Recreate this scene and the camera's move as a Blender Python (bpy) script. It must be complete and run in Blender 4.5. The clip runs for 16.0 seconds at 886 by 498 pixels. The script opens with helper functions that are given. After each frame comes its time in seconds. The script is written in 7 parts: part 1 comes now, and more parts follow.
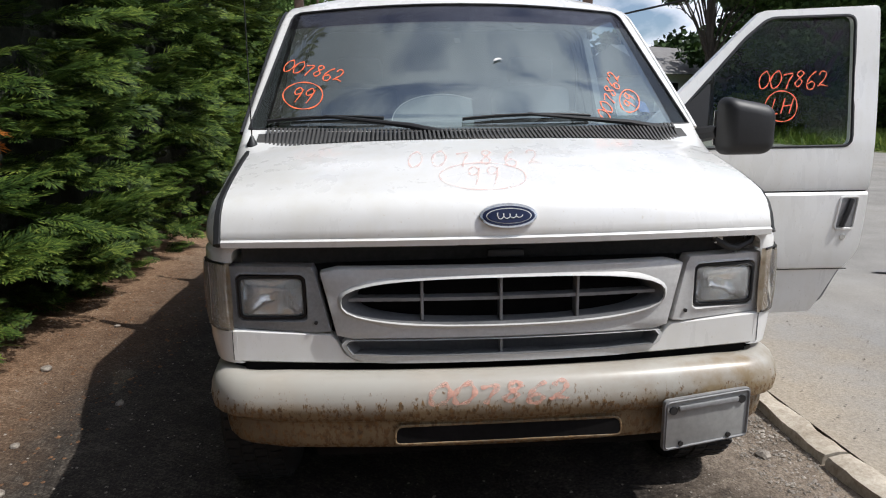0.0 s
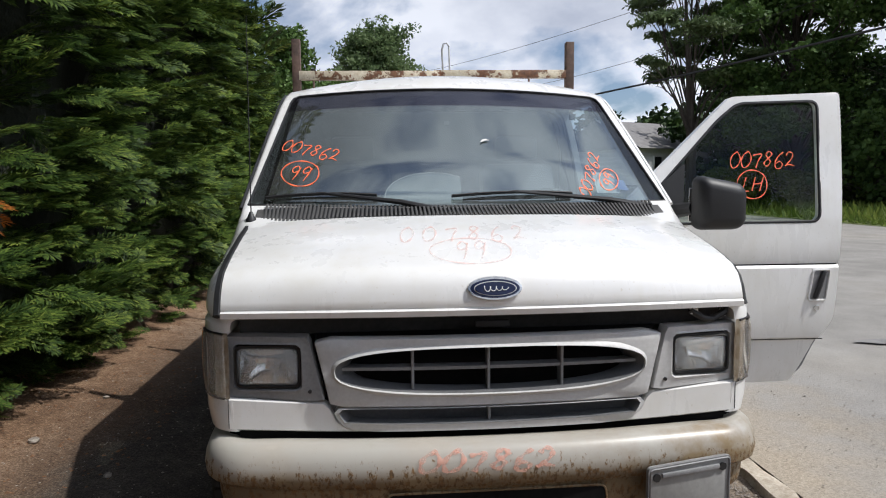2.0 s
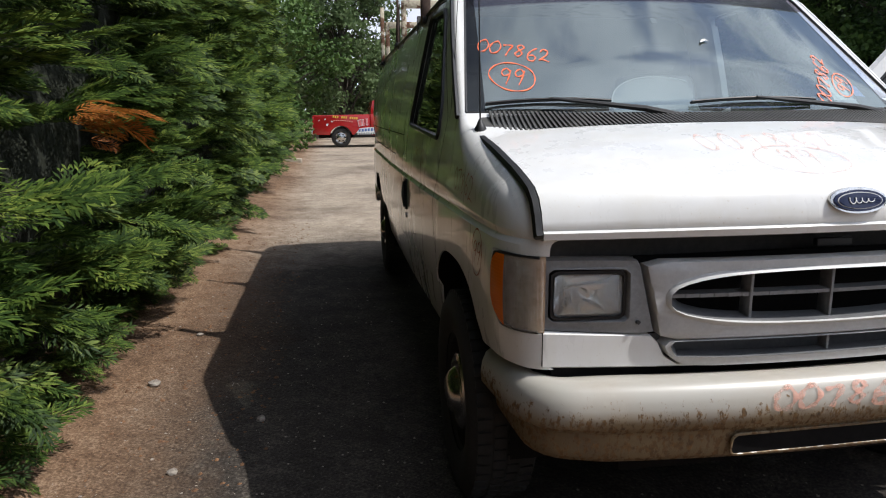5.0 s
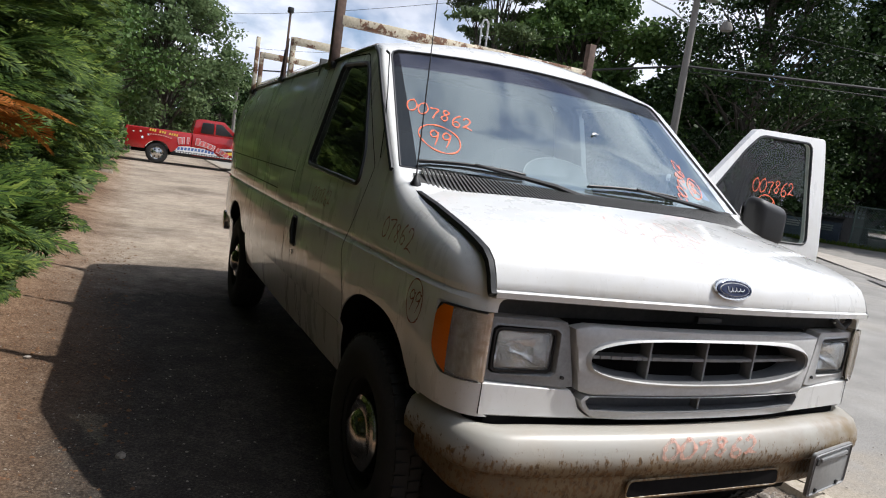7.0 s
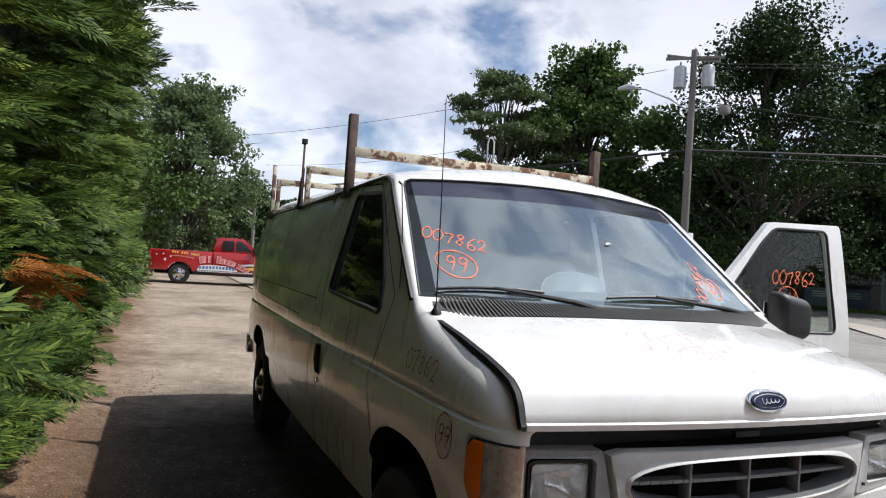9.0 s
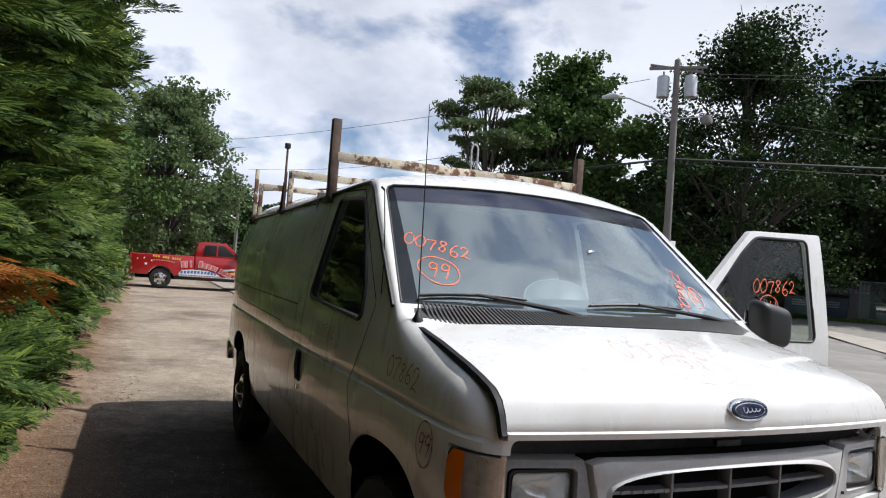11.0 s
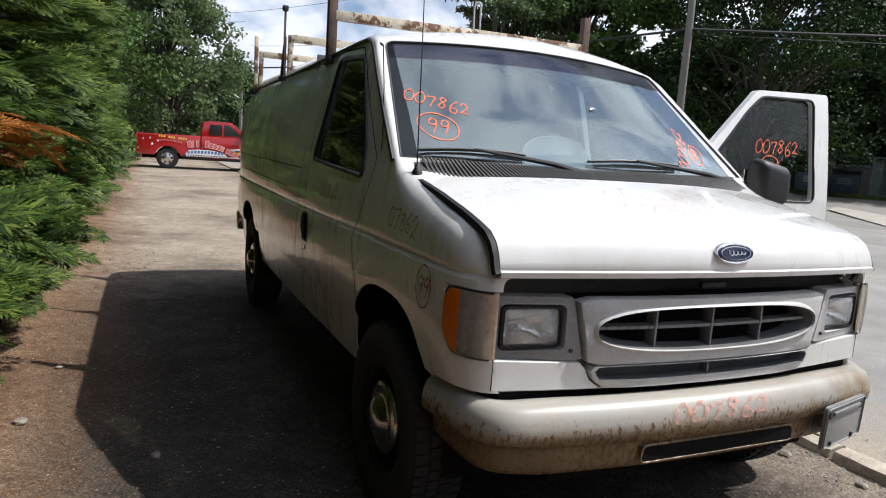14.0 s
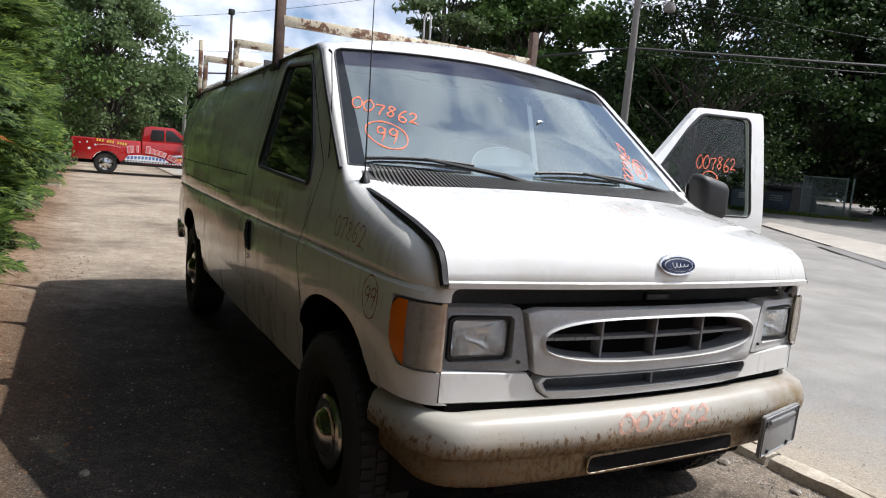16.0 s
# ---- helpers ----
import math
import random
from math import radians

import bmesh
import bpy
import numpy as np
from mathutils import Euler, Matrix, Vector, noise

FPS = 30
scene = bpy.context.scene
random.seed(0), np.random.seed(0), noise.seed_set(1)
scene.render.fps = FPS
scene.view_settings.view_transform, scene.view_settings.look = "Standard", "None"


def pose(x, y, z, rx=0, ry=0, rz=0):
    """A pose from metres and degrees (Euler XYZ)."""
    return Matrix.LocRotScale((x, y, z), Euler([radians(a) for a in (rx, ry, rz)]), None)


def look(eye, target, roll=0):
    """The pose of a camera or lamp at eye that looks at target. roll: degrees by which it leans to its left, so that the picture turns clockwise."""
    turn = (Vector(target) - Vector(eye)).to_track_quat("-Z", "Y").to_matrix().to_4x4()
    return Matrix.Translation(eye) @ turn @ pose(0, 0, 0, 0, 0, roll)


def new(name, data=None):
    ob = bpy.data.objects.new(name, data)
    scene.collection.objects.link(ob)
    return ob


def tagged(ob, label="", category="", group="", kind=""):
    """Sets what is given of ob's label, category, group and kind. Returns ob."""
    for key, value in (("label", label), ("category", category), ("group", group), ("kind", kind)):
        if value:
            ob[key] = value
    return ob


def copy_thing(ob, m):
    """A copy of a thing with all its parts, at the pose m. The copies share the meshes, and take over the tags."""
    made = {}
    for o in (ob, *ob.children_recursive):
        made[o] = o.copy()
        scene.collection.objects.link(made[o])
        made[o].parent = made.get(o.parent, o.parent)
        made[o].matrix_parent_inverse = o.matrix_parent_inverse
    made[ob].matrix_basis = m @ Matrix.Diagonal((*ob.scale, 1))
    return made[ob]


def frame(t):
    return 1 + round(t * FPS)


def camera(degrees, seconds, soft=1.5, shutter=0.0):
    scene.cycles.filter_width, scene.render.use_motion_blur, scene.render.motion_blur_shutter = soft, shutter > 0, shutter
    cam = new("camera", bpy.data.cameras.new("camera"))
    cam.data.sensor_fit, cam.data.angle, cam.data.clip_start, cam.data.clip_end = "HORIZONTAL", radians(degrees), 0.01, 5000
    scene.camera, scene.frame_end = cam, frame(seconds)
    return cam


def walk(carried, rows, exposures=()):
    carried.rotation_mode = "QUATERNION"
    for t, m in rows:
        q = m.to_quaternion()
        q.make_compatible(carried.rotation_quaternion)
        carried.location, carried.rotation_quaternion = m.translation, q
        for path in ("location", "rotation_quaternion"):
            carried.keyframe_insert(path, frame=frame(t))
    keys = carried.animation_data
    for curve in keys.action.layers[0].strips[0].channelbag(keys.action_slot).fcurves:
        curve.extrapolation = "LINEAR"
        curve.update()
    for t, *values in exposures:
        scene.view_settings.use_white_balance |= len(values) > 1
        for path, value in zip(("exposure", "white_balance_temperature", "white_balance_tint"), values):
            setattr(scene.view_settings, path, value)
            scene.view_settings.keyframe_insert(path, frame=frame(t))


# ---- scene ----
cam = camera(67.4, 16.0, soft=1.1)
PATH = [
    (0, (-0.325, -1.916, 1.441), (-0.185, 0.037, 1.035), -0.7),
    (0.5, (-0.5, -1.996, 1.444), (-0.255, -0.041, 1.101), 3.6),
    (1, (-0.466, -2.032, 1.46), (-0.165, -0.083, 1.128), 3.6),
    (1.5, (-0.383, -2.027, 1.464), (-0.145, -0.058, 1.206), 1.1),
    (2, (-0.334, -2.022, 1.465), (-0.158, -0.04, 1.267), -0.5),
    (2.5, (-0.339, -1.982, 1.449), (-0.228, -0.002, 1.19), -2.5),
    (3, (-0.574, -1.998, 1.437), (-0.447, -0.028, 1.115), 0.8),
    (3.5, (-0.795, -1.978, 1.435), (-0.723, -0.03, 0.987), 0.4),
    (3.7, (-0.865, -1.929, 1.415), (-0.839, 0.011, 0.928), 0.6),
    (5.8, (-1.562, -1.506, 1.377), (-0.964, 0.373, 1.042), 3.3),
    (6, (-1.592, -1.505, 1.375), (-0.936, 0.356, 1.053), 5.6),
    (6.5, (-1.747, -1.572, 1.385), (-0.937, 0.237, 1.116), 7.7),
    (7, (-1.794, -1.575, 1.395), (-0.939, 0.217, 1.157), 8.4),
    (7.5, (-1.788, -1.557, 1.394), (-0.952, 0.243, 1.145), 7.6),
    (8, (-1.792, -1.586, 1.401), (-0.985, 0.222, 1.113), 4.5),
    (8.5, (-1.794, -1.581, 1.466), (-0.999, 0.239, 1.231), 3.4),
    (9, (-1.817, -1.587, 1.51), (-1.037, 0.254, 1.553), 4.0),
    (9.2, (-1.768, -1.591, 1.55), (-1.007, 0.258, 1.58), 2.5),
    (11.3, (-1.804, -1.57, 1.51), (-0.979, 0.25, 1.577), 4.5),
    (11.5, (-1.802, -1.576, 1.511), (-0.978, 0.246, 1.566), 4.2),
    (12, (-1.787, -1.584, 1.472), (-1.003, 0.256, 1.469), 5.6),
    (12.5, (-1.789, -1.6, 1.453), (-1.04, 0.251, 1.347), 5.1),
    (13, (-1.802, -1.616, 1.449), (-1.04, 0.225, 1.27), 4.4),
    (13.5, (-1.801, -1.642, 1.429), (-1.05, 0.198, 1.211), 4.6),
    (14, (-1.785, -1.643, 1.413), (-0.972, 0.161, 1.121), 4.0),
    (14.5, (-1.792, -1.633, 1.38), (-0.905, 0.129, 1.052), 6.0),
    (15, (-1.774, -1.619, 1.389), (-0.825, 0.113, 1.077), 5.6),
    (15.5, (-1.769, -1.616, 1.402), (-0.811, 0.119, 1.133), 5.4),
    (16, (-1.773, -1.62, 1.406), (-0.82, 0.121, 1.159), 5.1),
]
walk(cam, [(t, look(eye, target, roll)) for t, eye, target, roll in PATH],
     exposures=[(0.0, -0.20), (1.5, -0.24), (3.7, -0.28), (5.8, 0.0), (7.5, 0.02), (9.0, -0.04), (11.3, -0.12), (12.0, -0.18), (13.5, -0.04), (16.0, 0.18)])

# ---------------------------------------------------------------- light
SUN_DIR = Vector((0.67, -0.23, 1.0)).normalized()      # towards the sun
sun_el = math.asin(SUN_DIR.z)
sun_az = math.atan2(SUN_DIR.x, SUN_DIR.y)
world = bpy.data.worlds.new("sky")
scene.world = world
world.use_nodes = True
wn, wl = world.node_tree.nodes, world.node_tree.links
wn.clear()


def wnode(kind, **vals):
    n = wn.new(kind)
    for k, v in vals.items():
        n.inputs[k].default_value = v
    return n


sky = wnode("ShaderNodeTexSky")
sky.sky_type, sky.sun_disc = "NISHITA", False
sky.sun_elevation, sky.sun_rotation = sun_el, sun_az
sky.air_density, sky.dust_density, sky.ozone_density = 1.0, 1.0, 1.0
coord = wnode("ShaderNodeTexCoord")
flat = wnode("ShaderNodeVectorMath")
flat.operation = "MULTIPLY"
flat.inputs[1].default_value = (1.0, 1.0, 1.7)
clouds = wnode("ShaderNodeTexNoise", Scale=5.0, Detail=7.0, Roughness=0.50, Distortion=0.15)
ramp = wnode("ShaderNodeValToRGB")
ramp.color_ramp.elements[0].position, ramp.color_ramp.elements[0].color = 0.39, (0.10, 0.08, 0.08, 1)
ramp.color_ramp.elements[1].position, ramp.color_ramp.elements[1].color = 0.51, (1, 1, 1, 1)
shade = wnode("ShaderNodeTexNoise", Scale=3.4, Detail=6.0, Roughness=0.55)
sramp = wnode("ShaderNodeValToRGB")
sramp.color_ramp.elements[0].position, sramp.color_ramp.elements[0].color = 0.34, (5.7, 6.3, 7.8, 1)
sramp.color_ramp.elements[1].position, sramp.color_ramp.elements[1].color = 0.60, (10.0, 10.5, 11.8, 1)
near_sun = wnode("ShaderNodeVectorMath")
near_sun.operation = "DOT_PRODUCT"
near_sun.inputs[1].default_value = SUN_DIR
glow = wnode("ShaderNodeMapRange", **{"From Min": 0.60, "From Max": 1.0, "To Min": 1.0, "To Max": 3.5})
halo = wnode("ShaderNodeMapRange", **{"From Min": 0.50, "From Max": 1.0, "To Min": 1.0, "To Max": 1.7})
height = wnode("ShaderNodeSeparateXYZ")
haze = wnode("ShaderNodeMapRange", **{"From Min": 0.05, "From Max": 0.80, "To Min": 1.95, "To Max": 0.80})
veil = wnode("ShaderNodeMath")
veil.operation = "MULTIPLY"
bright = wnode("ShaderNodeMixRGB")
bright.blend_type = "MULTIPLY"
bright.inputs[0].default_value = 1.0
mix = wnode("ShaderNodeMixRGB")
back = wnode("ShaderNodeBackground", Strength=0.060)
out = wnode("ShaderNodeOutputWorld")
wl.new(coord.outputs["Generated"], flat.inputs[0])
drift = wnode("ShaderNodeVectorMath")
drift.inputs[1].default_value = (3.7, 1.9, 0.6)
wl.new(flat.outputs[0], drift.inputs[0])
wl.new(drift.outputs[0], clouds.inputs["Vector"])
wl.new(flat.outputs[0], shade.inputs["Vector"])
wl.new(clouds.outputs["Fac"], ramp.inputs["Fac"])
wl.new(shade.outputs["Fac"], sramp.inputs["Fac"])
wl.new(ramp.outputs["Color"], mix.inputs[0])
deep = wnode("ShaderNodeMixRGB")
deep.blend_type = "MULTIPLY"
deep.inputs[0].default_value, deep.inputs[2].default_value = 1.0, (1.45, 1.66, 1.95, 1)
wl.new(sky.outputs[0], deep.inputs[1])
aureole = wnode("ShaderNodeMixRGB")
aureole.blend_type = "MULTIPLY"
aureole.inputs[0].default_value = 1.0
wl.new(deep.outputs[0], aureole.inputs[1])
wl.new(halo.outputs[0], aureole.inputs[2])
wl.new(aureole.outputs[0], mix.inputs[1])
wl.new(coord.outputs["Generated"], near_sun.inputs[0])
wl.new(near_sun.outputs["Value"], glow.inputs["Value"])
wl.new(sramp.outputs["Color"], bright.inputs[1])
wl.new(coord.outputs["Generated"], height.inputs[0])
wl.new(height.outputs["Z"], haze.inputs["Value"])
wl.new(near_sun.outputs["Value"], halo.inputs["Value"])
wl.new(glow.outputs[0], veil.inputs[0])
wl.new(haze.outputs[0], veil.inputs[1])
wl.new(veil.outputs[0], bright.inputs[2])
wl.new(bright.outputs[0], mix.inputs[2])
wl.new(mix.outputs[0], back.inputs["Color"])
wl.new(back.outputs[0], out.inputs["Surface"])

sun = new("sun", bpy.data.lights.new("sun", "SUN"))
sun.data.energy, sun.data.angle, sun.data.color = 5.2, radians(0.53), (1.0, 0.975, 0.945)
sun.matrix_world = look(SUN_DIR * 30, (0, 0, 0))


# ---------------------------------------------------------------- materials
def nodes_of(name):
    m = bpy.data.materials.new(name)
    m.use_nodes = True
    nt = m.node_tree
    return m, nt.nodes, nt.links, nt.nodes["Principled BSDF"]


def noise_node(n, l, scale, detail=5.0, rough=0.6, coords="Object", stretch=None):
    tc = n.new("ShaderNodeTexCoord")
    t = n.new("ShaderNodeTexNoise")
    t.inputs["Scale"].default_value, t.inputs["Detail"].default_value, t.inputs["Roughness"].default_value = scale, detail, rough
    if stretch:
        mp = n.new("ShaderNodeMapping")
        mp.inputs["Scale"].default_value = stretch
        l.new(tc.outputs[coords], mp.inputs["Vector"])
        l.new(mp.outputs[0], t.inputs["Vector"])
    else:
        l.new(tc.outputs[coords], t.inputs["Vector"])
    return t


def ramp_node(n, l, src, stops):
    r = n.new("ShaderNodeValToRGB")
    e = r.color_ramp.elements
    while len(e) < len(stops):
        e.new(0.5)
    for el, (p, c) in zip(e, stops):
        el.position = p
        el.color = (*c, 1) if len(c) == 3 else c
    l.new(src, r.inputs["Fac"])
    return r


def mix_node(n, l, fac, a, b, mode="MIX"):
    m = n.new("ShaderNodeMixRGB")
    m.blend_type = mode
    for sock, v in zip(m.inputs, (fac, a, b)):
        if isinstance(v, (int, float)):
            sock.default_value = v
        elif isinstance(v, tuple):
            sock.default_value = (*v, 1)
        else:
            l.new(v, sock)
    return m.outputs[0]


def bump_node(n, l, bsdf, height, strength=0.3, distance=0.01):
    b = n.new("ShaderNodeBump")
    b.inputs["Strength"].default_value, b.inputs["Distance"].default_value = strength, distance
    l.new(height, b.inputs["Height"])
    l.new(b.outputs[0], bsdf.inputs["Normal"])


def surface(name, dark, light, scale=6.0, rough=(0.5, 0.7), metal=0.0, fine=60.0, bump=0.15, dist=0.004, stretch=None, coat=0.0, spec=0.5):
    """Two-scale mottled surface."""
    m, n, l, b = nodes_of(name)
    big = noise_node(n, l, scale, 6, 0.6, stretch=stretch)
    small = noise_node(n, l, fine, 4, 0.6, stretch=stretch)
    f = mix_node(n, l, 0.4, big.outputs["Fac"], small.outputs["Fac"])
    c = ramp_node(n, l, f, [(0.36, dark), (0.64, light)])
    l.new(c.outputs[0], b.inputs["Base Color"])
    r = n.new("ShaderNodeMapRange")
    r.inputs["To Min"].default_value, r.inputs["To Max"].default_value = rough
    l.new(big.outputs["Fac"], r.inputs["Value"])
    l.new(r.outputs[0], b.inputs["Roughness"])
    b.inputs["Metallic"].default_value = metal
    b.inputs["Coat Weight"].default_value = coat
    b.inputs["Specular IOR Level"].default_value = spec
    if bump:
        bump_node(n, l, b, small.outputs["Fac"], bump, dist)
    return m


def white_paint():
    m, n, l, b = nodes_of("white_paint")
    big = noise_node(n, l, 2.2, 6, 0.6)
    streak = noise_node(n, l, 9.0, 5, 0.65, stretch=(1.0, 1.0, 0.22))
    speck = noise_node(n, l, 90.0, 3, 0.5)
    c1 = ramp_node(n, l, big.outputs["Fac"], [(0.3, (0.65, 0.64, 0.61)), (0.6, (0.74, 0.738, 0.725))])
    d = ramp_node(n, l, streak.outputs["Fac"], [(0.52, (1, 1, 1)), (0.78, (0.80, 0.76, 0.66))])
    s = ramp_node(n, l, speck.outputs["Fac"], [(0.66, (1, 1, 1)), (0.76, (0.72, 0.66, 0.56))])
    c = mix_node(n, l, 0.4, c1.outputs[0], d.outputs[0], "MULTIPLY")
    c = mix_node(n, l, 0.55, c, s.outputs[0], "MULTIPLY")
    l.new(c, b.inputs["Base Color"])
    r = ramp_node(n, l, streak.outputs["Fac"], [(0.3, (0.2,) * 3), (0.75, (0.45,) * 3)])
    l.new(r.outputs[0], b.inputs["Roughness"])
    b.inputs["Coat Weight"].default_value = 0.9
    b.inputs["Coat Roughness"].default_value = 0.06
    wav = noise_node(n, l, 3.0, 2, 0.4)
    bump_node(n, l, b, wav.outputs["Fac"], 0.10, 0.02)
    return m


def rusty_bumper():
    """White paint over steel; rust spots run down the rolled lower edge; below it tan stain, darkened for the
    underside's shade.
    """
    m, n, l, b = nodes_of("rusty_painted_steel")
    tc = n.new("ShaderNodeTexCoord")
    sep = n.new("ShaderNodeSeparateXYZ")
    l.new(tc.outputs["Object"], sep.inputs[0])
    big = noise_node(n, l, 3.0, 6, 0.65)
    spots = noise_node(n, l, 44.0, 7, 0.72, stretch=(1.5, 1.0, 0.8))
    fine = noise_node(n, l, 70.0, 4, 0.6)
    # height 0.56..0.66 holds most rust
    band = n.new("ShaderNodeMapRange")
    band.inputs["From Min"].default_value, band.inputs["From Max"].default_value = 0.665, 0.585
    l.new(sep.outputs["Z"], band.inputs["Value"])
    # the lower half's shade is painted in here together with its tan stain
    low = n.new("ShaderNodeMapRange")
    low.inputs["From Min"].default_value, low.inputs["From Max"].default_value = 0.615, 0.56
    l.new(sep.outputs["Z"], low.inputs["Value"])
    right = n.new("ShaderNodeMapRange")
    right.inputs["From Min"].default_value, right.inputs["From Max"].default_value = 0.15, 0.75
    right.inputs["To Min"].default_value = 0.38
    l.new(sep.outputs["X"], right.inputs["Value"])
    paint = ramp_node(n, l, big.outputs["Fac"], [(0.3, (0.33, 0.31, 0.265)), (0.65, (0.50, 0.49, 0.46))])
    stain_and_shade = ramp_node(n, l, big.outputs["Fac"], [(0.3, (0.10, 0.068, 0.034)), (0.7, (0.27, 0.20, 0.112))])
    rust = ramp_node(n, l, fine.outputs["Fac"], [(0.3, (0.07, 0.045, 0.025)), (0.7, (0.23, 0.13, 0.05))])
    stain_mask = n.new("ShaderNodeMath")
    stain_mask.operation = "MULTIPLY"
    tn = ramp_node(n, l, big.outputs["Fac"], [(0.40, (0, 0, 0)), (0.58, (1, 1, 1))])
    l.new(tn.outputs[0], stain_mask.inputs[0])
    l.new(right.outputs[0], stain_mask.inputs[1])
    tm2 = n.new("ShaderNodeMath")
    tm2.operation, tm2.use_clamp = "MULTIPLY_ADD", True
    l.new(low.outputs[0], tm2.inputs[0])
    tm2.inputs[1].default_value = 0.95
    l.new(stain_mask.outputs[0], tm2.inputs[2])
    c = mix_node(n, l, tm2.outputs[0], paint.outputs[0], stain_and_shade.outputs[0])
    th = n.new("ShaderNodeMath")
    th.operation = "MULTIPLY_ADD"
    l.new(band.outputs[0], th.inputs[0])
    th.inputs[1].default_value = 0.20
    l.new(spots.outputs["Fac"], th.inputs[2])
    rm = ramp_node(n, l, th.outputs[0], [(0.685, (0, 0, 0)), (0.75, (1, 1, 1))])
    c = mix_node(n, l, rm.outputs[0], c, rust.outputs[0])
    l.new(c, b.inputs["Base Color"])
    rr = ramp_node(n, l, rm.outputs[0], [(0.0, (0.36,) * 3), (1.0, (0.8,) * 3)])
    l.new(rr.outputs[0], b.inputs["Roughness"])
    bump_node(n, l, b, rm.outputs[0], 0.25, 0.003)
    return m


def rack_paint():
    """Cream paint flaking to rust in patches."""
    m, n, l, b = nodes_of("flaking_rack_paint")
    big = noise_node(n, l, 9.0, 5, 0.6)
    fine = noise_node(n, l, 60.0, 4, 0.6)
    f = mix_node(n, l, 0.25, big.outputs["Fac"], fine.outputs["Fac"])
    mask = ramp_node(n, l, f, [(0.50, (0, 0, 0)), (0.54, (1, 1, 1))])
    cream = ramp_node(n, l, fine.outputs["Fac"], [(0.3, (0.50, 0.42, 0.29)), (0.7, (0.72, 0.66, 0.53))])
    rust = ramp_node(n, l, fine.outputs["Fac"], [(0.3, (0.07, 0.032, 0.018)), (0.7, (0.21, 0.095, 0.045))])
    l.new(mix_node(n, l, mask.outputs[0], cream.outputs[0], rust.outputs[0]), b.inputs["Base Color"])
    b.inputs["Roughness"].default_value = 0.6
    bump_node(n, l, b, mask.outputs[0], 0.3, 0.003)
    return m


def glass(name, tint, rough=0.0, ior=1.5):
    """Thin pane: tinted see-through with Fresnel gloss."""
    m, n, l, b = nodes_of(name)
    n.remove(b)
    tr = n.new("ShaderNodeBsdfTransparent")
    tr.inputs[0].default_value = (*tint, 1)
    gl = n.new("ShaderNodeBsdfGlossy")
    gl.inputs["Roughness"].default_value = rough
    fr = n.new("ShaderNodeFresnel")
    fr.inputs["IOR"].default_value = ior
    mx = n.new("ShaderNodeMixShader")
    l.new(fr.outputs[0], mx.inputs[0])
    l.new(tr.outputs[0], mx.inputs[1])
    l.new(gl.outputs[0], mx.inputs[2])
    l.new(mx.outputs[0], n["Material Output"].inputs["Surface"])
    return m


def windscreen_glass():
    """Tinted pane with a film of dust that scatters a little."""
    m, n, l, b = nodes_of("windscreen_glass")
    n.remove(b)
    tr = n.new("ShaderNodeBsdfTransparent")
    tr.inputs[0].default_value = (0.33, 0.42, 0.45, 1)
    df = n.new("ShaderNodeBsdfDiffuse")
    df.inputs[0].default_value = (0.55, 0.56, 0.54, 1)
    dust = noise_node(n, l, 4.0, 6, 0.6)
    dm = ramp_node(n, l, dust.outputs["Fac"], [(0.35, (0.04,) * 3), (0.75, (0.115,) * 3)])
    mx1 = n.new("ShaderNodeMixShader")
    l.new(dm.outputs[0], mx1.inputs[0])
    l.new(tr.outputs[0], mx1.inputs[1])
    l.new(df.outputs[0], mx1.inputs[2])
    gl = n.new("ShaderNodeBsdfGlossy")
    gl.inputs["Roughness"].default_value = 0.02
    gl.inputs["Color"].default_value = (0.82, 0.95, 0.97, 1)
    fr = n.new("ShaderNodeFresnel")
    fr.inputs["IOR"].default_value = 2.7
    mx = n.new("ShaderNodeMixShader")
    l.new(fr.outputs[0], mx.inputs[0])
    l.new(mx1.outputs[0], mx.inputs[1])
    l.new(gl.outputs[0], mx.inputs[2])
    l.new(mx.outputs[0], n["Material Output"].inputs["Surface"])
    return m


def leaf_mat(name, cols, trans=0.25, rough=0.55, scale=1.3):
    m, n, l, b = nodes_of(name)
    g = n.new("ShaderNodeNewGeometry")
    big = noise_node(n, l, scale, 4, 0.6)
    f = mix_node(n, l, 0.36, big.outputs["Fac"], g.outputs["Random Per Island"])
    k = len(cols) - 1
    c = ramp_node(n, l, f, [(0.22 + 0.56 * i / k, col) for i, col in enumerate(cols)])
    l.new(c.outputs[0], b.inputs["Base Color"])
    b.inputs["Roughness"].default_value = rough
    b.inputs["Specular IOR Level"].default_value = 0.15
    tl = n.new("ShaderNodeBsdfTranslucent")
    l.new(c.outputs[0], tl.inputs[0])
    mx = n.new("ShaderNodeMixShader")
    mx.inputs[0].default_value = trans
    l.new(b.outputs[0], mx.inputs[1])
    l.new(tl.outputs[0], mx.inputs[2])
    l.new(mx.outputs[0], n["Material Output"].inputs["Surface"])
    return m


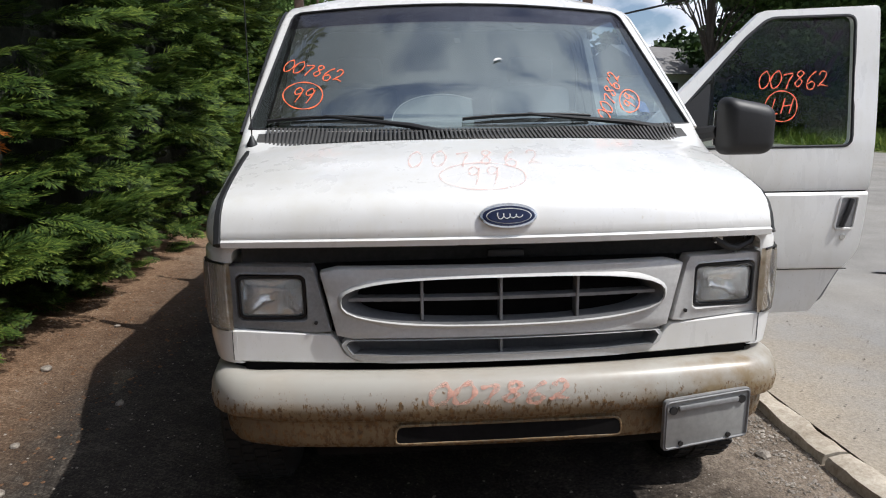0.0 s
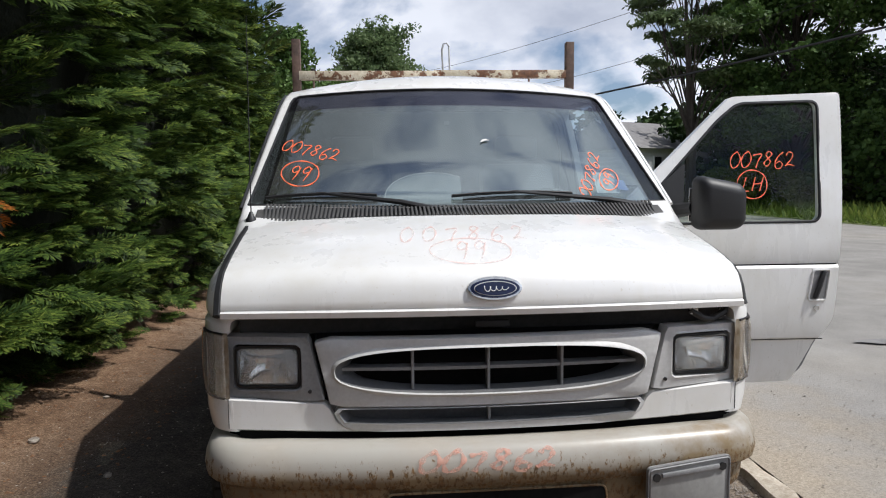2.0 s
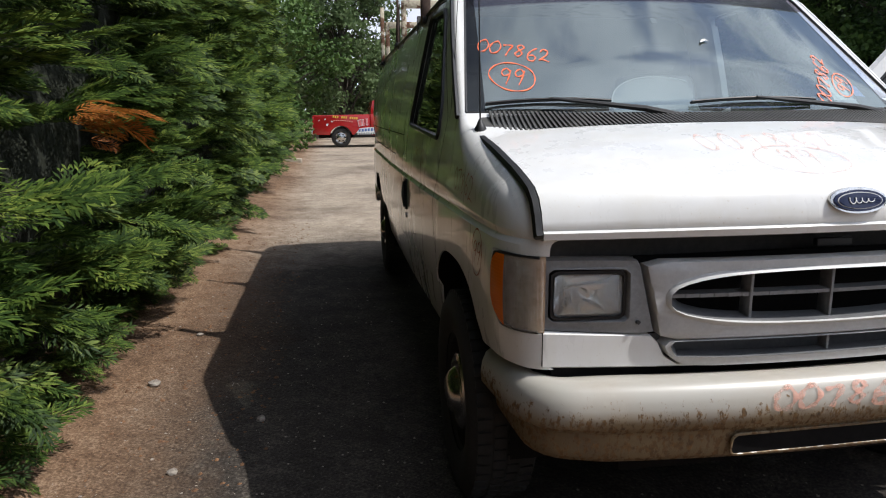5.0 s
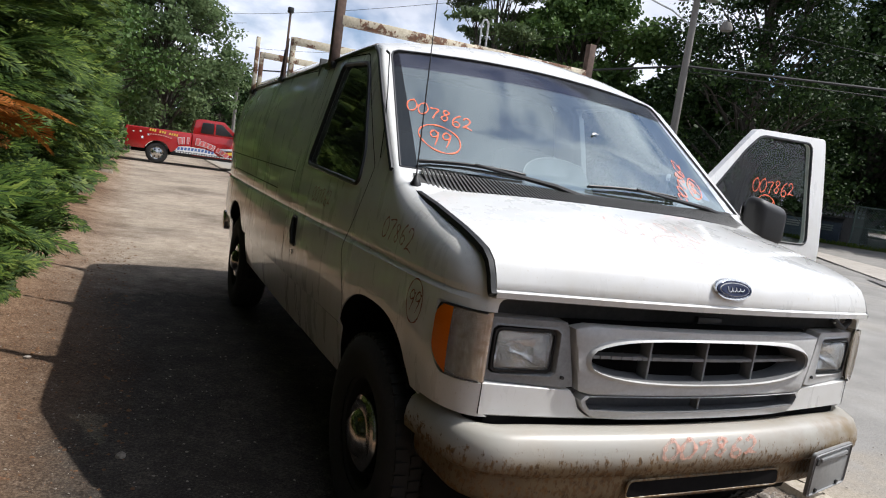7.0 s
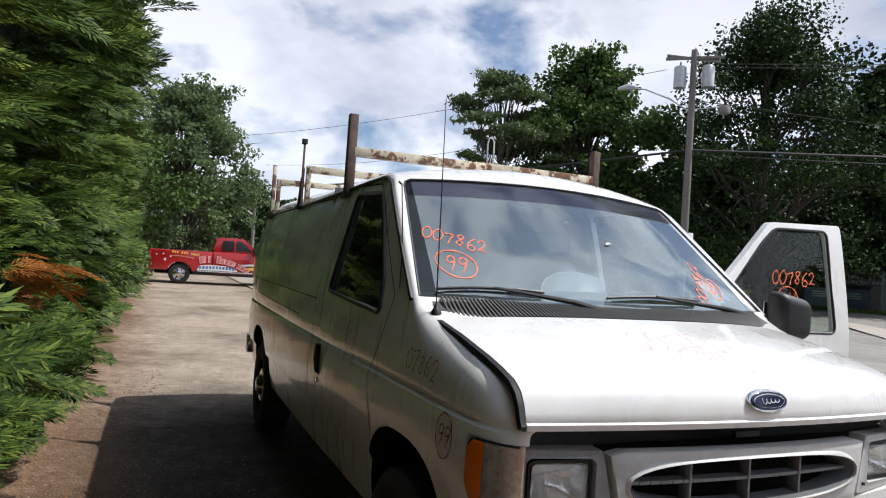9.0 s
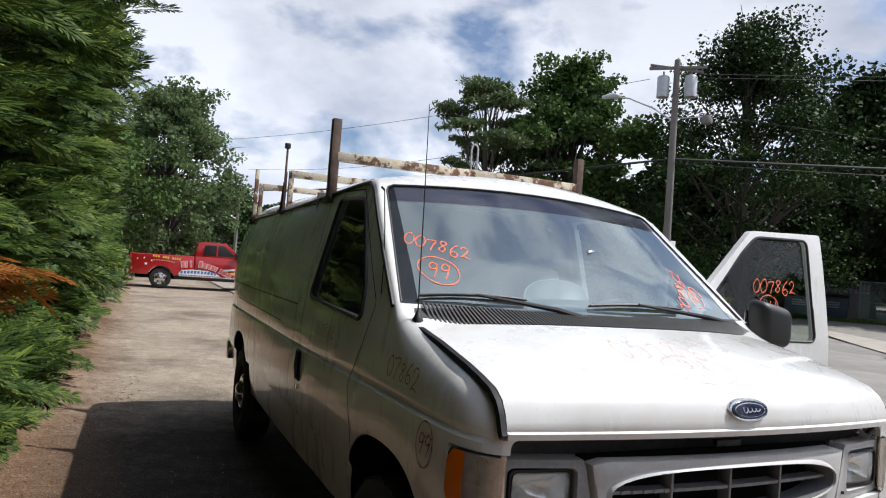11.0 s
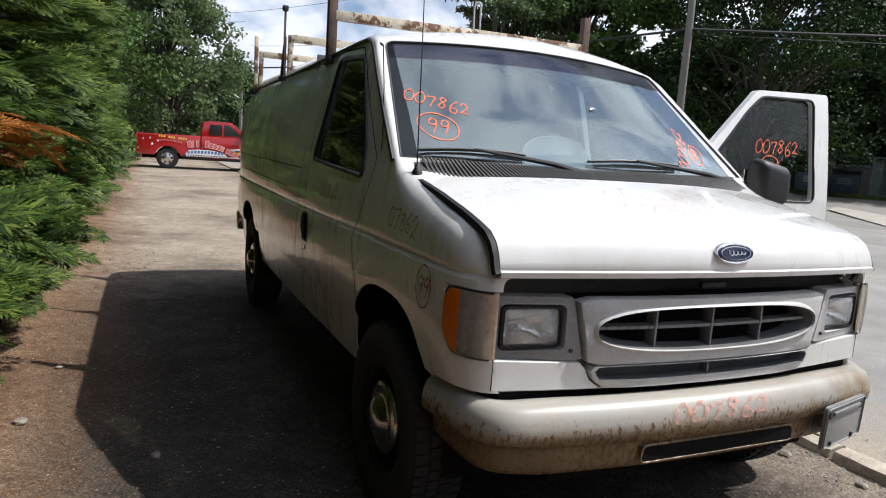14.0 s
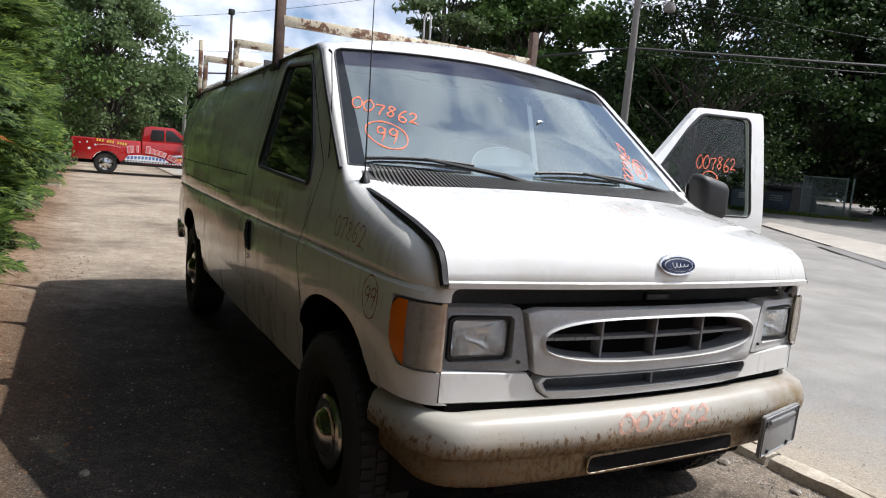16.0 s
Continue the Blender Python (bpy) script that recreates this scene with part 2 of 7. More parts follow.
def lens_mat(name, col, milk=0.15, bump=0.5, vertical=True, freq=60.0):
    """Ribbed moulded lens: clear tint, a little milky, glossy."""
    m, n, l, b = nodes_of(name)
    n.remove(b)
    tr = n.new("ShaderNodeBsdfTransparent")
    tr.inputs[0].default_value = (*col, 1)
    df = n.new("ShaderNodeBsdfDiffuse")
    df.inputs[0].default_value = (*col, 1)
    gl = n.new("ShaderNodeBsdfGlossy")
    gl.inputs["Roughness"].default_value = 0.06
    tc = n.new("ShaderNodeTexCoord")
    w = n.new("ShaderNodeTexWave")
    w.bands_direction = "X" if vertical else "Z"
    w.inputs["Scale"].default_value = freq
    w.inputs["Distortion"].default_value = 0.4
    l.new(tc.outputs["Object"], w.inputs["Vector"])
    bp = n.new("ShaderNodeBump")
    bp.inputs["Strength"].default_value, bp.inputs["Distance"].default_value = bump, 0.004
    l.new(w.outputs["Fac"], bp.inputs["Height"])
    l.new(bp.outputs[0], gl.inputs["Normal"])
    l.new(bp.outputs[0], df.inputs["Normal"])
    fr = n.new("ShaderNodeFresnel")
    fr.inputs["IOR"].default_value = 1.5
    m1, m2 = n.new("ShaderNodeMixShader"), n.new("ShaderNodeMixShader")
    m1.inputs[0].default_value = milk
    l.new(tr.outputs[0], m1.inputs[1])
    l.new(df.outputs[0], m1.inputs[2])
    l.new(fr.outputs[0], m2.inputs[0])
    l.new(m1.outputs[0], m2.inputs[1])
    l.new(gl.outputs[0], m2.inputs[2])
    l.new(m2.outputs[0], n["Material Output"].inputs["Surface"])
    return m


def ground_mat():
    """Worn asphalt with grit, darkened round the van to deepen its shadow; brown dirt and needles along the hedge;
    gravel by the kerb; pale dust on the back lot.
    """
    m, n, l, b = nodes_of("worn_asphalt_and_dirt")
    tc = n.new("ShaderNodeTexCoord")
    sep = n.new("ShaderNodeSeparateXYZ")
    l.new(tc.outputs["Object"], sep.inputs[0])
    big = noise_node(n, l, 0.55, 7, 0.62)
    mid = noise_node(n, l, 5.0, 7, 0.68)
    fine = noise_node(n, l, 85.0, 4, 0.7)
    grit = n.new("ShaderNodeTexVoronoi")
    grit.inputs["Scale"].default_value = 55.0
    l.new(tc.outputs["Object"], grit.inputs["Vector"])
    rough = noise_node(n, l, 21.0, 6, 0.75)
    mixed = mix_node(n, l, 0.5, mix_node(n, l, 0.5, mid.outputs["Fac"], rough.outputs["Fac"]), fine.outputs["Fac"])
    # asphalt where the van's shadow falls: some of the shade is in this colour
    shaded_tar = ramp_node(n, l, mixed, [(0.38, (0.012, 0.010, 0.009)), (0.5, (0.038, 0.032, 0.027)), (0.62, (0.105, 0.091, 0.077))])
    dirt = ramp_node(n, l, mixed, [(0.37, (0.052, 0.030, 0.018)), (0.5, (0.165, 0.102, 0.062)), (0.62, (0.33, 0.228, 0.15))])
    lot = ramp_node(n, l, mixed, [(0.36, (0.13, 0.10, 0.074)), (0.48, (0.26, 0.215, 0.168)), (0.62, (0.44, 0.385, 0.32))])

    def edge(sock, lo, hi, wob):
        a = n.new("ShaderNodeMath")
        a.operation = "MULTIPLY_ADD"
        l.new(big.outputs["Fac"], a.inputs[0])
        a.inputs[1].default_value = wob
        l.new(sock, a.inputs[2])
        a2 = n.new("ShaderNodeMath")
        a2.operation = "MULTIPLY_ADD"
        l.new(mid.outputs["Fac"], a2.inputs[0])
        a2.inputs[1].default_value = wob * 0.6
        l.new(a.outputs[0], a2.inputs[2])
        r = n.new("ShaderNodeMapRange")
        r.inputs["From Min"].default_value, r.inputs["From Max"].default_value = lo, hi
        l.new(a2.outputs[0], r.inputs["Value"])
        return r.outputs[0]

    near_hedge = edge(sep.outputs["X"], -0.95, -1.65, 1.0)
    back_lot = edge(sep.outputs["Y"], 5.6, 7.6, 1.6)
    front = edge(sep.outputs["Y"], 0.55, -0.15, 0.7)
    kerbside = edge(sep.outputs["X"], 0.95, 1.5, 0.5)
    c = mix_node(n, l, back_lot, shaded_tar.outputs[0], lot.outputs[0])
    grav = ramp_node(n, l, mixed, [(0.36, (0.085, 0.066, 0.050)), (0.5, (0.215, 0.175, 0.137)), (0.62, (0.36, 0.305, 0.245))])
    c = mix_node(n, l, front, c, dirt.outputs[0])
    c = mix_node(n, l, kerbside, c, grav.outputs[0])
    c = mix_node(n, l, near_hedge, c, dirt.outputs[0])
    st = ramp_node(n, l, big.outputs["Fac"], [(0.34, (0.45, 0.42, 0.40)), (0.46, (0.85, 0.83, 0.81)), (0.6, (1.1, 1.08, 1.05))])
    c = mix_node(n, l, 0.85, c, st.outputs[0], "MULTIPLY")
    gm = ramp_node(n, l, grit.outputs["Distance"], [(0.05, (1.35, 1.32, 1.28)), (0.3, (1, 1, 1))])
    c = mix_node(n, l, 0.6, c, gm.outputs[0], "MULTIPLY")
    l.new(c, b.inputs["Base Color"])
    b.inputs["Roughness"].default_value = 0.92
    b.inputs["Specular IOR Level"].default_value = 0.25
    h = mix_node(n, l, 0.5, fine.outputs["Fac"], grit.outputs["Distance"])
    bump_node(n, l, b, mix_node(n, l, 0.5, h, rough.outputs["Fac"]), 0.9, 0.02)
    return m


M_WHITE = white_paint()
M_BUMPER = rusty_bumper()
# darker copy of the grille plastic, the openings' shade as colour
M_THROAT = surface("shaded_grille_throat", (0.085, 0.087, 0.09), (0.14, 0.142, 0.146), 5, (0.5, 0.65), 0.0, 90, 0.05, 0.001)
M_SILVER = surface("silver_plastic", (0.43, 0.428, 0.42), (0.54, 0.537, 0.526), 4, (0.42, 0.58), 0.0, 80, 0.04, 0.001)
M_GREYPLASTIC = surface("grey_plastic", (0.16, 0.16, 0.162), (0.25, 0.25, 0.25), 5, (0.45, 0.65), 0.0, 90, 0.05, 0.001)
M_BLACK = surface("black_plastic", (0.006, 0.006, 0.007), (0.013, 0.013, 0.014), 6, (0.45, 0.6), 0.0, 120, 0.1, 0.001)
M_BLACKGLOSS = surface("black_rubber_seal", (0.008, 0.008, 0.009), (0.018, 0.018, 0.019), 6, (0.35, 0.5), 0.0, 90, 0.05, 0.001)
M_COWL = surface("dusty_cowl_plastic", (0.035, 0.035, 0.035), (0.075, 0.073, 0.07), 6, (0.6, 0.85), 0.0, 60, 0.1, 0.001)
# near-black for joints and underbody, also for sheets that stand in for shade
M_DARK = surface("shade_and_underbody_black", (0.005, 0.005, 0.005), (0.011, 0.010, 0.010), 8, (0.8, 0.95), 0.0, 60, 0.1, 0.002, spec=0.1)
M_TYRE = surface("tyre_rubber", (0.010, 0.0095, 0.009), (0.024, 0.022, 0.020), 10, (0.75, 0.95), 0.0, 60, 0.2, 0.003)
M_CHROME = surface("worn_chrome", (0.5, 0.49, 0.47), (0.72, 0.72, 0.71), 6, (0.12, 0.3), 1.0, 60, 0.03, 0.001)
M_PLATE = surface("bare_plate_bracket", (0.21, 0.21, 0.205), (0.29, 0.29, 0.28), 12, (0.4, 0.6), 0.1, 60, 0.05, 0.001)
M_REFLECT = surface("lamp_reflector", (0.74, 0.74, 0.74), (0.88, 0.88, 0.87), 20, (0.10, 0.20), 1.0, 60, 0.12, 0.002)
# warm tint imitates amber light inside the lamp, put into the reflector's colour
M_WARMREFLECT = surface("amber_light_reflector", (0.40, 0.31, 0.21), (0.74, 0.68, 0.58), 26, (0.16, 0.32), 0.7, 70, 0.3, 0.003)
M_HUB = surface("tarnished_hub_metal", (0.34, 0.31, 0.27), (0.62, 0.60, 0.56), 14, (0.10, 0.26), 1.0, 60, 0.05, 0.001)
M_HEADGLASS = lens_mat("headlamp_lens", (0.94, 0.95, 0.93), 0.24, 0.12)
M_AMBER = lens_mat("amber_lens", (0.86, 0.18, 0.006), 0.85, 0.15, False, 32.0)
M_SHEET = lens_mat("clear_plastic_sheet", (0.80, 0.83, 0.82), 0.34, 0.1)
M_CLEARLENS = lens_mat("clear_side_lens", (0.95, 0.91, 0.85), 0.16, 0.4, False, 42.0)
M_BLUE = surface("badge_blue", (0.007, 0.012, 0.040), (0.010, 0.017, 0.055), 20, (0.15, 0.25), 0.2, 60, 0.0)
M_INK = surface("red_paint_pen", (0.85, 0.13, 0.045), (0.95, 0.22, 0.09), 30, (0.5, 0.7), 0.0, 120, 0.0)
def worn_ink(name, col, keep, scale=26.0, soft=0.08, most=0.9):
    """Paint pen that has flaked: patches of it are gone."""
    m, n, l, b = nodes_of(name)
    b.inputs["Base Color"].default_value = (*col, 1)
    b.inputs["Roughness"].default_value = 0.6
    nz = noise_node(n, l, scale, 5, 0.7)
    k = ramp_node(n, l, nz.outputs["Fac"], [(keep - soft, (0, 0, 0)), (keep + soft, (most,) * 3)])
    l.new(k.outputs[0], b.inputs["Alpha"])
    return m


M_INKFADED = worn_ink("faded_red_pen", (0.74, 0.52, 0.47), 0.48, 11.0, 0.2, 0.7)
M_INKSMEAR = worn_ink("smeared_red_pen", (0.72, 0.36, 0.27), 0.50, 20.0, 0.24, 0.85)
M_INKDARK = surface("dull_red_pen", (0.20, 0.055, 0.03), (0.30, 0.09, 0.05), 30, (0.5, 0.7), 0.0, 120, 0.0)
M_WINDSCREEN = windscreen_glass()
M_SIDEGLASS = glass("tinted_side_glass", (0.14, 0.165, 0.155), 0.01, 1.45)
M_SHADE = glass("shade_band_tint", (0.60, 0.58, 0.66), 0.02, 1.08)
M_FRIT = glass("dusty_frit", (0.40, 0.40, 0.42), 0.2, 1.08)
M_DOORGLASS = glass("door_glass", (0.60, 0.68, 0.63), 0.003, 1.35)
M_TRIM = surface("grey_cloth_trim", (0.10, 0.10, 0.105), (0.17, 0.17, 0.175), 8, (0.8, 0.95), 0.0, 120, 0.2, 0.002)
M_DASH = surface("dash_vinyl", (0.060, 0.063, 0.066), (0.095, 0.098, 0.10), 8, (0.5, 0.7), 0.0, 150, 0.1, 0.001)
M_RACK = rack_paint()
M_RACKDARK = surface("rusty_rack_post", (0.06, 0.042, 0.036), (0.17, 0.11, 0.085), 8, (0.6, 0.85), 0.3, 40, 0.2, 0.002)
M_GROUND = ground_mat()
def road_mat():
    """Old pale asphalt: blotched, with fine aggregate and sand by the kerb."""
    m, n, l, b = nodes_of("pale_worn_asphalt")
    tc = n.new("ShaderNodeTexCoord")
    sep = n.new("ShaderNodeSeparateXYZ")
    l.new(tc.outputs["Object"], sep.inputs[0])
    big = noise_node(n, l, 0.30, 5, 0.6)
    mid = noise_node(n, l, 1.7, 6, 0.6)
    fine = noise_node(n, l, 75.0, 4, 0.7)
    c = ramp_node(n, l, mix_node(n, l, 0.5, mid.outputs["Fac"], fine.outputs["Fac"]), [(0.34, (0.185, 0.176, 0.164)), (0.5, (0.245, 0.234, 0.217)), (0.66, (0.305, 0.292, 0.270))])
    dust = ramp_node(n, l, big.outputs["Fac"], [(0.34, (0.80, 0.80, 0.80)), (0.5, (1, 1, 1)), (0.66, (1.08, 1.05, 1.0))])
    c = mix_node(n, l, 0.9, c.outputs[0], dust.outputs[0], "MULTIPLY")
    # sand washed up along the kerb
    near = n.new("ShaderNodeMath")
    near.operation = "MULTIPLY_ADD"
    l.new(mid.outputs["Fac"], near.inputs[0])
    near.inputs[1].default_value = 2.6
    l.new(sep.outputs["X"], near.inputs[2])
    sand = ramp_node(n, l, fine.outputs["Fac"], [(0.35, (0.25, 0.205, 0.15)), (0.65, (0.40, 0.345, 0.27))])
    band = n.new("ShaderNodeMapRange")
    band.inputs["From Min"].default_value, band.inputs["From Max"].default_value, band.inputs["To Max"].default_value = 3.9, 2.7, 0.85
    l.new(near.outputs[0], band.inputs["Value"])
    l.new(mix_node(n, l, band.outputs[0], c, sand.outputs[0]), b.inputs["Base Color"])
    b.inputs["Roughness"].default_value = 0.9
    b.inputs["Specular IOR Level"].default_value = 0.25
    bump_node(n, l, b, fine.outputs["Fac"], 0.6, 0.006)
    return m


M_ROAD = road_mat()
M_KERB = surface("weathered_concrete", (0.26, 0.215, 0.16), (0.50, 0.445, 0.365), 7, (0.85, 0.95), 0.0, 55, 0.6, 0.008, spec=0.3)
M_PATCH = surface("dark_patched_asphalt", (0.13, 0.125, 0.118), (0.20, 0.19, 0.178), 2, (0.85, 0.95), 0.0, 40, 0.3, 0.006)
M_WALK = surface("pale_concrete", (0.31, 0.28, 0.245), (0.43, 0.395, 0.35), 1.5, (0.85, 0.95), 0.0, 40, 0.3, 0.006, spec=0.3)
M_STONE = surface("loose_stone", (0.11, 0.090, 0.072), (0.36, 0.32, 0.27), 9, (0.8, 0.95), 0.0, 90, 0.3, 0.004)
M_HEDGE = leaf_mat("cypress_foliage", [(0.010, 0.022, 0.006), (0.022, 0.046, 0.010), (0.066, 0.108, 0.019), (0.20, 0.245, 0.048)], 0.15, 0.55, 2.4)
# near-black core colour that stands for shade between the sprays
M_HEDGECORE = surface("hedge_core_shade", (0.006, 0.009, 0.004), (0.015, 0.018, 0.008), 6, (0.9, 1.0), 0.0, 30, 0.5, 0.03)
M_DEADLEAF = leaf_mat("dead_orange_foliage", [(0.13, 0.040, 0.010), (0.26, 0.085, 0.016), (0.36, 0.14, 0.026)], 0.25)
M_LEAF = leaf_mat("broad_leaf", [(0.034, 0.066, 0.019), (0.064, 0.118, 0.030), (0.12, 0.19, 0.050)], 0.2, 0.55, 0.35)
# darker leaf copy: the backlit trees' shade is put into the colour
M_LEAFSHADED = leaf_mat("leaf_darkened_for_shade", [(0.010, 0.021, 0.008), (0.022, 0.044, 0.012), (0.060, 0.105, 0.026)], 0.10, 0.6, 0.3)
M_LEAFLIGHT = leaf_mat("grey_green_leaf", [(0.075, 0.115, 0.048), (0.12, 0.175, 0.075), (0.18, 0.235, 0.11)], 0.38, 0.5, 0.4)
M_PINE = leaf_mat("pine_needles", [(0.050, 0.078, 0.032), (0.090, 0.132, 0.055), (0.15, 0.20, 0.085)], 0.25, 0.5, 0.5)
M_GRASS = leaf_mat("verge_grass", [(0.07, 0.12, 0.022), (0.14, 0.20, 0.04), (0.24, 0.27, 0.07)], 0.4, 0.6, 0.7)
M_TURF = surface("turf", (0.05, 0.075, 0.02), (0.13, 0.145, 0.05), 1.2, (0.9, 1.0), 0.0, 25, 0.5, 0.03)
M_BARK = surface("bark", (0.035, 0.028, 0.022), (0.10, 0.085, 0.07), 3, (0.85, 0.95), 0.0, 20, 0.7, 0.03, stretch=(1, 1, 0.25))
M_POLEWOOD = surface("grey_pole_wood", (0.13, 0.12, 0.11), (0.24, 0.225, 0.205), 3, (0.8, 0.95), 0.0, 30, 0.4, 0.01, stretch=(1, 1, 0.1))
M_GALV = surface("galvanised", (0.42, 0.43, 0.44), (0.58, 0.59, 0.60), 6, (0.4, 0.6), 0.5, 40, 0.05, 0.002)
M_WIRE = surface("black_cable", (0.01, 0.01, 0.01), (0.02, 0.02, 0.02), 6, (0.5, 0.7), 0.0, 40, 0.0)
M_RED = surface("red_truck_paint", (0.33, 0.010, 0.012), (0.42, 0.016, 0.017), 2, (0.15, 0.28), 0.0, 60, 0.0, coat=0.6)
M_DECALWHITE = surface("white_decal", (0.70, 0.70, 0.70), (0.80, 0.80, 0.80), 3, (0.3, 0.5), 0.0, 60, 0.0)
M_DECALBLUE = surface("blue_decal", (0.05, 0.10, 0.30), (0.10, 0.20, 0.45), 3, (0.3, 0.5), 0.0, 60, 0.0)
M_DECALRED = surface("red_decal", (0.58, 0.10, 0.10), (0.70, 0.16, 0.15), 3, (0.3, 0.5), 0.0, 60, 0.0)
M_DECALPINK = surface("pale_red_decal", (0.55, 0.25, 0.20), (0.65, 0.33, 0.26), 3, (0.3, 0.5), 0.0, 60, 0.0)
M_DECALYELLOW = surface("yellow_decal", (0.75, 0.45, 0.04), (0.85, 0.58, 0.08), 3, (0.3, 0.5), 0.0, 60, 0.0)
M_SIDING = surface("white_siding", (0.74, 0.74, 0.73), (0.84, 0.84, 0.83), 1, (0.6, 0.8), 0.0, 20, 0.1, 0.01)
M_SHINGLE = surface("grey_shingles", (0.13, 0.125, 0.125), (0.22, 0.215, 0.21), 2, (0.8, 0.95), 0.0, 12, 0.4, 0.02)
M_BIN = surface("dark_green_bin", (0.018, 0.03, 0.045), (0.04, 0.06, 0.085), 3, (0.5, 0.7), 0.0, 20, 0.1, 0.01)
M_BINBLUE = surface("pale_blue_bin", (0.16, 0.20, 0.26), (0.26, 0.31, 0.38), 3, (0.5, 0.7), 0.0, 20, 0.1, 0.01)
M_FENCE = surface("green_fence_mesh", (0.11, 0.15, 0.13), (0.19, 0.24, 0.21), 3, (0.6, 0.8), 0.2, 20, 0.1, 0.01)
M_PAPER = surface("paper", (0.62, 0.62, 0.60), (0.74, 0.74, 0.72), 8, (0.7, 0.9), 0.0, 60, 0.0)


# ---------------------------------------------------------------- mesh tools
def sharpen(me, angle=32):
    bm = bmesh.new()
    bm.from_mesh(me)
    lim = radians(angle)
    for f in bm.faces:
        f.smooth = True
    for e in bm.edges:
        e.smooth = len(e.link_faces) == 2 and e.calc_face_angle(0) < lim
    bm.to_mesh(me)
    bm.free()


def mesh(name, verts, faces, mat, smooth=32):
    me = bpy.data.meshes.new(name)
    me.from_pydata([tuple(v) for v in verts], [], [tuple(f) for f in faces])
    me.validate()
    if smooth:
        sharpen(me, smooth)
    me.materials.append(mat)
    return me


def part(name, me, parent, label=""):
    ob = new(name, me)
    ob.parent = parent
    if label:
        tagged(ob, label)
    return ob


def empty(name, m=None):
    ob = new(name)
    ob.empty_display_size = 0.2
    if m is not None:
        ob.matrix_world = m
    return ob


def bm_mesh(name, bm, mat, smooth=32, bevel=0.0, segs=2):
    if bevel:
        bmesh.ops.bevel(bm, geom=bm.edges[:], offset=bevel, segments=segs, affect="EDGES", clamp_overlap=True, profile=0.5)
    bmesh.ops.recalc_face_normals(bm, faces=bm.faces[:])
    me = bpy.data.meshes.new(name)
    bm.to_mesh(me)
    bm.free()
    if smooth:
        sharpen(me, smooth)
    me.materials.append(mat)
    return me


def add_box(bm, lo, hi, m=None):
    r = bmesh.ops.create_cube(bm, size=1.0)
    s = [b - a for a, b in zip(lo, hi)]
    c = [(a + b) / 2 for a, b in zip(lo, hi)]
    t = Matrix.Translation(c) @ Matrix.Diagonal((*s, 1))
    bmesh.ops.transform(bm, matrix=(m @ t) if m is not None else t, verts=r["verts"])
    return r["verts"]


def box(name, lo, hi, mat, bevel=0.004, m=None):
    bm = bmesh.new()
    add_box(bm, lo, hi, m)
    return bm_mesh(name, bm, mat, bevel=bevel)


def tube(name, pts, radius, mat, n=8, smooth=40):
    """A round bar swept along points."""
    pts = [Vector(p) for p in pts]
    verts, faces = [], []
    for i, p in enumerate(pts):
        d = (pts[min(i + 1, len(pts) - 1)] - pts[max(i - 1, 0)]).normalized()
        u = d.orthogonal().normalized() if i == 0 else (u - d * u.dot(d)).normalized()
        w = d.cross(u)
        rad = radius[i] if isinstance(radius, (list, tuple)) else radius
        verts += [p + (u * math.cos(a) + w * math.sin(a)) * rad for a in (2 * math.pi * k / n for k in range(n))]
    for i in range(len(pts) - 1):
        for k in range(n):
            faces.append((i * n + k, i * n + (k + 1) % n, (i + 1) * n + (k + 1) % n, (i + 1) * n + k))
    faces += [tuple(range(n))[::-1], tuple(range((len(pts) - 1) * n, len(pts) * n))]
    return mesh(name, verts, faces, mat, smooth)


def lathe_x(name, prof, mat, n=48, smooth=35):
    """Turn (x, r) points about the x axis."""
    verts, faces = [], []
    for x, r in prof:
        verts += [(x, r * math.cos(2 * math.pi * k / n), r * math.sin(2 * math.pi * k / n)) for k in range(n)]
    for i in range(len(prof) - 1):
        for k in range(n):
            faces.append((i * n + k, i * n + (k + 1) % n, (i + 1) * n + (k + 1) % n, (i + 1) * n + k))
    return mesh(name, verts, faces, mat, smooth)


def prism(poly, axis, lo, hi):
    """A bmesh prism of a polygon of (a, b) along an axis: 'x' takes (y, z), 'y' takes (x, z)."""
    bm = bmesh.new()
    put = {"x": lambda a, b, t: (t, a, b), "y": lambda a, b, t: (a, t, b), "z": lambda a, b, t: (a, b, t)}[axis]
    v0 = [bm.verts.new(put(a, b, lo)) for a, b in poly]
    v1 = [bm.verts.new(put(a, b, hi)) for a, b in poly]
    k = len(poly)
    bm.faces.new(v0)
    bm.faces.new(v1[::-1])
    for i in range(k):
        bm.faces.new((v0[i], v1[i], v1[(i + 1) % k], v0[(i + 1) % k]))
    bmesh.ops.recalc_face_normals(bm, faces=bm.faces[:])
    return bm


def rounded(poly, r, n=5):
    """Round a polygon's corners."""
    out = []
    k = len(poly)
    for i in range(k):
        p, a, b = Vector(poly[i]), Vector(poly[i - 1]), Vector(poly[(i + 1) % k])
        rr = min(r, (a - p).length * 0.45, (b - p).length * 0.45)
        p0, p1 = p + (a - p).normalized() * rr, p + (b - p).normalized() * rr
        for j in range(n + 1):
            t = j / n
            out.append(tuple(p0 * (1 - t) ** 2 + p * 2 * t * (1 - t) + p1 * t * t))
    return out


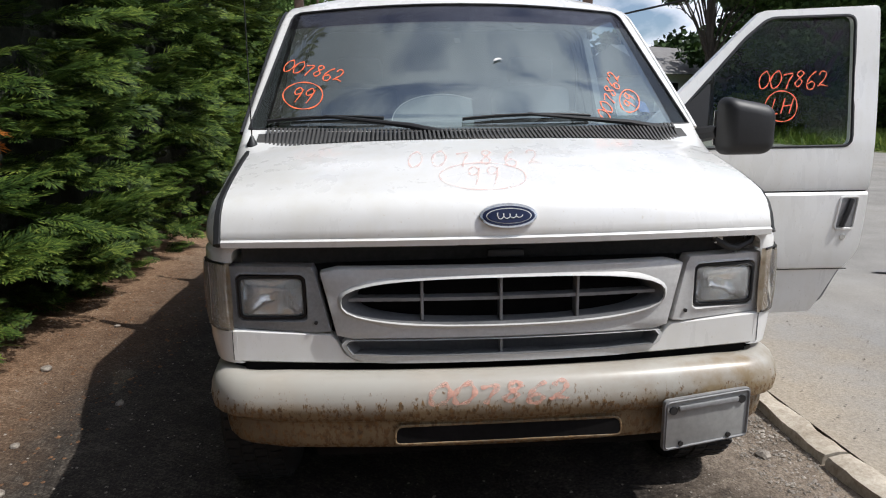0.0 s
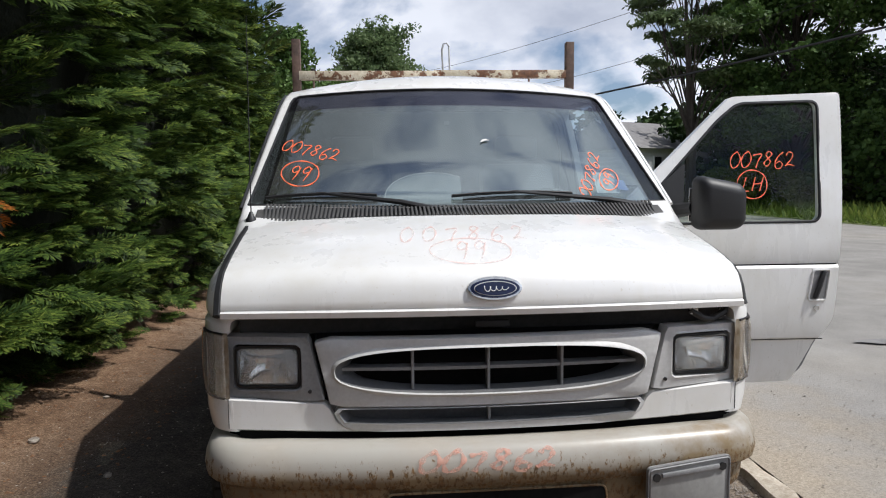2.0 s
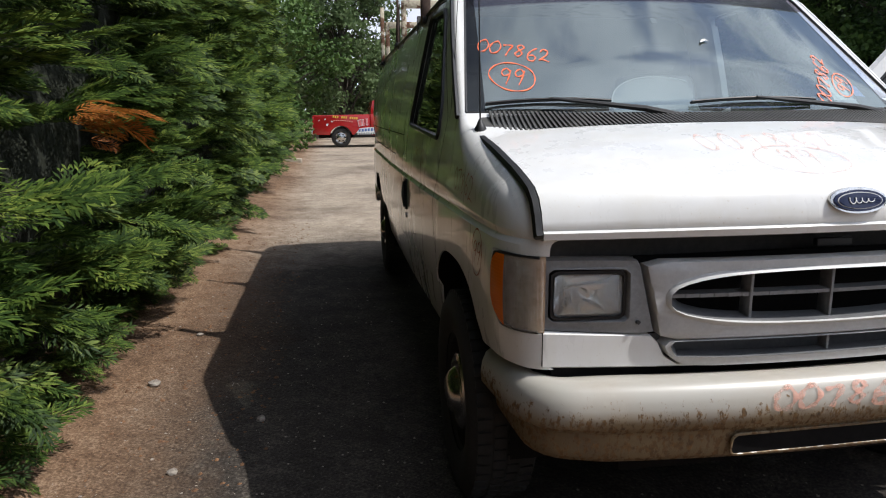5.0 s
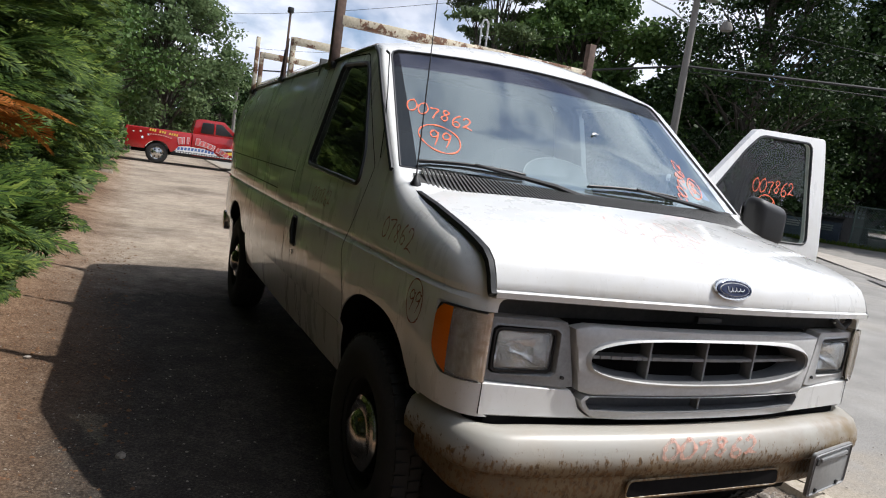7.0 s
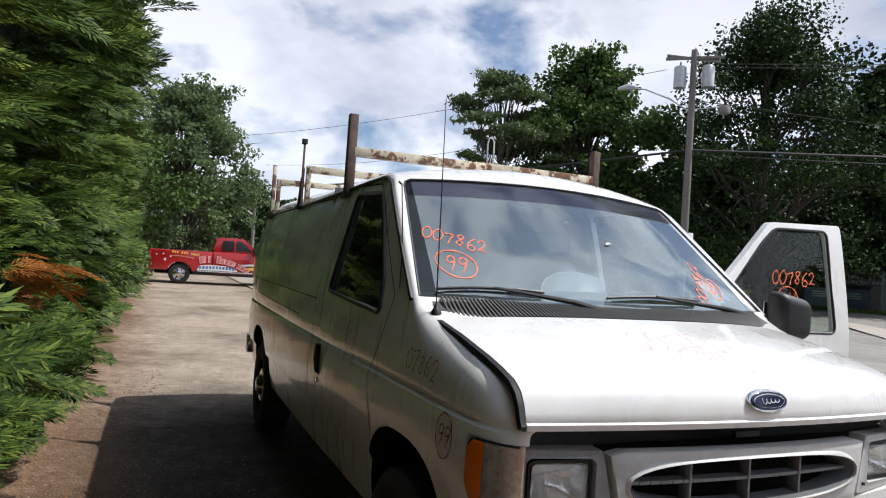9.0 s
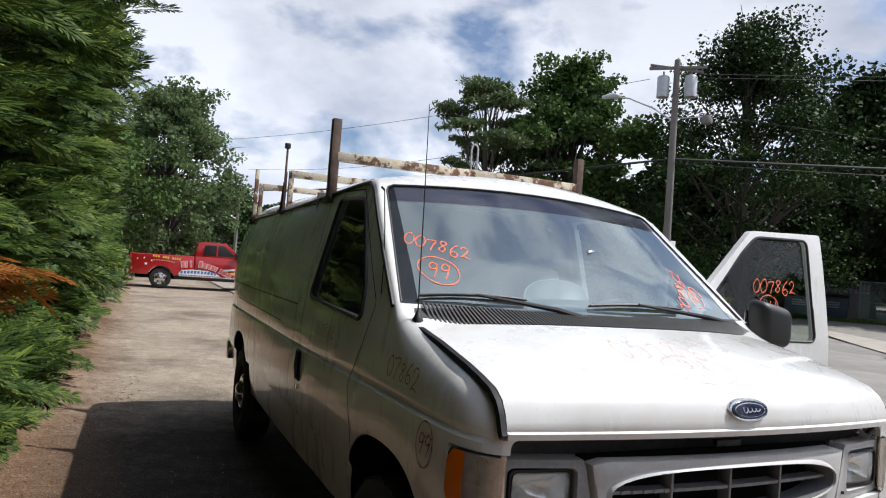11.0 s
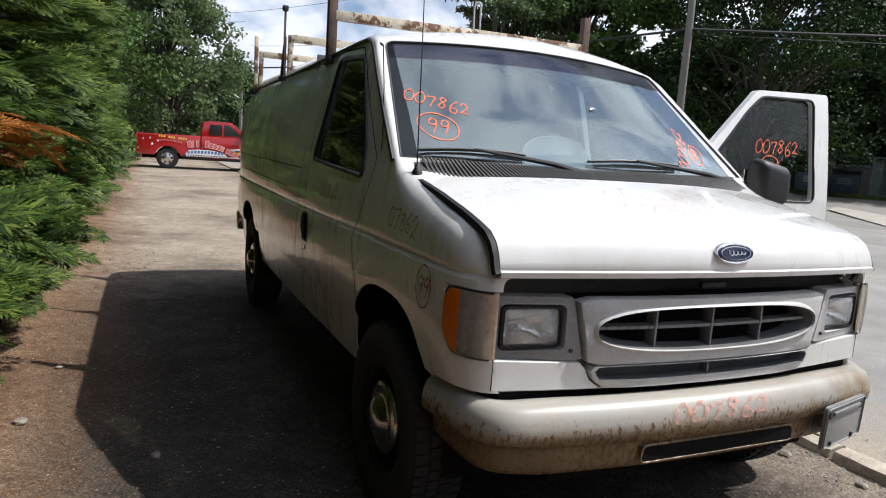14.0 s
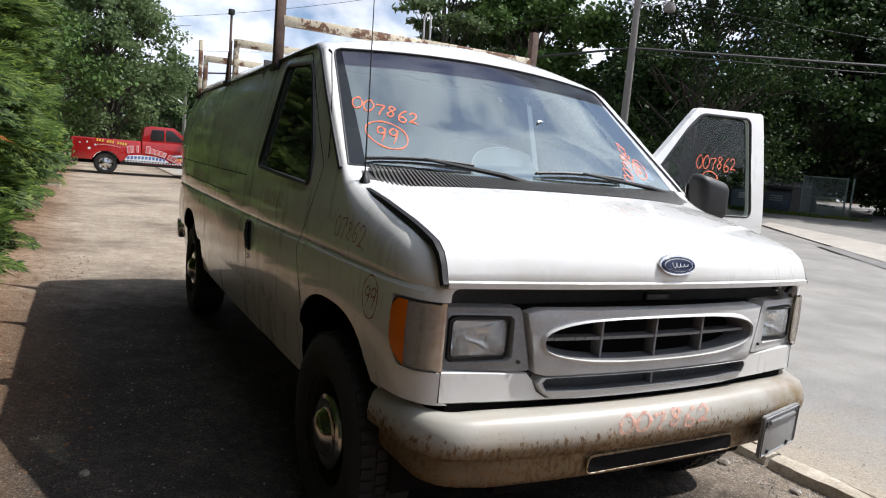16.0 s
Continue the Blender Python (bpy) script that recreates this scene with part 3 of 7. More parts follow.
def carve(me, cuts):
    """Booleans on a mesh: cuts are (bmesh, 'DIFFERENCE' or 'INTERSECT')."""
    ob = new("carving", me)
    tools = []
    for bm, op in cuts:
        cm = bpy.data.meshes.new("tool")
        bm.to_mesh(cm)
        bm.free()
        t = new("tool", cm)
        md = ob.modifiers.new("cut", "BOOLEAN")
        md.operation, md.object, md.solver = op, t, "EXACT"
        tools.append(t)
    bpy.context.view_layer.update()
    res = bpy.data.meshes.new_from_object(ob.evaluated_get(bpy.context.evaluated_depsgraph_get()))
    for o in (ob, *tools):
        bpy.data.objects.remove(o)
    return res


def lerp_table(tab, v):
    if v <= tab[0][0]:
        return tab[0][1]
    for (a, x), (b, y) in zip(tab, tab[1:]):
        if v <= b:
            return x + (y - x) * (v - a) / (b - a)
    return tab[-1][1]


def smooth_table(tab, v):
    ks = [k for k, _ in tab]
    if v <= ks[0]:
        return tab[0][1]
    if v >= ks[-1]:
        return tab[-1][1]
    i = max(j for j in range(len(ks) - 1) if ks[j] <= v)
    p1, p2 = tab[i][1], tab[i + 1][1]
    h = ks[i + 1] - ks[i]
    m1 = (tab[i + 1][1] - tab[i - 1][1]) / (ks[i + 1] - ks[i - 1]) if i > 0 else (p2 - p1) / h
    m2 = (tab[i + 2][1] - tab[i][1]) / (ks[i + 2] - ks[i]) if i + 2 < len(ks) else (p2 - p1) / h
    t = (v - ks[i]) / h
    return (2 * t ** 3 - 3 * t * t + 1) * p1 + (t ** 3 - 2 * t * t + t) * h * m1 + (-2 * t ** 3 + 3 * t * t) * p2 + (t ** 3 - t * t) * h * m2


# ---------------------------------------------------------------- the van: its forms
SIDE = [(0.40, 0.895), (0.44, 0.93), (0.55, 0.952), (0.665, 0.963), (0.685, 0.985), (0.75, 0.997), (0.90, 1.0), (1.035, 0.994), (1.05, 0.982), (1.07, 0.989), (1.2, 0.981), (1.30, 0.968), (1.5, 0.930), (1.7, 0.887), (1.83, 0.857), (1.90, 0.838), (1.96, 0.818), (2.1, 0.77)]
PLAN = [(0.05, 0.820), (0.054, 0.836), (0.062, 0.853), (0.078, 0.875), (0.10, 0.893), (0.16, 0.922), (0.25, 0.938), (0.45, 0.950), (0.8, 0.960), (1.3, 0.975), (1.9, 0.990), (2.6, 1.0), (4.6, 1.0), (5.05, 0.985), (5.14, 0.96), (5.18, 0.92)]
EDGE_Z = [(0.05, 1.085), (0.08, 1.14), (0.14, 1.18), (0.3, 1.228), (0.5, 1.278), (0.66, 1.315), (0.75, 1.345), (1.43, 1.905), (1.5, 1.935), (1.62, 1.95), (2.2, 1.96), (3.5, 1.985), (4.8, 2.0), (5.1, 1.985), (5.18, 1.93)]
CROWN = [(0.02, 0.0), (0.3, 0.02), (0.55, 0.03), (0.75, 0.05), (0.9, 0.10), (1.3, 0.105), (1.45, 0.085), (1.7, 0.085), (4.8, 0.08), (5.18, 0.06)]
ROUND = [(0.02, 0.05), (0.1, 0.09), (0.3, 0.12), (0.6, 0.11), (0.78, 0.024), (1.4, 0.022), (1.6, 0.05), (2.1, 0.085), (3.2, 0.16), (4.4, 0.20), (5.18, 0.20)]


def half_width(y, z):
    # the load bay's flanks swell a little more than the doors
    swell = min(1.0, max(0.0, (y - 2.2) / 1.6)) * max(0.0, 1 - ((z - 1.56) / 0.38) ** 2)
    return lerp_table(SIDE, z) * smooth_table(PLAN, y) + 0.05 * swell


def section(y, inset=0.0, floor=0.40):
    """Half of a cross-section, floor to the middle of the top."""
    top, r, crown = lerp_table(EDGE_Z, y) - inset, lerp_table(ROUND, y), lerp_table(CROWN, y)
    zs = top - r
    fixed = [floor, 0.44, 0.55, 0.665, 0.685, 0.75, 0.90, 1.035, 1.05, 1.07]
    pts = []
    for z in fixed:
        z = max(min(z, zs), floor)
        pts.append((half_width(y, z) - inset, z))
    z0 = pts[-1][1]
    for i in range(1, 9):
        z = z0 + max(zs - z0, 0) * i / 8
        pts.append((half_width(y, z) - inset, z))
    xw = pts[-1][0]
    lean = (half_width(y, zs - 0.05) - half_width(y, zs)) / 0.05
    for i in range(1, 7):
        a = math.pi / 2 * i / 6
        pts.append((xw - r * (1 - math.cos(a)) - lean * r * math.sin(a) * 0.6, zs + r * math.sin(a)))
    xe = pts[-1][0]
    for i in range(1, 11):
        t = i / 10
        x = xe * (1 - t)
        pts.append((x, top + crown * (1 - (x / xe) ** 2)))
    return pts


def loft(ys, inset=0.0, floor=0.40):
    bm = bmesh.new()
    rings = []
    for y in ys:
        h = section(y, inset, floor)
        full = [(-x, z) for x, z in h] + [(x, z) for x, z in h[-2::-1]]
        rings.append([bm.verts.new((x, y, z)) for x, z in full])
    k = len(rings[0])
    for a, b in zip(rings, rings[1:]):
        for i in range(k):
            bm.faces.new((a[i], a[(i + 1) % k], b[(i + 1) % k], b[i]))
    bm.faces.new(rings[0][::-1])
    bm.faces.new(rings[-1])
    bmesh.ops.remove_doubles(bm, verts=bm.verts[:], dist=1e-5)
    bmesh.ops.recalc_face_normals(bm, faces=bm.faces[:])
    return bm


def roof_point(x, y):
    """Height of the outer skin above the flank at |x|."""
    h = section(y)[12:]
    for (xa, za), (xb, zb) in zip(h, h[1:]):
        if xb <= abs(x) <= xa:
            return za + (zb - za) * (xa - abs(x)) / max(xa - xb, 1e-6)
    return h[0][1]


def top_z(x, y):
    h = section(y)[-11:]
    for (xa, za), (xb, zb) in zip(h, h[1:]):
        if xb <= abs(x) <= xa:
            return za + (zb - za) * (xa - abs(x)) / max(xa - xb, 1e-6)
    return h[0][1]


def screen_y(x, z):
    """Where the windscreen stands at (x, z)."""
    lo, hi = 0.5, 1.62
    for _ in range(26):
        mid = (lo + hi) / 2
        if top_z(x, mid) < z:
            lo = mid
        else:
            hi = mid
    return lo


def hood_front(x):
    return 0.075 * (abs(x) / 0.835) ** 2.2


HOOD = [(0.0, -0.018, 1.055), (0.03, -0.045, 1.062), (0.06, -0.050, 1.080), (0.075, -0.040, 1.086), (0.09, -0.043, 1.092), (0.2, -0.036, 1.135), (0.3, -0.020, 1.172), (0.4, 0.012, 1.202), (0.5, 0.07, 1.226), (0.6, 0.15, 1.252), (0.8, 0.33, 1.300), (1.0, 0.52, 1.341)]


def hood_point(x, t):
    """t from the lip's underside (0) to the cowl (1)."""
    y = lerp_table([(a, b) for a, b, _ in HOOD], t)
    z = lerp_table([(a, c) for a, _, c in HOOD], t)
    half = 0.838 + 0.022 * max(y, 0) / 0.6
    u = x * half
    y += hood_front(u) * (1 + 0.9 * t)
    z -= 0.026 * t * abs(x) ** 2.5 + 0.006 * abs(x) ** 3
    return Vector((u, y, z))


YS = [0.05, 0.052, 0.0545, 0.058, 0.063, 0.07, 0.08, 0.09, 0.10, 0.13, 0.16, 0.2, 0.25, 0.3, 0.36, 0.42, 0.5, 0.58, 0.66, 0.7, 0.75] + [0.75 + 0.68 * i / 12 for i in range(1, 13)] + [1.46, 1.5, 1.55, 1.62, 1.75, 1.9, 2.1, 2.35, 2.6, 3.0, 3.4, 3.8, 4.2, 4.6, 4.85, 5.05, 5.1, 5.14, 5.165, 5.18]
AXLE_F, AXLE_R, ARCH_F = 0.685, 4.22, 0.722
DOOR = rounded([(1.02, 0.43), (1.06, 0.80), (1.16, 1.0), (1.04, 1.20), (0.985, 1.36), (1.462, 1.80), (1.555, 1.882), (2.12, 1.905), (2.075, 1.26), (2.035, 0.78), (1.965, 0.66), (1.865, 0.445)], 0.026)
DPANE = rounded([(1.10, 1.255), (1.14, 1.41), (1.47, 1.755), (1.585, 1.846), (1.997, 1.858), (1.962, 1.26)], 0.045)
PANE = rounded([(1.115, 1.278), (1.15, 1.42), (1.425, 1.755), (1.515, 1.835), (1.925, 1.856), (1.99, 1.318)], 0.05)


def arch_line(y, k=1.0):
    """A wheel opening's edge, squarer than a circle."""
    out = []
    for i in range(29):
        a = math.pi * i / 28
        c, v = math.cos(a), math.sin(a)
        out.append((y + 0.432 * k * math.copysign(abs(c) ** 0.77, c), 0.42 + 0.455 * k * v ** 0.77))
    return out


def arch(y, x0, x1):
    return prism([(y + 0.445, 0.2), (y + 0.440, 0.36)] + arch_line(y) + [(y - 0.440, 0.36), (y - 0.445, 0.2)], "x", x0, x1)


SCR_B, SCR_T = 0.892, 0.782          # half widths of the windscreen, foot and head


def screen_head(x):
    return 1.897 + 0.034 * (1 - (x / 0.78) ** 2)


def screen_outline(grow=0.0):
    g = grow
    pts = [(-SCR_B - g, 1.380 - g), (-SCR_T - g, 1.868), (-SCR_T + 0.012, 1.888), (-SCR_T + 0.04, screen_head(SCR_T - 0.04) + g)]
    for i in range(1, 10):
        x = (SCR_T - 0.04) * (-1 + 2 * i / 10)
        pts.append((x, screen_head(x) + g))
    pts += [(SCR_T - 0.04, screen_head(SCR_T - 0.04) + g), (SCR_T - 0.012, 1.888), (SCR_T + g, 1.868), (SCR_B + g, 1.380 - g)]
    for i in range(1, 10):
        x = SCR_B * (1 - 2 * i / 10)
        pts.append((x, 1.380 - g - 0.012 * (1 - (x / SCR_B) ** 2)))
    return pts


def solid_mesh(bm):
    me = bpy.data.meshes.new("solid")
    bm.to_mesh(me)
    bm.free()
    return me


def ribbon(side, pts, width=0.007, proud=0.0012):
    """A shut line or painted crease on a flank: a thin dark strip along (y, z) points."""
    v, f = [], []
    for (y0, z0), (y1, z1) in zip(pts, pts[1:]):
        steps = max(1, int(math.hypot(y1 - y0, z1 - z0) / 0.08))
        nrm = Vector((-(z1 - z0), y1 - y0)).normalized() * width / 2
        for i in range(steps):
            k = len(v)
            for t in (i / steps, (i + 1) / steps):
                for s in (-1, 1):
                    y, z = y0 + (y1 - y0) * t + s * nrm.x, z0 + (z1 - z0) * t + s * nrm.y
                    v.append((side * (half_width(y, z) + proud), y, z))
            f.append((k, k + 1, k + 3, k + 2))
    return mesh("seam", v, f, M_DARK, 0)


van = empty("van")
tagged(van, "white panel van with rusty bumper and open driver door", "van")
hollow = (loft([0.80 + 0.1 * i for i in range(8)] + [1.62, 2.0, 2.6, 3.4, 4.2, 4.8, 5.1], 0.04, 0.52), "DIFFERENCE")
wells = [(arch(ARCH_F, -1.2, -0.62), "DIFFERENCE"), (arch(ARCH_F, 0.62, 1.2), "DIFFERENCE"), (arch(AXLE_R, -1.2, -0.62), "DIFFERENCE"), (arch(AXLE_R, 0.62, 1.2), "DIFFERENCE")]
shell = carve(solid_mesh(loft(YS)), [hollow] + wells)
door_me = carve(shell.copy(), [(prism([(a * 0.994 + 0.0098, b * 0.996 + 0.005) for a, b in DOOR], "x", 0.70, 1.2), "INTERSECT"), (prism(DPANE, "x", 0.6, 1.2), "DIFFERENCE")])
seams = [(-1, DOOR + DOOR[:1]), (-1, [(0.955, 1.40), (1.023, 1.537), (1.124, 1.683), (1.267, 1.854), (1.33, 1.875)]), (-1, [(3.42, 0.46), (3.42, 1.88)]), (-1, [(2.22, 0.5), (2.22, 1.88)]), (-1, [(2.22, 1.26), (4.9, 1.27)]), (-1, [(2.6, 1.13), (4.6, 1.14)]),
         (-1, [(2.45, 1.86), (5.0, 1.89)]), (1, [(2.45, 1.87), (5.0, 1.90)])]
body_me = carve(shell, [(prism(DOOR, "x", 0.70, 1.2), "DIFFERENCE"), (prism(PANE, "x", -1.2, -0.6), "DIFFERENCE"), (prism(screen_outline(), "y", 0.3, 1.75), "DIFFERENCE")])
# the nose is open behind the grille
body_me = carve(body_me, [(prism(rounded([(-0.815, 0.69), (-0.815, 1.05), (0.815, 1.05), (0.815, 0.69)], 0.03), "y", -0.2, 0.24), "DIFFERENCE")])
body_me = carve(body_me, [(prism(rounded([(-0.1, 0.793), (0.165, 0.793), (0.213, 0.85), (0.223, 1.008), (-0.1, 1.008)], 0.02), "x", -1.2, 1.2), "DIFFERENCE")])
body_me = carve(body_me, [(prism([(-0.2, 0.3), (0.31, 0.3), (0.31, 0.690), (-0.2, 0.694)], "x", -1.2, 1.2), "DIFFERENCE")])
sharpen(body_me, 28)
body_me.materials.clear()
body_me.materials.append(M_WHITE)
body = part("body", body_me, van, "dirty white painted steel body shell")

# black sheets inside the wheel arches, added to stand for the shade there
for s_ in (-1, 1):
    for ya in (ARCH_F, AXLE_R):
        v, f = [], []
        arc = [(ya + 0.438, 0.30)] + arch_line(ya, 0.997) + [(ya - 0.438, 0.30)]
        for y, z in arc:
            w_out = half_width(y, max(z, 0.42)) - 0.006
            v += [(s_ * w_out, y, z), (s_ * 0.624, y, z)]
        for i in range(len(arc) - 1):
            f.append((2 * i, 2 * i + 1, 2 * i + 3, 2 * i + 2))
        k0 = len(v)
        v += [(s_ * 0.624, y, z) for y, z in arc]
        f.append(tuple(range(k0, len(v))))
        part("arch_shade", mesh("arch_shade", v, f, M_DARK, 40), van, "black sheet for the shaded inside of the wheel arch")
# hood panel
hv, hf = [], []
NX, TS = 32, [0, 0.03, 0.06, 0.075, 0.09, 0.14, 0.2, 0.25, 0.3, 0.35, 0.4, 0.45, 0.5, 0.6, 0.7, 0.8, 0.9, 1.0]
for t in TS:
    hv += [hood_point(-1 + 2 * i / NX, t) for i in range(NX + 1)]
for j in range(len(TS) - 1):
    for i in range(NX):
        a = j * (NX + 1) + i
        hf.append((a, a + 1, a + NX + 2, a + NX + 1))
hood_me = mesh("hood", hv, hf, M_WHITE, 40)
for side, pts in seams:
    part("seam", ribbon(side, pts, 0.010 if pts[0] == (0.955, 1.40) else 0.006, 0.0012 if pts[0] != (0.955, 1.40) else 0.003), van)
# black tubes added along the hood's edges to draw the gap's shadow
for side in (-1, 1):
    part("hood_gap_shade", tube("hood_gap_shade", [hood_point(side * 1.0, t) + Vector((side * 0.010, 0.008, -0.010)) for t in (0.06, 0.1, 0.2, 0.3, 0.4, 0.5, 0.6, 0.7, 0.8, 0.9, 1.0)], 0.015 if side < 0 else 0.006, M_BLACK, 6), van, "black tube for the shadow in the hood gap")
hood = part("hood", hood_me, van, "chalky white hood panel")
md = hood.modifiers.new("sheet", "SOLIDIFY")
md.thickness, md.offset = 0.022, -1


def strip_lens(name, z0, z1, y0, y1, side, mat, proud=0.006, ya=0.05, yb=0.206, n=16, zn=14, ribs=0):
    """A lens that wraps the nose's corner; the whole lamp spans ya..yb and is rounded at its lower rear."""
    v, f = [], []
    for j in range(zn + 1):
        t = j / zn
        z = z0 + (z1 - z0) * t
        lim = ya + (yb - ya) * (1 - 0.42 * max(0, 1 - t / 0.45) ** 2.2 - 0.20 * max(0, (t - 0.75) / 0.25) ** 2.2)
        for i in range(n + 1):
            y = min(y0 + (y1 - y0) * i / n, lim)
            s_ = (y - ya) / (yb - ya)
            bulge = proud * (math.sin(math.pi * (0.1 + 0.8 * t)) ** 0.5) * (math.sin(math.pi * (0.12 + 0.76 * min(max(s_, 0), 1))) ** 0.5) + 0.003
            bulge += 0.0022 * abs(math.sin(math.pi * ribs * i / n))
            w = 0.995 * smooth_table(PLAN, y)
            v.append((side * (w + bulge * (0.35 + 0.65 * s_)), y - bulge * (1 - s_), z))
    k = n + 1
    for j in range(zn):
        for i in range(n):
            q = (j * k + i, j * k + i + 1, (j + 1) * k + i + 1, (j + 1) * k + i)
            f.append(q if side > 0 else q[::-1])
    return mesh(name, v, f, mat, 50)


def plate_y(name, poly, yf, depth, mat, bevel=0.0):
    """A plate of an (x, z) outline whose face stands at yf(x, z)."""
    bm = bmesh.new()
    front = [bm.verts.new((x, yf(x, z), z)) for x, z in poly]
    rear = [bm.verts.new((x, yf(x, z) + depth, z)) for x, z in poly]
    k = len(poly)
    bm.faces.new(front)
    bm.faces.new(rear[::-1])
    for i in range(k):
        bm.faces.new((front[i], rear[i], rear[(i + 1) % k], front[(i + 1) % k]))
    return bm_mesh(name, bm, mat, 30, bevel)


def ring_plate(name, outer, inner, yf, mat, lip=0.012, deep=0.07, outer_depth=0.05):
    """A moulded frame between an outer and an inner loop of as many (x, z) points: raised lip, deep throat."""
    k = len(outer)
    loops = []
    mixp = lambda a, b, t: (a[0] + (b[0] - a[0]) * t, a[1] + (b[1] - a[1]) * t)
    loops.append([(o, outer_depth) for o in outer])
    loops.append([(o, 0.004) for o in outer])
    loops.append([(mixp(o, i, 0.06), 0.0) for o, i in zip(outer, inner)])
    loops.append([(mixp(o, i, 0.72), 0.0) for o, i in zip(outer, inner)])
    loops.append([(mixp(o, i, 0.86), -lip * 0.8) for o, i in zip(outer, inner)])
    loops.append([(mixp(o, i, 0.95), -lip) for o, i in zip(outer, inner)])
    loops.append([(i, -lip * 0.3) for i in inner])
    c = (sum(p[0] for p in inner) / k, sum(p[1] for p in inner) / k)
    if deep:
        loops.append([(mixp(i, c, 0.015), deep * 0.45) for i in inner])
        loops.append([(mixp(i, c, 0.05), deep) for i in inner])
    v = [(p[0], yf(*p) + d, p[1]) for lp in loops for p, d in lp]
    f = []
    for j in range(len(loops) - 1):
        for i in range(k):
            f.append((j * k + i, j * k + (i + 1) % k, (j + 1) * k + (i + 1) % k, (j + 1) * k + i))
    return mesh(name, v, f, mat, 40)


def throat(name, inner, yf, mat, depth, close):
    """The dished wall that leads inwards from an opening's edge."""
    k = len(inner)
    c = (sum(p[0] for p in inner) / k, sum(p[1] for p in inner) / k)
    v, f = [], []
    for t in (0.0, 0.25, 0.6, 1.0):
        v += [(p[0] + (c[0] - p[0]) * close[0] * t ** 0.8, yf(*p) - 0.003 + depth * t, p[1] + (c[1] - p[1]) * close[1] * t ** 0.8) for p in inner]
    for j in range(3):
        f += [(j * k + i, j * k + (i + 1) % k, (j + 1) * k + (i + 1) % k, (j + 1) * k + i) for i in range(k)]
    return mesh(name, v, f, mat, 40)


def radial(poly, c, k):
    """k points of a polygon, met by rays from c."""
    out = []
    for i in range(k):
        a = 2 * math.pi * i / k
        d = (math.cos(a), math.sin(a) * 0.35)
        best = None
        for (x0, z0), (x1, z1) in zip(poly, poly[1:] + poly[:1]):
            ex, ez = x1 - x0, z1 - z0
            det = d[0] * -ez + d[1] * ex
            if abs(det) < 1e-9:
                continue
            rx, rz = x0 - c[0], z0 - c[1]
            t = (rx * -ez + rz * ex) / det
            u = (d[0] * rz - d[1] * rx) / det
            if t > 0 and -1e-6 <= u <= 1 + 1e-6 and (best is None or t < best):
                best = t
        out.append((c[0] + d[0] * best, c[1] + d[1] * best))
    return out


def nose_y(x, z):
    return 0.0 + 0.035 * (abs(x) / 0.55) ** 2 - 0.022


# grille: upper frame with its oval, lower frame with its slot
K = 72
upper = rounded([(-0.556, 0.988), (0.556, 0.988), (0.508, 0.772), (-0.508, 0.772)], 0.012, 3)
oval = [(0.492 * math.copysign(abs(math.cos(a)) ** 0.80, math.cos(a)), 0.886 + 0.072 * math.copysign(abs(math.sin(a)) ** 0.72, math.sin(a))) for a in (2 * math.pi * i / 220 for i in range(220))]
grille = empty("grille")
grille.parent = van
tagged(grille, "faded silver plastic grille with oval opening")
part("frame", ring_plate("grille_frame", radial(upper, (0, 0.886), K), radial(oval, (0, 0.886), K), nose_y, M_SILVER, deep=0), grille)
part("throat", throat("throat", radial(oval, (0, 0.886), K), nose_y, M_THROAT, 0.075, (0.09, 0.06)), grille, "dished throat coloured dark for its shade")
lower = rounded([(-0.505, 0.768), (0.505, 0.768), (0.488, 0.728), (0.445, 0.693), (-0.445, 0.693), (-0.488, 0.728)], 0.02, 3)
slot = rounded([(-0.490, 0.767), (0.490, 0.767), (0.466, 0.718), (-0.466, 0.718)], 0.018, 4)
part("lower_frame", ring_plate("grille_lower", radial(lower, (0, 0.738), K), radial(slot, (0, 0.738), K), nose_y, M_SILVER, 0.002, 0), grille)
part("throat", throat("throat", radial(slot, (0, 0.738), K), nose_y, M_THROAT, 0.05, (0.05, 0.10)), grille)
bm = bmesh.new()
for i in range(24):
    x0, x1 = -0.475 + 0.95 * i / 24, -0.475 + 0.95 * (i + 1) / 24
    add_box(bm, (x0, nose_y((x0 + x1) / 2, 0) + 0.026, 0.882), (x1 + 0.002, nose_y((x0 + x1) / 2, 0) + 0.07, 0.892))
part("bar", bm_mesh("bar", bm, M_GREYPLASTIC), grille)
for x in (-0.252, -0.013, 0.224):
    part("bar", box("bar", (x - 0.0045, nose_y(x, 0) + 0.022, 0.815), (x + 0.0045, nose_y(x, 0) + 0.07, 0.956), M_GREYPLASTIC, 0.002), grille)
part("bar", box("bar", (-0.017, -0.004, 0.716), (-0.008, 0.03, 0.768), M_GREYPLASTIC, 0.002), grille)
part("radiator_screen", box("radiator_screen", (-0.56, 0.085, 0.69), (0.56, 0.10, 0.99), M_DARK, 0.002), grille, "black radiator screen behind the bars")

# dark insert added for the shade inside the lower slot
part("slot_dark_insert", plate_y("slot_dark_insert", [(-0.52, 0.705), (0.52, 0.705), (0.52, 0.775), (-0.52, 0.775)], lambda x, z: nose_y(x, z) + 0.046, 0.004, M_THROAT), grille)
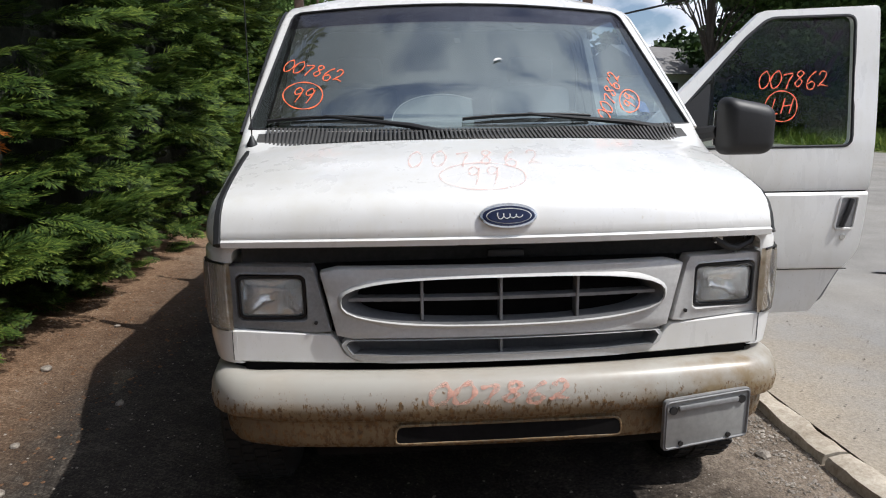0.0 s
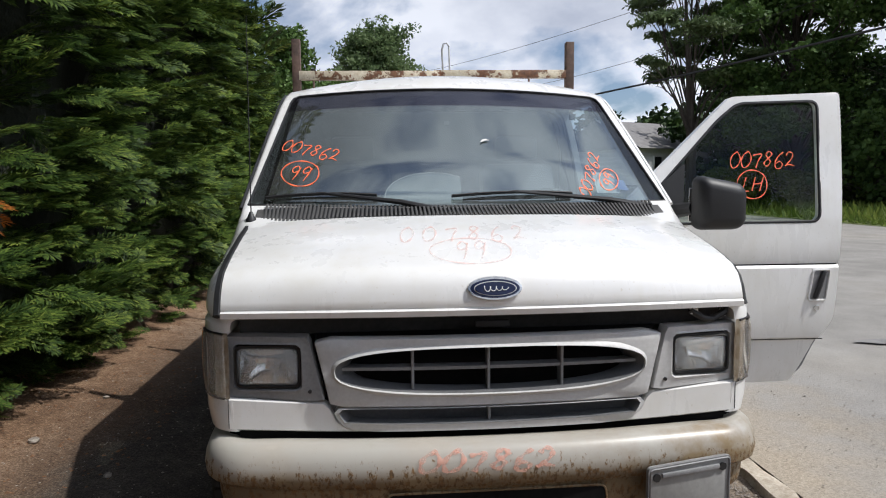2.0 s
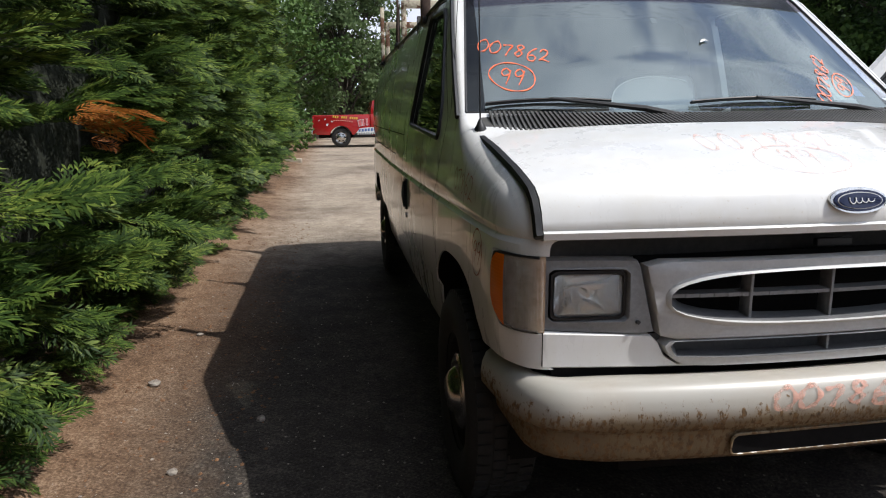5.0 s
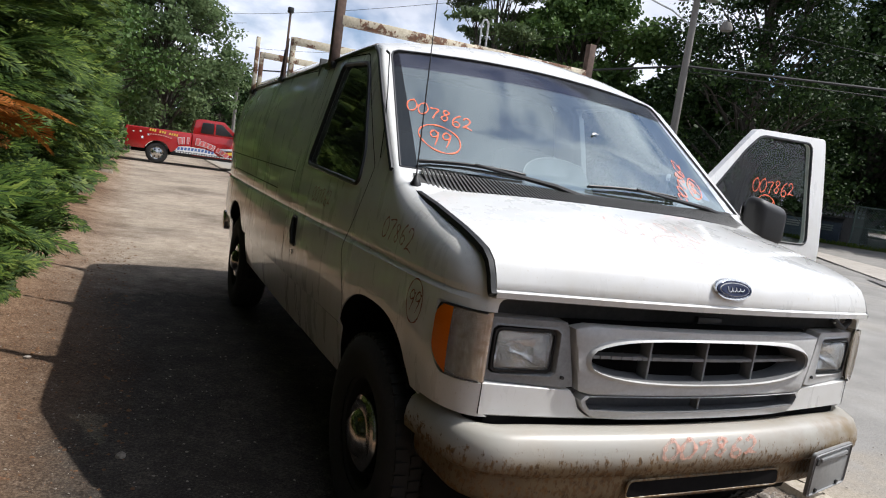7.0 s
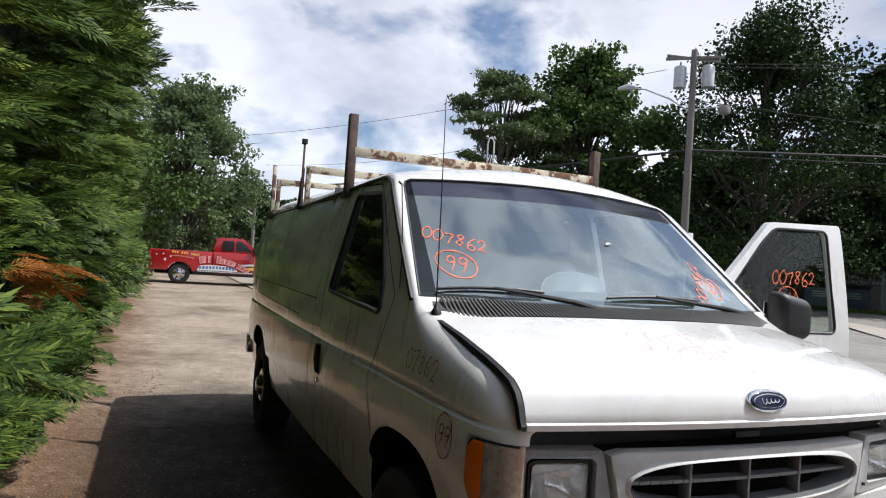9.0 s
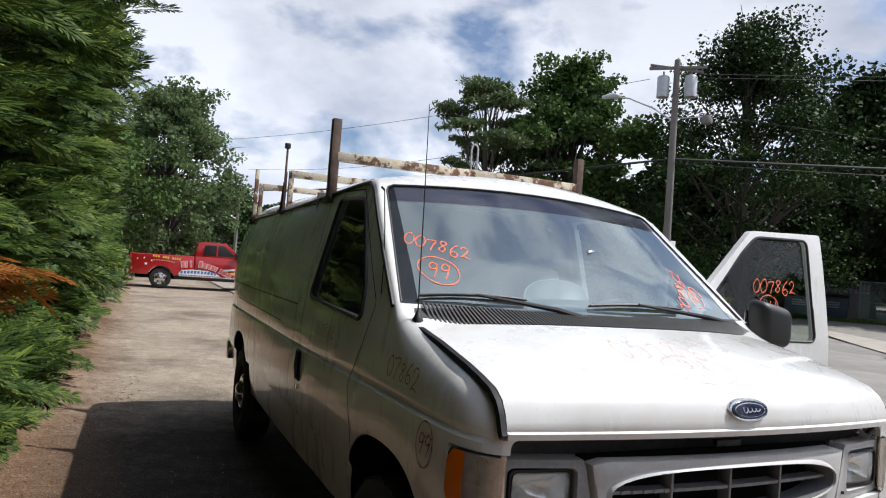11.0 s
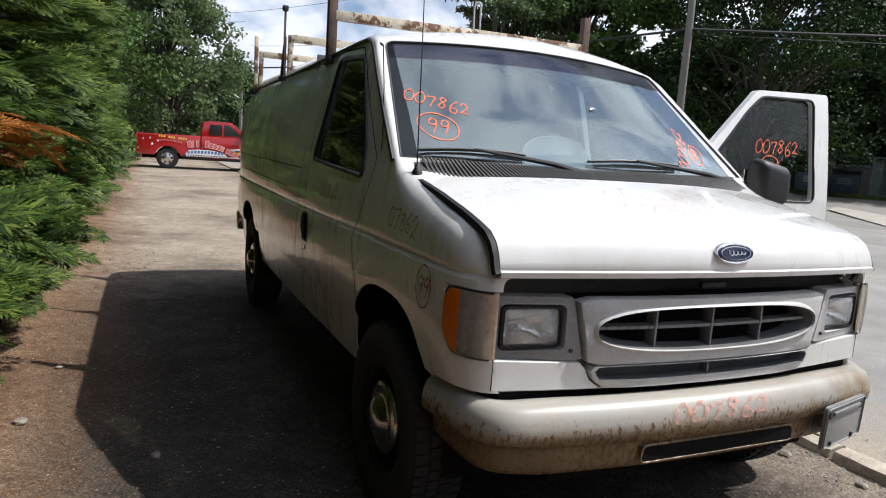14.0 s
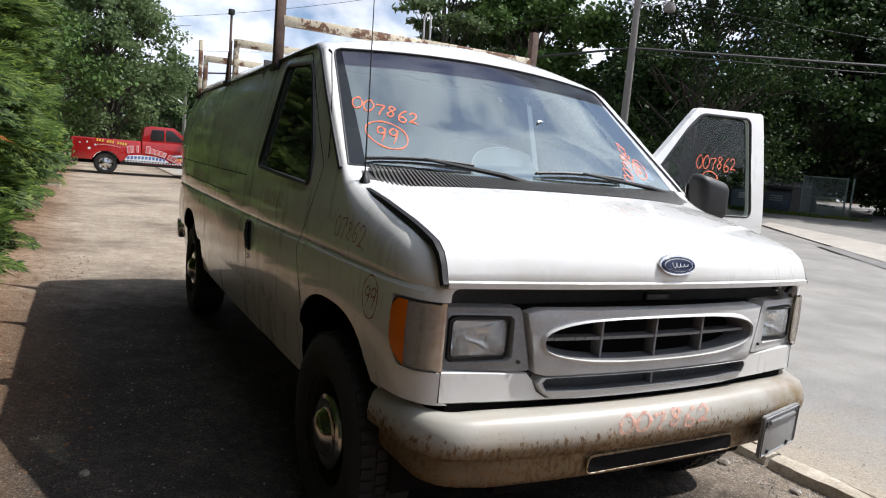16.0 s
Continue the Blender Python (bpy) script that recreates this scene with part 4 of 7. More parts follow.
# dark slam panel under the hood lip
part("slam_panel", plate_y("slam_panel", [(-0.80, 0.982), (-0.80, 1.075), (0.80, 1.075), (0.80, 0.982)], lambda x, z: 0.05 + 0.07 * (abs(x) / 0.8) ** 2, 0.03, M_COWL), van, "dusty black panel under the hood edge")
part("torn_seal", tube("torn_seal", [(0.66, 0.045, 1.045), (0.70, 0.040, 1.020), (0.735, 0.05, 1.012), (0.79, 0.07, 1.03), (0.80, 0.075, 1.05)], 0.012, M_BLACK), van, "torn black rubber seal")
part("clip", box("clip", (0.66, 0.035, 1.03), (0.685, 0.05, 1.052), M_WHITE, 0.003), van)
part("latch", box("latch", (-0.05, 0.03, 1.008), (0.06, 0.05, 1.03), M_BLACK, 0.004), van)

for side, bezel_mat, lab in ((-1, M_GREYPLASTIC, "dark grey headlamp surround"), (1, M_SILVER, "pale silver headlamp surround")):
    by = lambda x, z: 0.012 + 0.060 * ((abs(x) - 0.5) / 0.33)
    lamp = empty("headlamp")
    lamp.parent = van
    tagged(lamp, "rectangular sealed-beam headlamp in its surround")
    outer = rounded([(side * 0.836, 0.798), (side * 0.836, 0.993), (side * 0.574, 0.993), (side * 0.526, 0.786)], 0.006, 2)
    inner = rounded([(side * 0.811, 0.824), (side * 0.811, 0.968), (side * 0.598, 0.968), (side * 0.598, 0.824)], 0.016, 3)
    cen = (side * 0.705, 0.896)

    def rad2(poly):
        out = []
        for i in range(48):
            a = 2 * math.pi * i / 48
            d = Vector((math.cos(a), math.sin(a)))
            best = 9
            for p, q in zip(poly, poly[1:] + poly[:1]):
                e = Vector(q) - Vector(p)
                r = Vector(p) - Vector(cen)
                det = d.x * -e.y + d.y * e.x
                if abs(det) > 1e-9:
                    t = (r.x * -e.y + r.y * e.x) / det
                    u = (d.x * r.y - d.y * r.x) / det
                    if t > 0 and -1e-6 <= u <= 1 + 1e-6:
                        best = min(best, t)
            out.append((cen[0] + d.x * best, cen[1] + d.y * best))
        return out
    part("surround", ring_plate("surround", rad2(outer), rad2(inner), by, bezel_mat, 0.004, 0.035, 0.06), lamp, lab)
    # chrome retaining ring, then the lens bulging from it
    ring_o = rounded([(side * 0.807, 0.828), (side * 0.807, 0.964), (side * 0.602, 0.964), (side * 0.602, 0.828)], 0.016, 3)
    ring_i = rounded([(side * 0.799, 0.836), (side * 0.799, 0.956), (side * 0.610, 0.956), (side * 0.610, 0.836)], 0.018, 3)
    ly = lambda x, z: 0.040 + 0.02 * ((abs(x) - 0.6) / 0.2)
    part("retaining_ring", ring_plate("retaining_ring", rad2(ring_o), rad2(ring_i), ly, M_BLACK, 0.004, 0.02, 0.02), lamp, "black retaining ring")
    v, f = [], []
    NN, NW = 128, 16
    rv = []
    for j in range(NW + 1):
        for i in range(NN + 1):
            u, w = -1 + 2 * i / NN, -1 + 2 * j / NW
            x, z = side * 0.7045 + u * 0.096, 0.896 + w * 0.061
            dome = (1 - abs(u) ** 3) * (1 - abs(w) ** 3)
            flute = 0.25 * abs(math.sin(math.pi * 8 * u)) if abs(w) < 0.4 and abs(u) < 0.5 else 0.8 * abs(math.sin(math.pi * 16 * u))
            v.append((x, ly(x, z) + 0.006 - 0.020 * dome - 0.0012 * flute, z))
            bowl = max(0, 1 - u * u) ** 0.8 * max(0, 1 - w * w) ** 0.8
            rv.append((x, ly(x, z) + 0.012 + 0.062 * bowl - 0.0008 * abs(math.sin(math.pi * 6 * u)) * abs(math.sin(math.pi * 2.5 * w)), z))
    for j in range(NW):
        for i in range(NN):
            a = j * (NN + 1) + i
            f.append((a, a + 1, a + NN + 2, a + NN + 1))
    part("lens", mesh("lens", v, f, M_HEADGLASS, 50), lamp, "clear fluted glass lens")
    part("reflector", mesh("reflector", rv, f, M_REFLECT, 50), lamp, "silvered reflector bowl")
    part("bulb", tube("bulb", [(side * 0.7045, 0.055, 0.896), (side * 0.7045, 0.075, 0.896), (side * 0.7045, 0.10, 0.896)], [0.008, 0.014, 0.012], M_CHROME), lamp)
    part("screw", tube("screw", [(side * 0.572, 0.018, 0.822), (side * 0.572, 0.03, 0.822)], 0.006, M_BLACK, 8), lamp, "dark adjusting screw")
    # corner lamp: amber outside, clear inside
    cl = empty("corner_lamp")
    cl.parent = van
    tagged(cl, "amber and clear wraparound corner lamp")
    part("housing", strip_lens("housing", 0.796, 1.006, 0.052, 0.206, side, M_WARMREFLECT, -0.012, ribs=3, n=36), cl)
    part("clear_lens", strip_lens("clear_lens", 0.800, 1.001, 0.053, 0.138, side, M_CLEARLENS, 0.014, n=120, ribs=20), cl, "ribbed clear lens")
    part("amber_lens", strip_lens("amber_lens", 0.800, 1.001, 0.138, 0.205, side, M_AMBER, 0.014), cl, "smooth amber lens")
    edge = [(0.056, 1.003), (0.10, 1.005), (0.15, 1.005), (0.192, 0.998), (0.203, 0.98), (0.205, 0.90), (0.194, 0.855), (0.170, 0.822), (0.135, 0.804), (0.10, 0.798), (0.056, 0.798)]
    part("gasket", tube("gasket", [(side * (0.995 * smooth_table(PLAN, y) + 0.004), y, z) for y, z in edge], 0.004, M_BLACK, 6), cl, "thin black gasket")
    # lower white panel under the lamps
    top_line = [(0.0, 0.694), (0.455, 0.697), (0.497, 0.726), (0.520, 0.781), (0.828, 0.797)]
    low_line = [(0.0, 0.682), (0.5, 0.688), (0.828, 0.696)]
    v, f = [], []
    for i in range(43):
        x = 0.828 * i / 42
        zt, zl = lerp_table(top_line, x), lerp_table(low_line, x)
        y = 0.004 + 0.045 * (x / 0.8) ** 2
        v += [(side * x, y + 0.05, zl), (side * x, y + 0.006, zl), (side * x, y, zl + 0.005), (side * x, y, zt - 0.003), (side * x, y + 0.004, zt), (side * x, y + 0.05, zt)]
    for i in range(42):
        for j in range(5):
            q = (6 * i + j, 6 * i + j + 1, 6 * i + j + 7, 6 * i + j + 6)
            f.append(q if side > 0 else q[::-1])
    part("lower_panel", mesh("lower_panel", v, f, M_WHITE, 40), van, "white panel below the headlamp")
    part("seam", box("seam", (side * 0.829 - 0.001, 0.0512, 0.702), (side * 0.829 + 0.001, 0.06, 0.796), M_DARK, 0.0), van)

# badge: plain blue oval with a bright rim
badge = empty("badge")
badge.parent = van
tagged(badge, "blue oval badge with silver rim")
for nm, a, b, out_y, mat in (("rim", 0.084, 0.034, 0.0, M_CHROME), ("face", 0.076, 0.027, -0.004, M_BLUE), ("inner_line", 0.066, 0.0215, -0.0055, M_SILVER), ("field", 0.0635, 0.0195, -0.0065, M_BLUE)):
    pts = [(a * math.cos(t), 1.145 + b * math.sin(t)) for t in (2 * math.pi * i / 48 for i in range(48))]
    part(nm, plate_y(nm, pts, lambda x, z: -0.043 + 0.35 * (z - 1.145) + out_y + hood_front(x), 0.012, mat, 0.001), badge)
part("script_mark", tube("script_mark", [(-0.038 + 0.076 * i / 80 + 0.004 * math.cos(i * 0.33), -0.0515 + 0.35 * 0.009 * math.sin(i * 0.33) * (1 - 0.6 * i / 80), 1.145 + 0.009 * math.sin(i * 0.33) * (1 - 0.6 * i / 80)) for i in range(81)], 0.0013, M_DECALWHITE, 5), badge)

# bumper: one rolled steel bar wrapping both corners, with a slot
PROFILE = [(0.045, 0.650), (0.0, 0.668), (-0.035, 0.677), (-0.068, 0.676), (-0.096, 0.660), (-0.112, 0.630), (-0.118, 0.595), (-0.114, 0.566), (-0.104, 0.548), (-0.090, 0.540), (-0.086, 0.522), (-0.084, 0.486), (-0.078, 0.462), (-0.060, 0.442), (-0.02, 0.432)]


def bumper_point(s, d, z):
    """s: place along the plan (-1..1); d: out from the line, minus is forwards."""
    a = abs(s)
    if a < 0.80:
        x = a / 0.80 * 0.74
        y = 0.052 * (x / 0.74) ** 2
        nx, ny = 0.14 * x / 0.74, 1.0
    else:
        t = (a - 0.80) / 0.20
        ang = min(t / 0.55, 1) * math.pi / 2 * 0.94
        x = 0.74 + 0.088 * math.sin(ang)
        y = 0.052 + 0.085 * (1 - math.cos(ang)) + max(0, t - 0.55) / 0.45 * 0.20
        x += max(0, t - 0.55) / 0.45 * 0.02
        nx, ny = max(0.14, math.sin(ang)), math.cos(ang)
    x -= nx * d * 0.80
    return Vector((math.copysign(x, s), y + ny * d, z))


bm = bmesh.new()
cols = []
S = [-1 + 2 * i / 96 for i in range(97)]
for s in S:
    e = max(0, abs(s) - 0.72) / 0.28
    cols.append([bm.verts.new(bumper_point(s, d * (1 - 0.35 * e * (z < 0.55)), z - 0.006 * e + (0.022 * e * min(1, (0.56 - z) / 0.12) if z < 0.56 else 0))) for d, z in PROFILE])
for (s0, a), (s1, b) in zip(zip(S, cols), zip(S[1:], cols[1:])):
    for j in range(len(PROFILE) - 1):
        bm.faces.new((a[j], a[j + 1], b[j + 1], b[j]))
bump_me = bm_mesh("bumper", bm, M_BUMPER, 40)
bumper = part("bumper", bump_me, van, "rusty white painted steel front bumper")
md = bumper.modifiers.new("sheet", "SOLIDIFY")
md.thickness, md.offset = 0.006, -1
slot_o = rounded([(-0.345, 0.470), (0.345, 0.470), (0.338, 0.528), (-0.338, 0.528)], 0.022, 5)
# no hole is cut: a black plate paints the slot's dark inside
part("slot_shade", plate_y("slot_shade", slot_o, lambda x, z: 0.052 * (x / 0.74) ** 2 - 0.102, 0.004, M_DARK), bumper, "black plate for the shaded air slot in the bumper")
part("slot_lip", tube("slot_lip", [(x, 0.052 * (x / 0.74) ** 2 - 0.100, z) for x, z in slot_o + slot_o[:1]], 0.004, M_BUMPER, 6), bumper)
# black boxes added for the shade between bumper and front panel
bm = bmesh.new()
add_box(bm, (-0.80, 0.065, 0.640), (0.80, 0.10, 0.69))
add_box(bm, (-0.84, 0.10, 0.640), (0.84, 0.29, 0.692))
part("gap_shade", bm_mesh("gap_shade", bm, M_DARK, bevel=0.004), van)
# plate bracket, bolted on skew
pm = Matrix.Translation((0.606, -0.100, 0.513)) @ Euler((radians(2), radians(-1.2), radians(12))).to_matrix().to_4x4()
bracket = empty("plate_bracket")
bracket.parent = van
tagged(bracket, "empty grey plastic licence plate bracket")
out_l = rounded([(-0.152, -0.083), (0.152, -0.083), (0.152, 0.083), (-0.152, 0.083)], 0.016, 3)
me = plate_y("back", out_l, lambda x, z: 0.0, 0.012, M_PLATE, 0.002)
me.transform(pm)
part("back", me, bracket)
loop_i = rounded([(-0.145, -0.076), (0.145, -0.076), (0.145, 0.076), (-0.145, 0.076)], 0.014, 3)
me = ring_plate("rim", out_l, loop_i, lambda x, z: -0.002, M_GREYPLASTIC, 0.004, 0.006, 0.006)
me.transform(pm)
part("rim", me, bracket)
for lo, hi in (((-0.105, -0.010, 0.045), (0.105, 0.0, 0.060)),):
    me = box("channel", lo, hi, M_GREYPLASTIC, 0.003)
    me.transform(pm)
    part("channel", me, bracket)
for x, z, r in ((-0.122, 0.048, 0.013), (0.120, 0.048, 0.013), (-0.09, -0.066, 0.008), (0.08, -0.066, 0.008)):
    me = tube("bolt", [(x, -0.006, z), (x, 0.002, z)], r, M_BLACK, 12)
    me.transform(pm)
    part("bolt", me, bracket)

# cowl grille below the windscreen
CW = 40
cv, cf = [], []
for i in range(CW + 1):
    x = -0.85 + 1.7 * i / CW
    hp = hood_point(max(-1, min(1, x / 0.86)), 1.0)
    zb = 1.380 - 0.012 * (1 - (x / 0.85) ** 2)
    yb = screen_y(max(-0.86, min(0.86, x)), zb)
    for t in (0, 0.3, 0.65, 1.0):
        y = hp.y + 0.004 + (yb - hp.y + 0.012) * t
        z = hp.z - 0.016 + (zb - hp.z + 0.020) * t - 0.008 * math.sin(math.pi * t)
        cv.append((x, y, max(z, top_z(x, min(y, 1.4)) + 0.003) if t in (0.3, 0.65) else z))
for i in range(CW):
    for j in range(3):
        a = i * 4 + j
        cf.append((a, a + 4, a + 5, a + 1))
cowl = part("cowl", mesh("cowl", cv, cf, M_COWL, 50), van, "dusty black ribbed cowl grille")
# ribs share one mesh
rib = box("rib", (-0.0045, 0.0, 0.0), (0.0045, 0.10, 0.007), M_COWL, 0.0015)
for i in range(100):
    x = -0.81 + 1.62 * i / 99
    hp = hood_point(x / 0.86, 1.0)
    zb = 1.380 - 0.012 * (1 - (x / 0.85) ** 2)
    yb = screen_y(max(-0.86, min(0.86, x)), zb)
    a, b = Vector((x, hp.y + 0.02, hp.z - 0.004)), Vector((x, yb - 0.004, zb + 0.002))
    o = part("rib", rib, cowl)
    d = b - a
    o.matrix_basis = Matrix.Translation(a) @ Euler((math.atan2(d.z, d.y), 0, 0)).to_matrix().to_4x4() @ Matrix.Diagonal((1, d.length / 0.10, 1, 1))

# windscreen: a curved pane in its rubber seal
gv, gf = [], []
GX, GZ = 28, 16
for j in range(GZ + 1):
    t = j / GZ
    for i in range(GX + 1):
        u = -1 + 2 * i / GX
        half = SCR_B + 0.006 + (SCR_T - SCR_B) * t
        x = u * half
        z0, z1 = 1.372 - 0.012 * (1 - u * u), screen_head(u * SCR_T) + 0.008
        z = z0 + (z1 - z0) * t
        gv.append((x, screen_y(x, z) + 0.010, z))
for j in range(GZ):
    for i in range(GX):
        a = j * (GX + 1) + i
        gf.append((a, a + 1, a + GX + 2, a + GX + 1))
windscreen = part("windscreen", mesh("windscreen", gv, gf, M_WINDSCREEN, 60), van, "tinted windscreen with red stock marks")
windscreen.visible_shadow = False
ring = screen_outline(0.0)
part("windscreen_seal", tube("windscreen_seal", [(x, screen_y(x, z) + 0.002, z) for x, z in ring + ring[:1]], 0.005, M_BLACKGLOSS, 6), van, "black rubber windscreen seal")
# dark frit along the pane's sides and a tinted band along its top
for side in (-1, 1):
    v, f = [], []
    for j in range(13):
        t = j / 12
        z = 1.378 + 0.517 * t
        xo = SCR_B + (SCR_T - SCR_B) * t
        for x in (xo, xo - 0.070 + 0.03 * t):
            v.append((side * x, screen_y(x, z) + 0.0066, z))
    for j in range(12):
        f.append((j * 2, j * 2 + 1, j * 2 + 3, j * 2 + 2))
    part("frit_band", mesh("frit_band", v, f, M_FRIT, 0), windscreen, "dusty black edge of the pane").visible_shadow = False
sv, sf = [], []
for j in range(5):
    t = 0.83 + 0.165 * j / 4
    for i in range(GX + 1):
        u = -1 + 2 * i / GX
        x = u * (SCR_B + 0.006 + (SCR_T - SCR_B) * t)
        z0, z1 = 1.372 - 0.012 * (1 - u * u), screen_head(u * SCR_T) + 0.008
        z = z0 + (z1 - z0) * t
        sv.append((x, screen_y(x, z) + 0.0060, z))
for j in range(4):
    for i in range(GX):
        a = j * (GX + 1) + i
        sf.append((a, a + 1, a + GX + 2, a + GX + 1))
part("shade_band", mesh("shade_band", sv, sf, M_SHADE, 60), windscreen, "dark tinted band along the top").visible_shadow = False
# wipers
for xp, xa, xb in ((-0.12, -0.82, -0.36), (0.80, -0.05, 0.47)):
    piv = Vector((xp, screen_y(0, 1.378) - 0.045 + 0.14 * xp * xp, 1.358))
    wp = empty("wiper")
    wp.parent = van
    tagged(wp, "black wiper arm and blade at rest")
    pts, hold = [], []
    for i in range(11):
        t = i / 10
        x = xa + (xb - xa) * t
        z = 1.396 + 0.026 * math.sin(math.pi * (0.15 + 0.6 * t))
        y = screen_y(max(-0.79, min(0.79, x)), z)
        pts.append((x, y - 0.004, z))
        hold.append((x, y - 0.014 - 0.010 * math.sin(math.pi * t), z + 0.004))
    part("blade", tube("blade", pts, 0.005, M_BLACK, 6), wp)
    part("blade_holder", tube("blade_holder", hold, 0.0055, M_BLACK, 6), wp)
    mid = Vector(hold[5]) + Vector((0, -0.008, 0.002))
    part("arm", tube("arm", [piv, piv.lerp(mid, 0.3) + Vector((0, -0.014, 0.010)), mid], [0.014, 0.011, 0.006], M_BLACK), wp)
    part("pivot", tube("pivot", [piv + Vector((0, 0, -0.03)), piv + Vector((0, -0.004, 0.012))], 0.017, M_BLACK, 10), wp)
# roof drip rails
for side in (-1, 1):
    pts = [(side * (section(y)[18 if y > 1.45 else 17][0] + 0.004), y, section(y)[18 if y > 1.45 else 17][1] + 0.002) for y in (0.80, 0.9, 1.0, 1.1, 1.2, 1.3, 1.40, 1.44, 1.5, 1.6, 1.75, 2.1, 2.6, 3.2, 4.0, 4.6, 5.0, 5.1)]
    part("drip_rail", tube("drip_rail", pts, 0.010, M_BLACKGLOSS if side < 0 else M_WHITE, 6), van, "dark drip rail along the roof edge")

# passenger pane
def side_pane(name, poly, inset=0.010):
    bm = bmesh.new()
    c = [bm.verts.new((half_width(y, z) - inset, y, z)) for y, z in poly]
    bm.faces.new(c)
    bmesh.ops.triangulate(bm, faces=bm.faces[:])
    return bm


bm = side_pane("pane", [(1.55 + (a - 1.55) * 1.012, 1.54 + (b - 1.54) * 1.012) for a, b in PANE])
bmesh.ops.scale(bm, vec=(-1, 1, 1), verts=bm.verts[:])
pane = part("side_window", bm_mesh("side_window", bm, M_SIDEGLASS, 0), van, "dark tinted passenger window")
part("window_seal", tube("window_seal", [(-(half_width(a, b) + 0.001), a, b) for a, b in PANE + PANE[:1]], 0.011, M_BLACKGLOSS, 6), van)


def door_furniture(parent, side, handed):
    hy = 2.0 if side < 0 else 1.955
    w = lambda y, z: side * (half_width(y, z) + 0.002)
    # no hollow: a flat darker face paints the recess's shade
    loop_o = rounded([(hy - 0.055, 0.875), (hy + 0.035, 0.875), (hy + 0.055, 1.025), (hy - 0.03, 1.025)], 0.014, 3)
    bm = bmesh.new()
    bm.faces.new([bm.verts.new((w(a, b), a, b)) for a, b in loop_o])
    part("handle_recess", bm_mesh("handle_recess", bm, M_GREYPLASTIC if side > 0 else M_DARK, 0), parent, "flat dark face for the shaded handle recess")
    part("handle_rim", tube("handle_rim", [(w(a, b), a, b) for a, b in loop_o + loop_o[:1]], 0.006, M_WHITE if side > 0 else M_BLACK, 6), parent)
    part("handle", tube("handle", [(w(hy - 0.02, 0.885) + side * 0.004, hy - 0.022, 0.885), (w(hy, 0.95) + side * 0.012, hy - 0.004, 0.95), (w(hy + 0.03, 1.015) + side * 0.004, hy + 0.02, 1.015)], 0.012, M_BLACK), parent, "black pull handle")
    part("lock", tube("lock", [(w(hy, 0.835) - side * 0.004, hy - 0.01, 0.835), (w(hy, 0.835) + side * 0.004, hy - 0.01, 0.835)], 0.013, M_CHROME, 12), parent, "round key lock")


door_furniture(van, -1, "passenger")

# open driver's door, built shut and swung about its hinge
door = empty("driver_door")
door.parent = van
tagged(door, "white driver door standing wide open")
sharpen(door_me, 28)
door_me.materials.clear()
door_me.materials.append(M_WHITE)
part("door_panel", door_me, door)
# inner trim below the pane
trim = rounded([(1.10, 0.48), (1.12, 1.24), (2.05, 1.25), (2.0, 0.66), (1.93, 0.48)], 0.04)
bm = bmesh.new()
ft = [bm.verts.new((half_width(a, b) - 0.044, a, b)) for a, b in trim]
bk = [bm.verts.new((half_width(a, b) - 0.075, a, b)) for a, b in trim]
bm.faces.new(ft)
bm.faces.new(bk[::-1])
for i in range(len(trim)):
    bm.faces.new((ft[i], bk[i], bk[(i + 1) % len(trim)], ft[(i + 1) % len(trim)]))
part("door_trim", bm_mesh("door_trim", bm, M_TRIM, 30), door, "grey inner door trim")
bm = side_pane("pane", [(1.55 + (a - 1.55) * 1.012, 1.54 + (b - 1.54) * 1.012) for a, b in DPANE], 0.02)
dpane = part("door_glass", bm_mesh("door_glass", bm, M_DOORGLASS, 0), door, "wound-up door glass with red stock marks")
part("window_seal", tube("window_seal", [(half_width(a, b) - 0.004, a, b) for a, b in DPANE + DPANE[:1]], 0.008, M_BLACKGLOSS, 6), door)
sail = rounded([(1.125, 1.30), (1.145, 1.42), (1.30, 1.555), (1.275, 1.30)], 0.02)
bm = bmesh.new()
fa = [bm.verts.new((half_width(a, b) + 0.004, a, b)) for a, b in sail]
fb = [bm.verts.new((half_width(a, b) - 0.03, a, b)) for a, b in sail]
bm.faces.new(fa)
bm.faces.new(fb[::-1])
for i in range(len(sail)):
    bm.faces.new((fa[i], fb[i], fb[(i + 1) % len(sail)], fa[(i + 1) % len(sail)]))
part("sail_panel", bm_mesh("sail_panel", bm, M_BLACK, 30), door)
# black strips paint the shade of the door's two folds
part("crease", ribbon(1, [(1.10, 0.675), (2.0, 0.675)], 0.006), door)
part("crease", ribbon(1, [(1.18, 1.052), (2.045, 1.052)], 0.006), door)
door_furniture(door, 1, "driver")
# mirror
mirror = empty("mirror")
mirror.parent = door
tagged(mirror, "black plastic door mirror")
bm = bmesh.new()
add_box(bm, (1.12, 1.215, 1.235), (1.24, 1.465, 1.500))
for v_ in bm.verts:
    if v_.co.x > 1.2:
        v_.co.y = 1.34 + (v_.co.y - 1.34) * 0.84
        v_.co.z = 1.375 + (v_.co.z - 1.375) * 0.86
for v_ in bm.verts:
    if v_.co.z > 1.4 and v_.co.y > 1.4:
        v_.co.z -= 0.045
shell_m = bm_mesh("shell", bm, M_BLACK, 40, 0.045, 5)
arm_m = tube("mirror_arm", [(0.955, 1.20, 1.32), (1.02, 1.21, 1.325), (1.14, 1.24, 1.34)], [0.045, 0.035, 0.03], M_BLACK)
glass_m = box("mirror_glass", (1.114, 1.225, 1.28), (1.119, 1.435, 1.43), M_CHROME, 0.002)
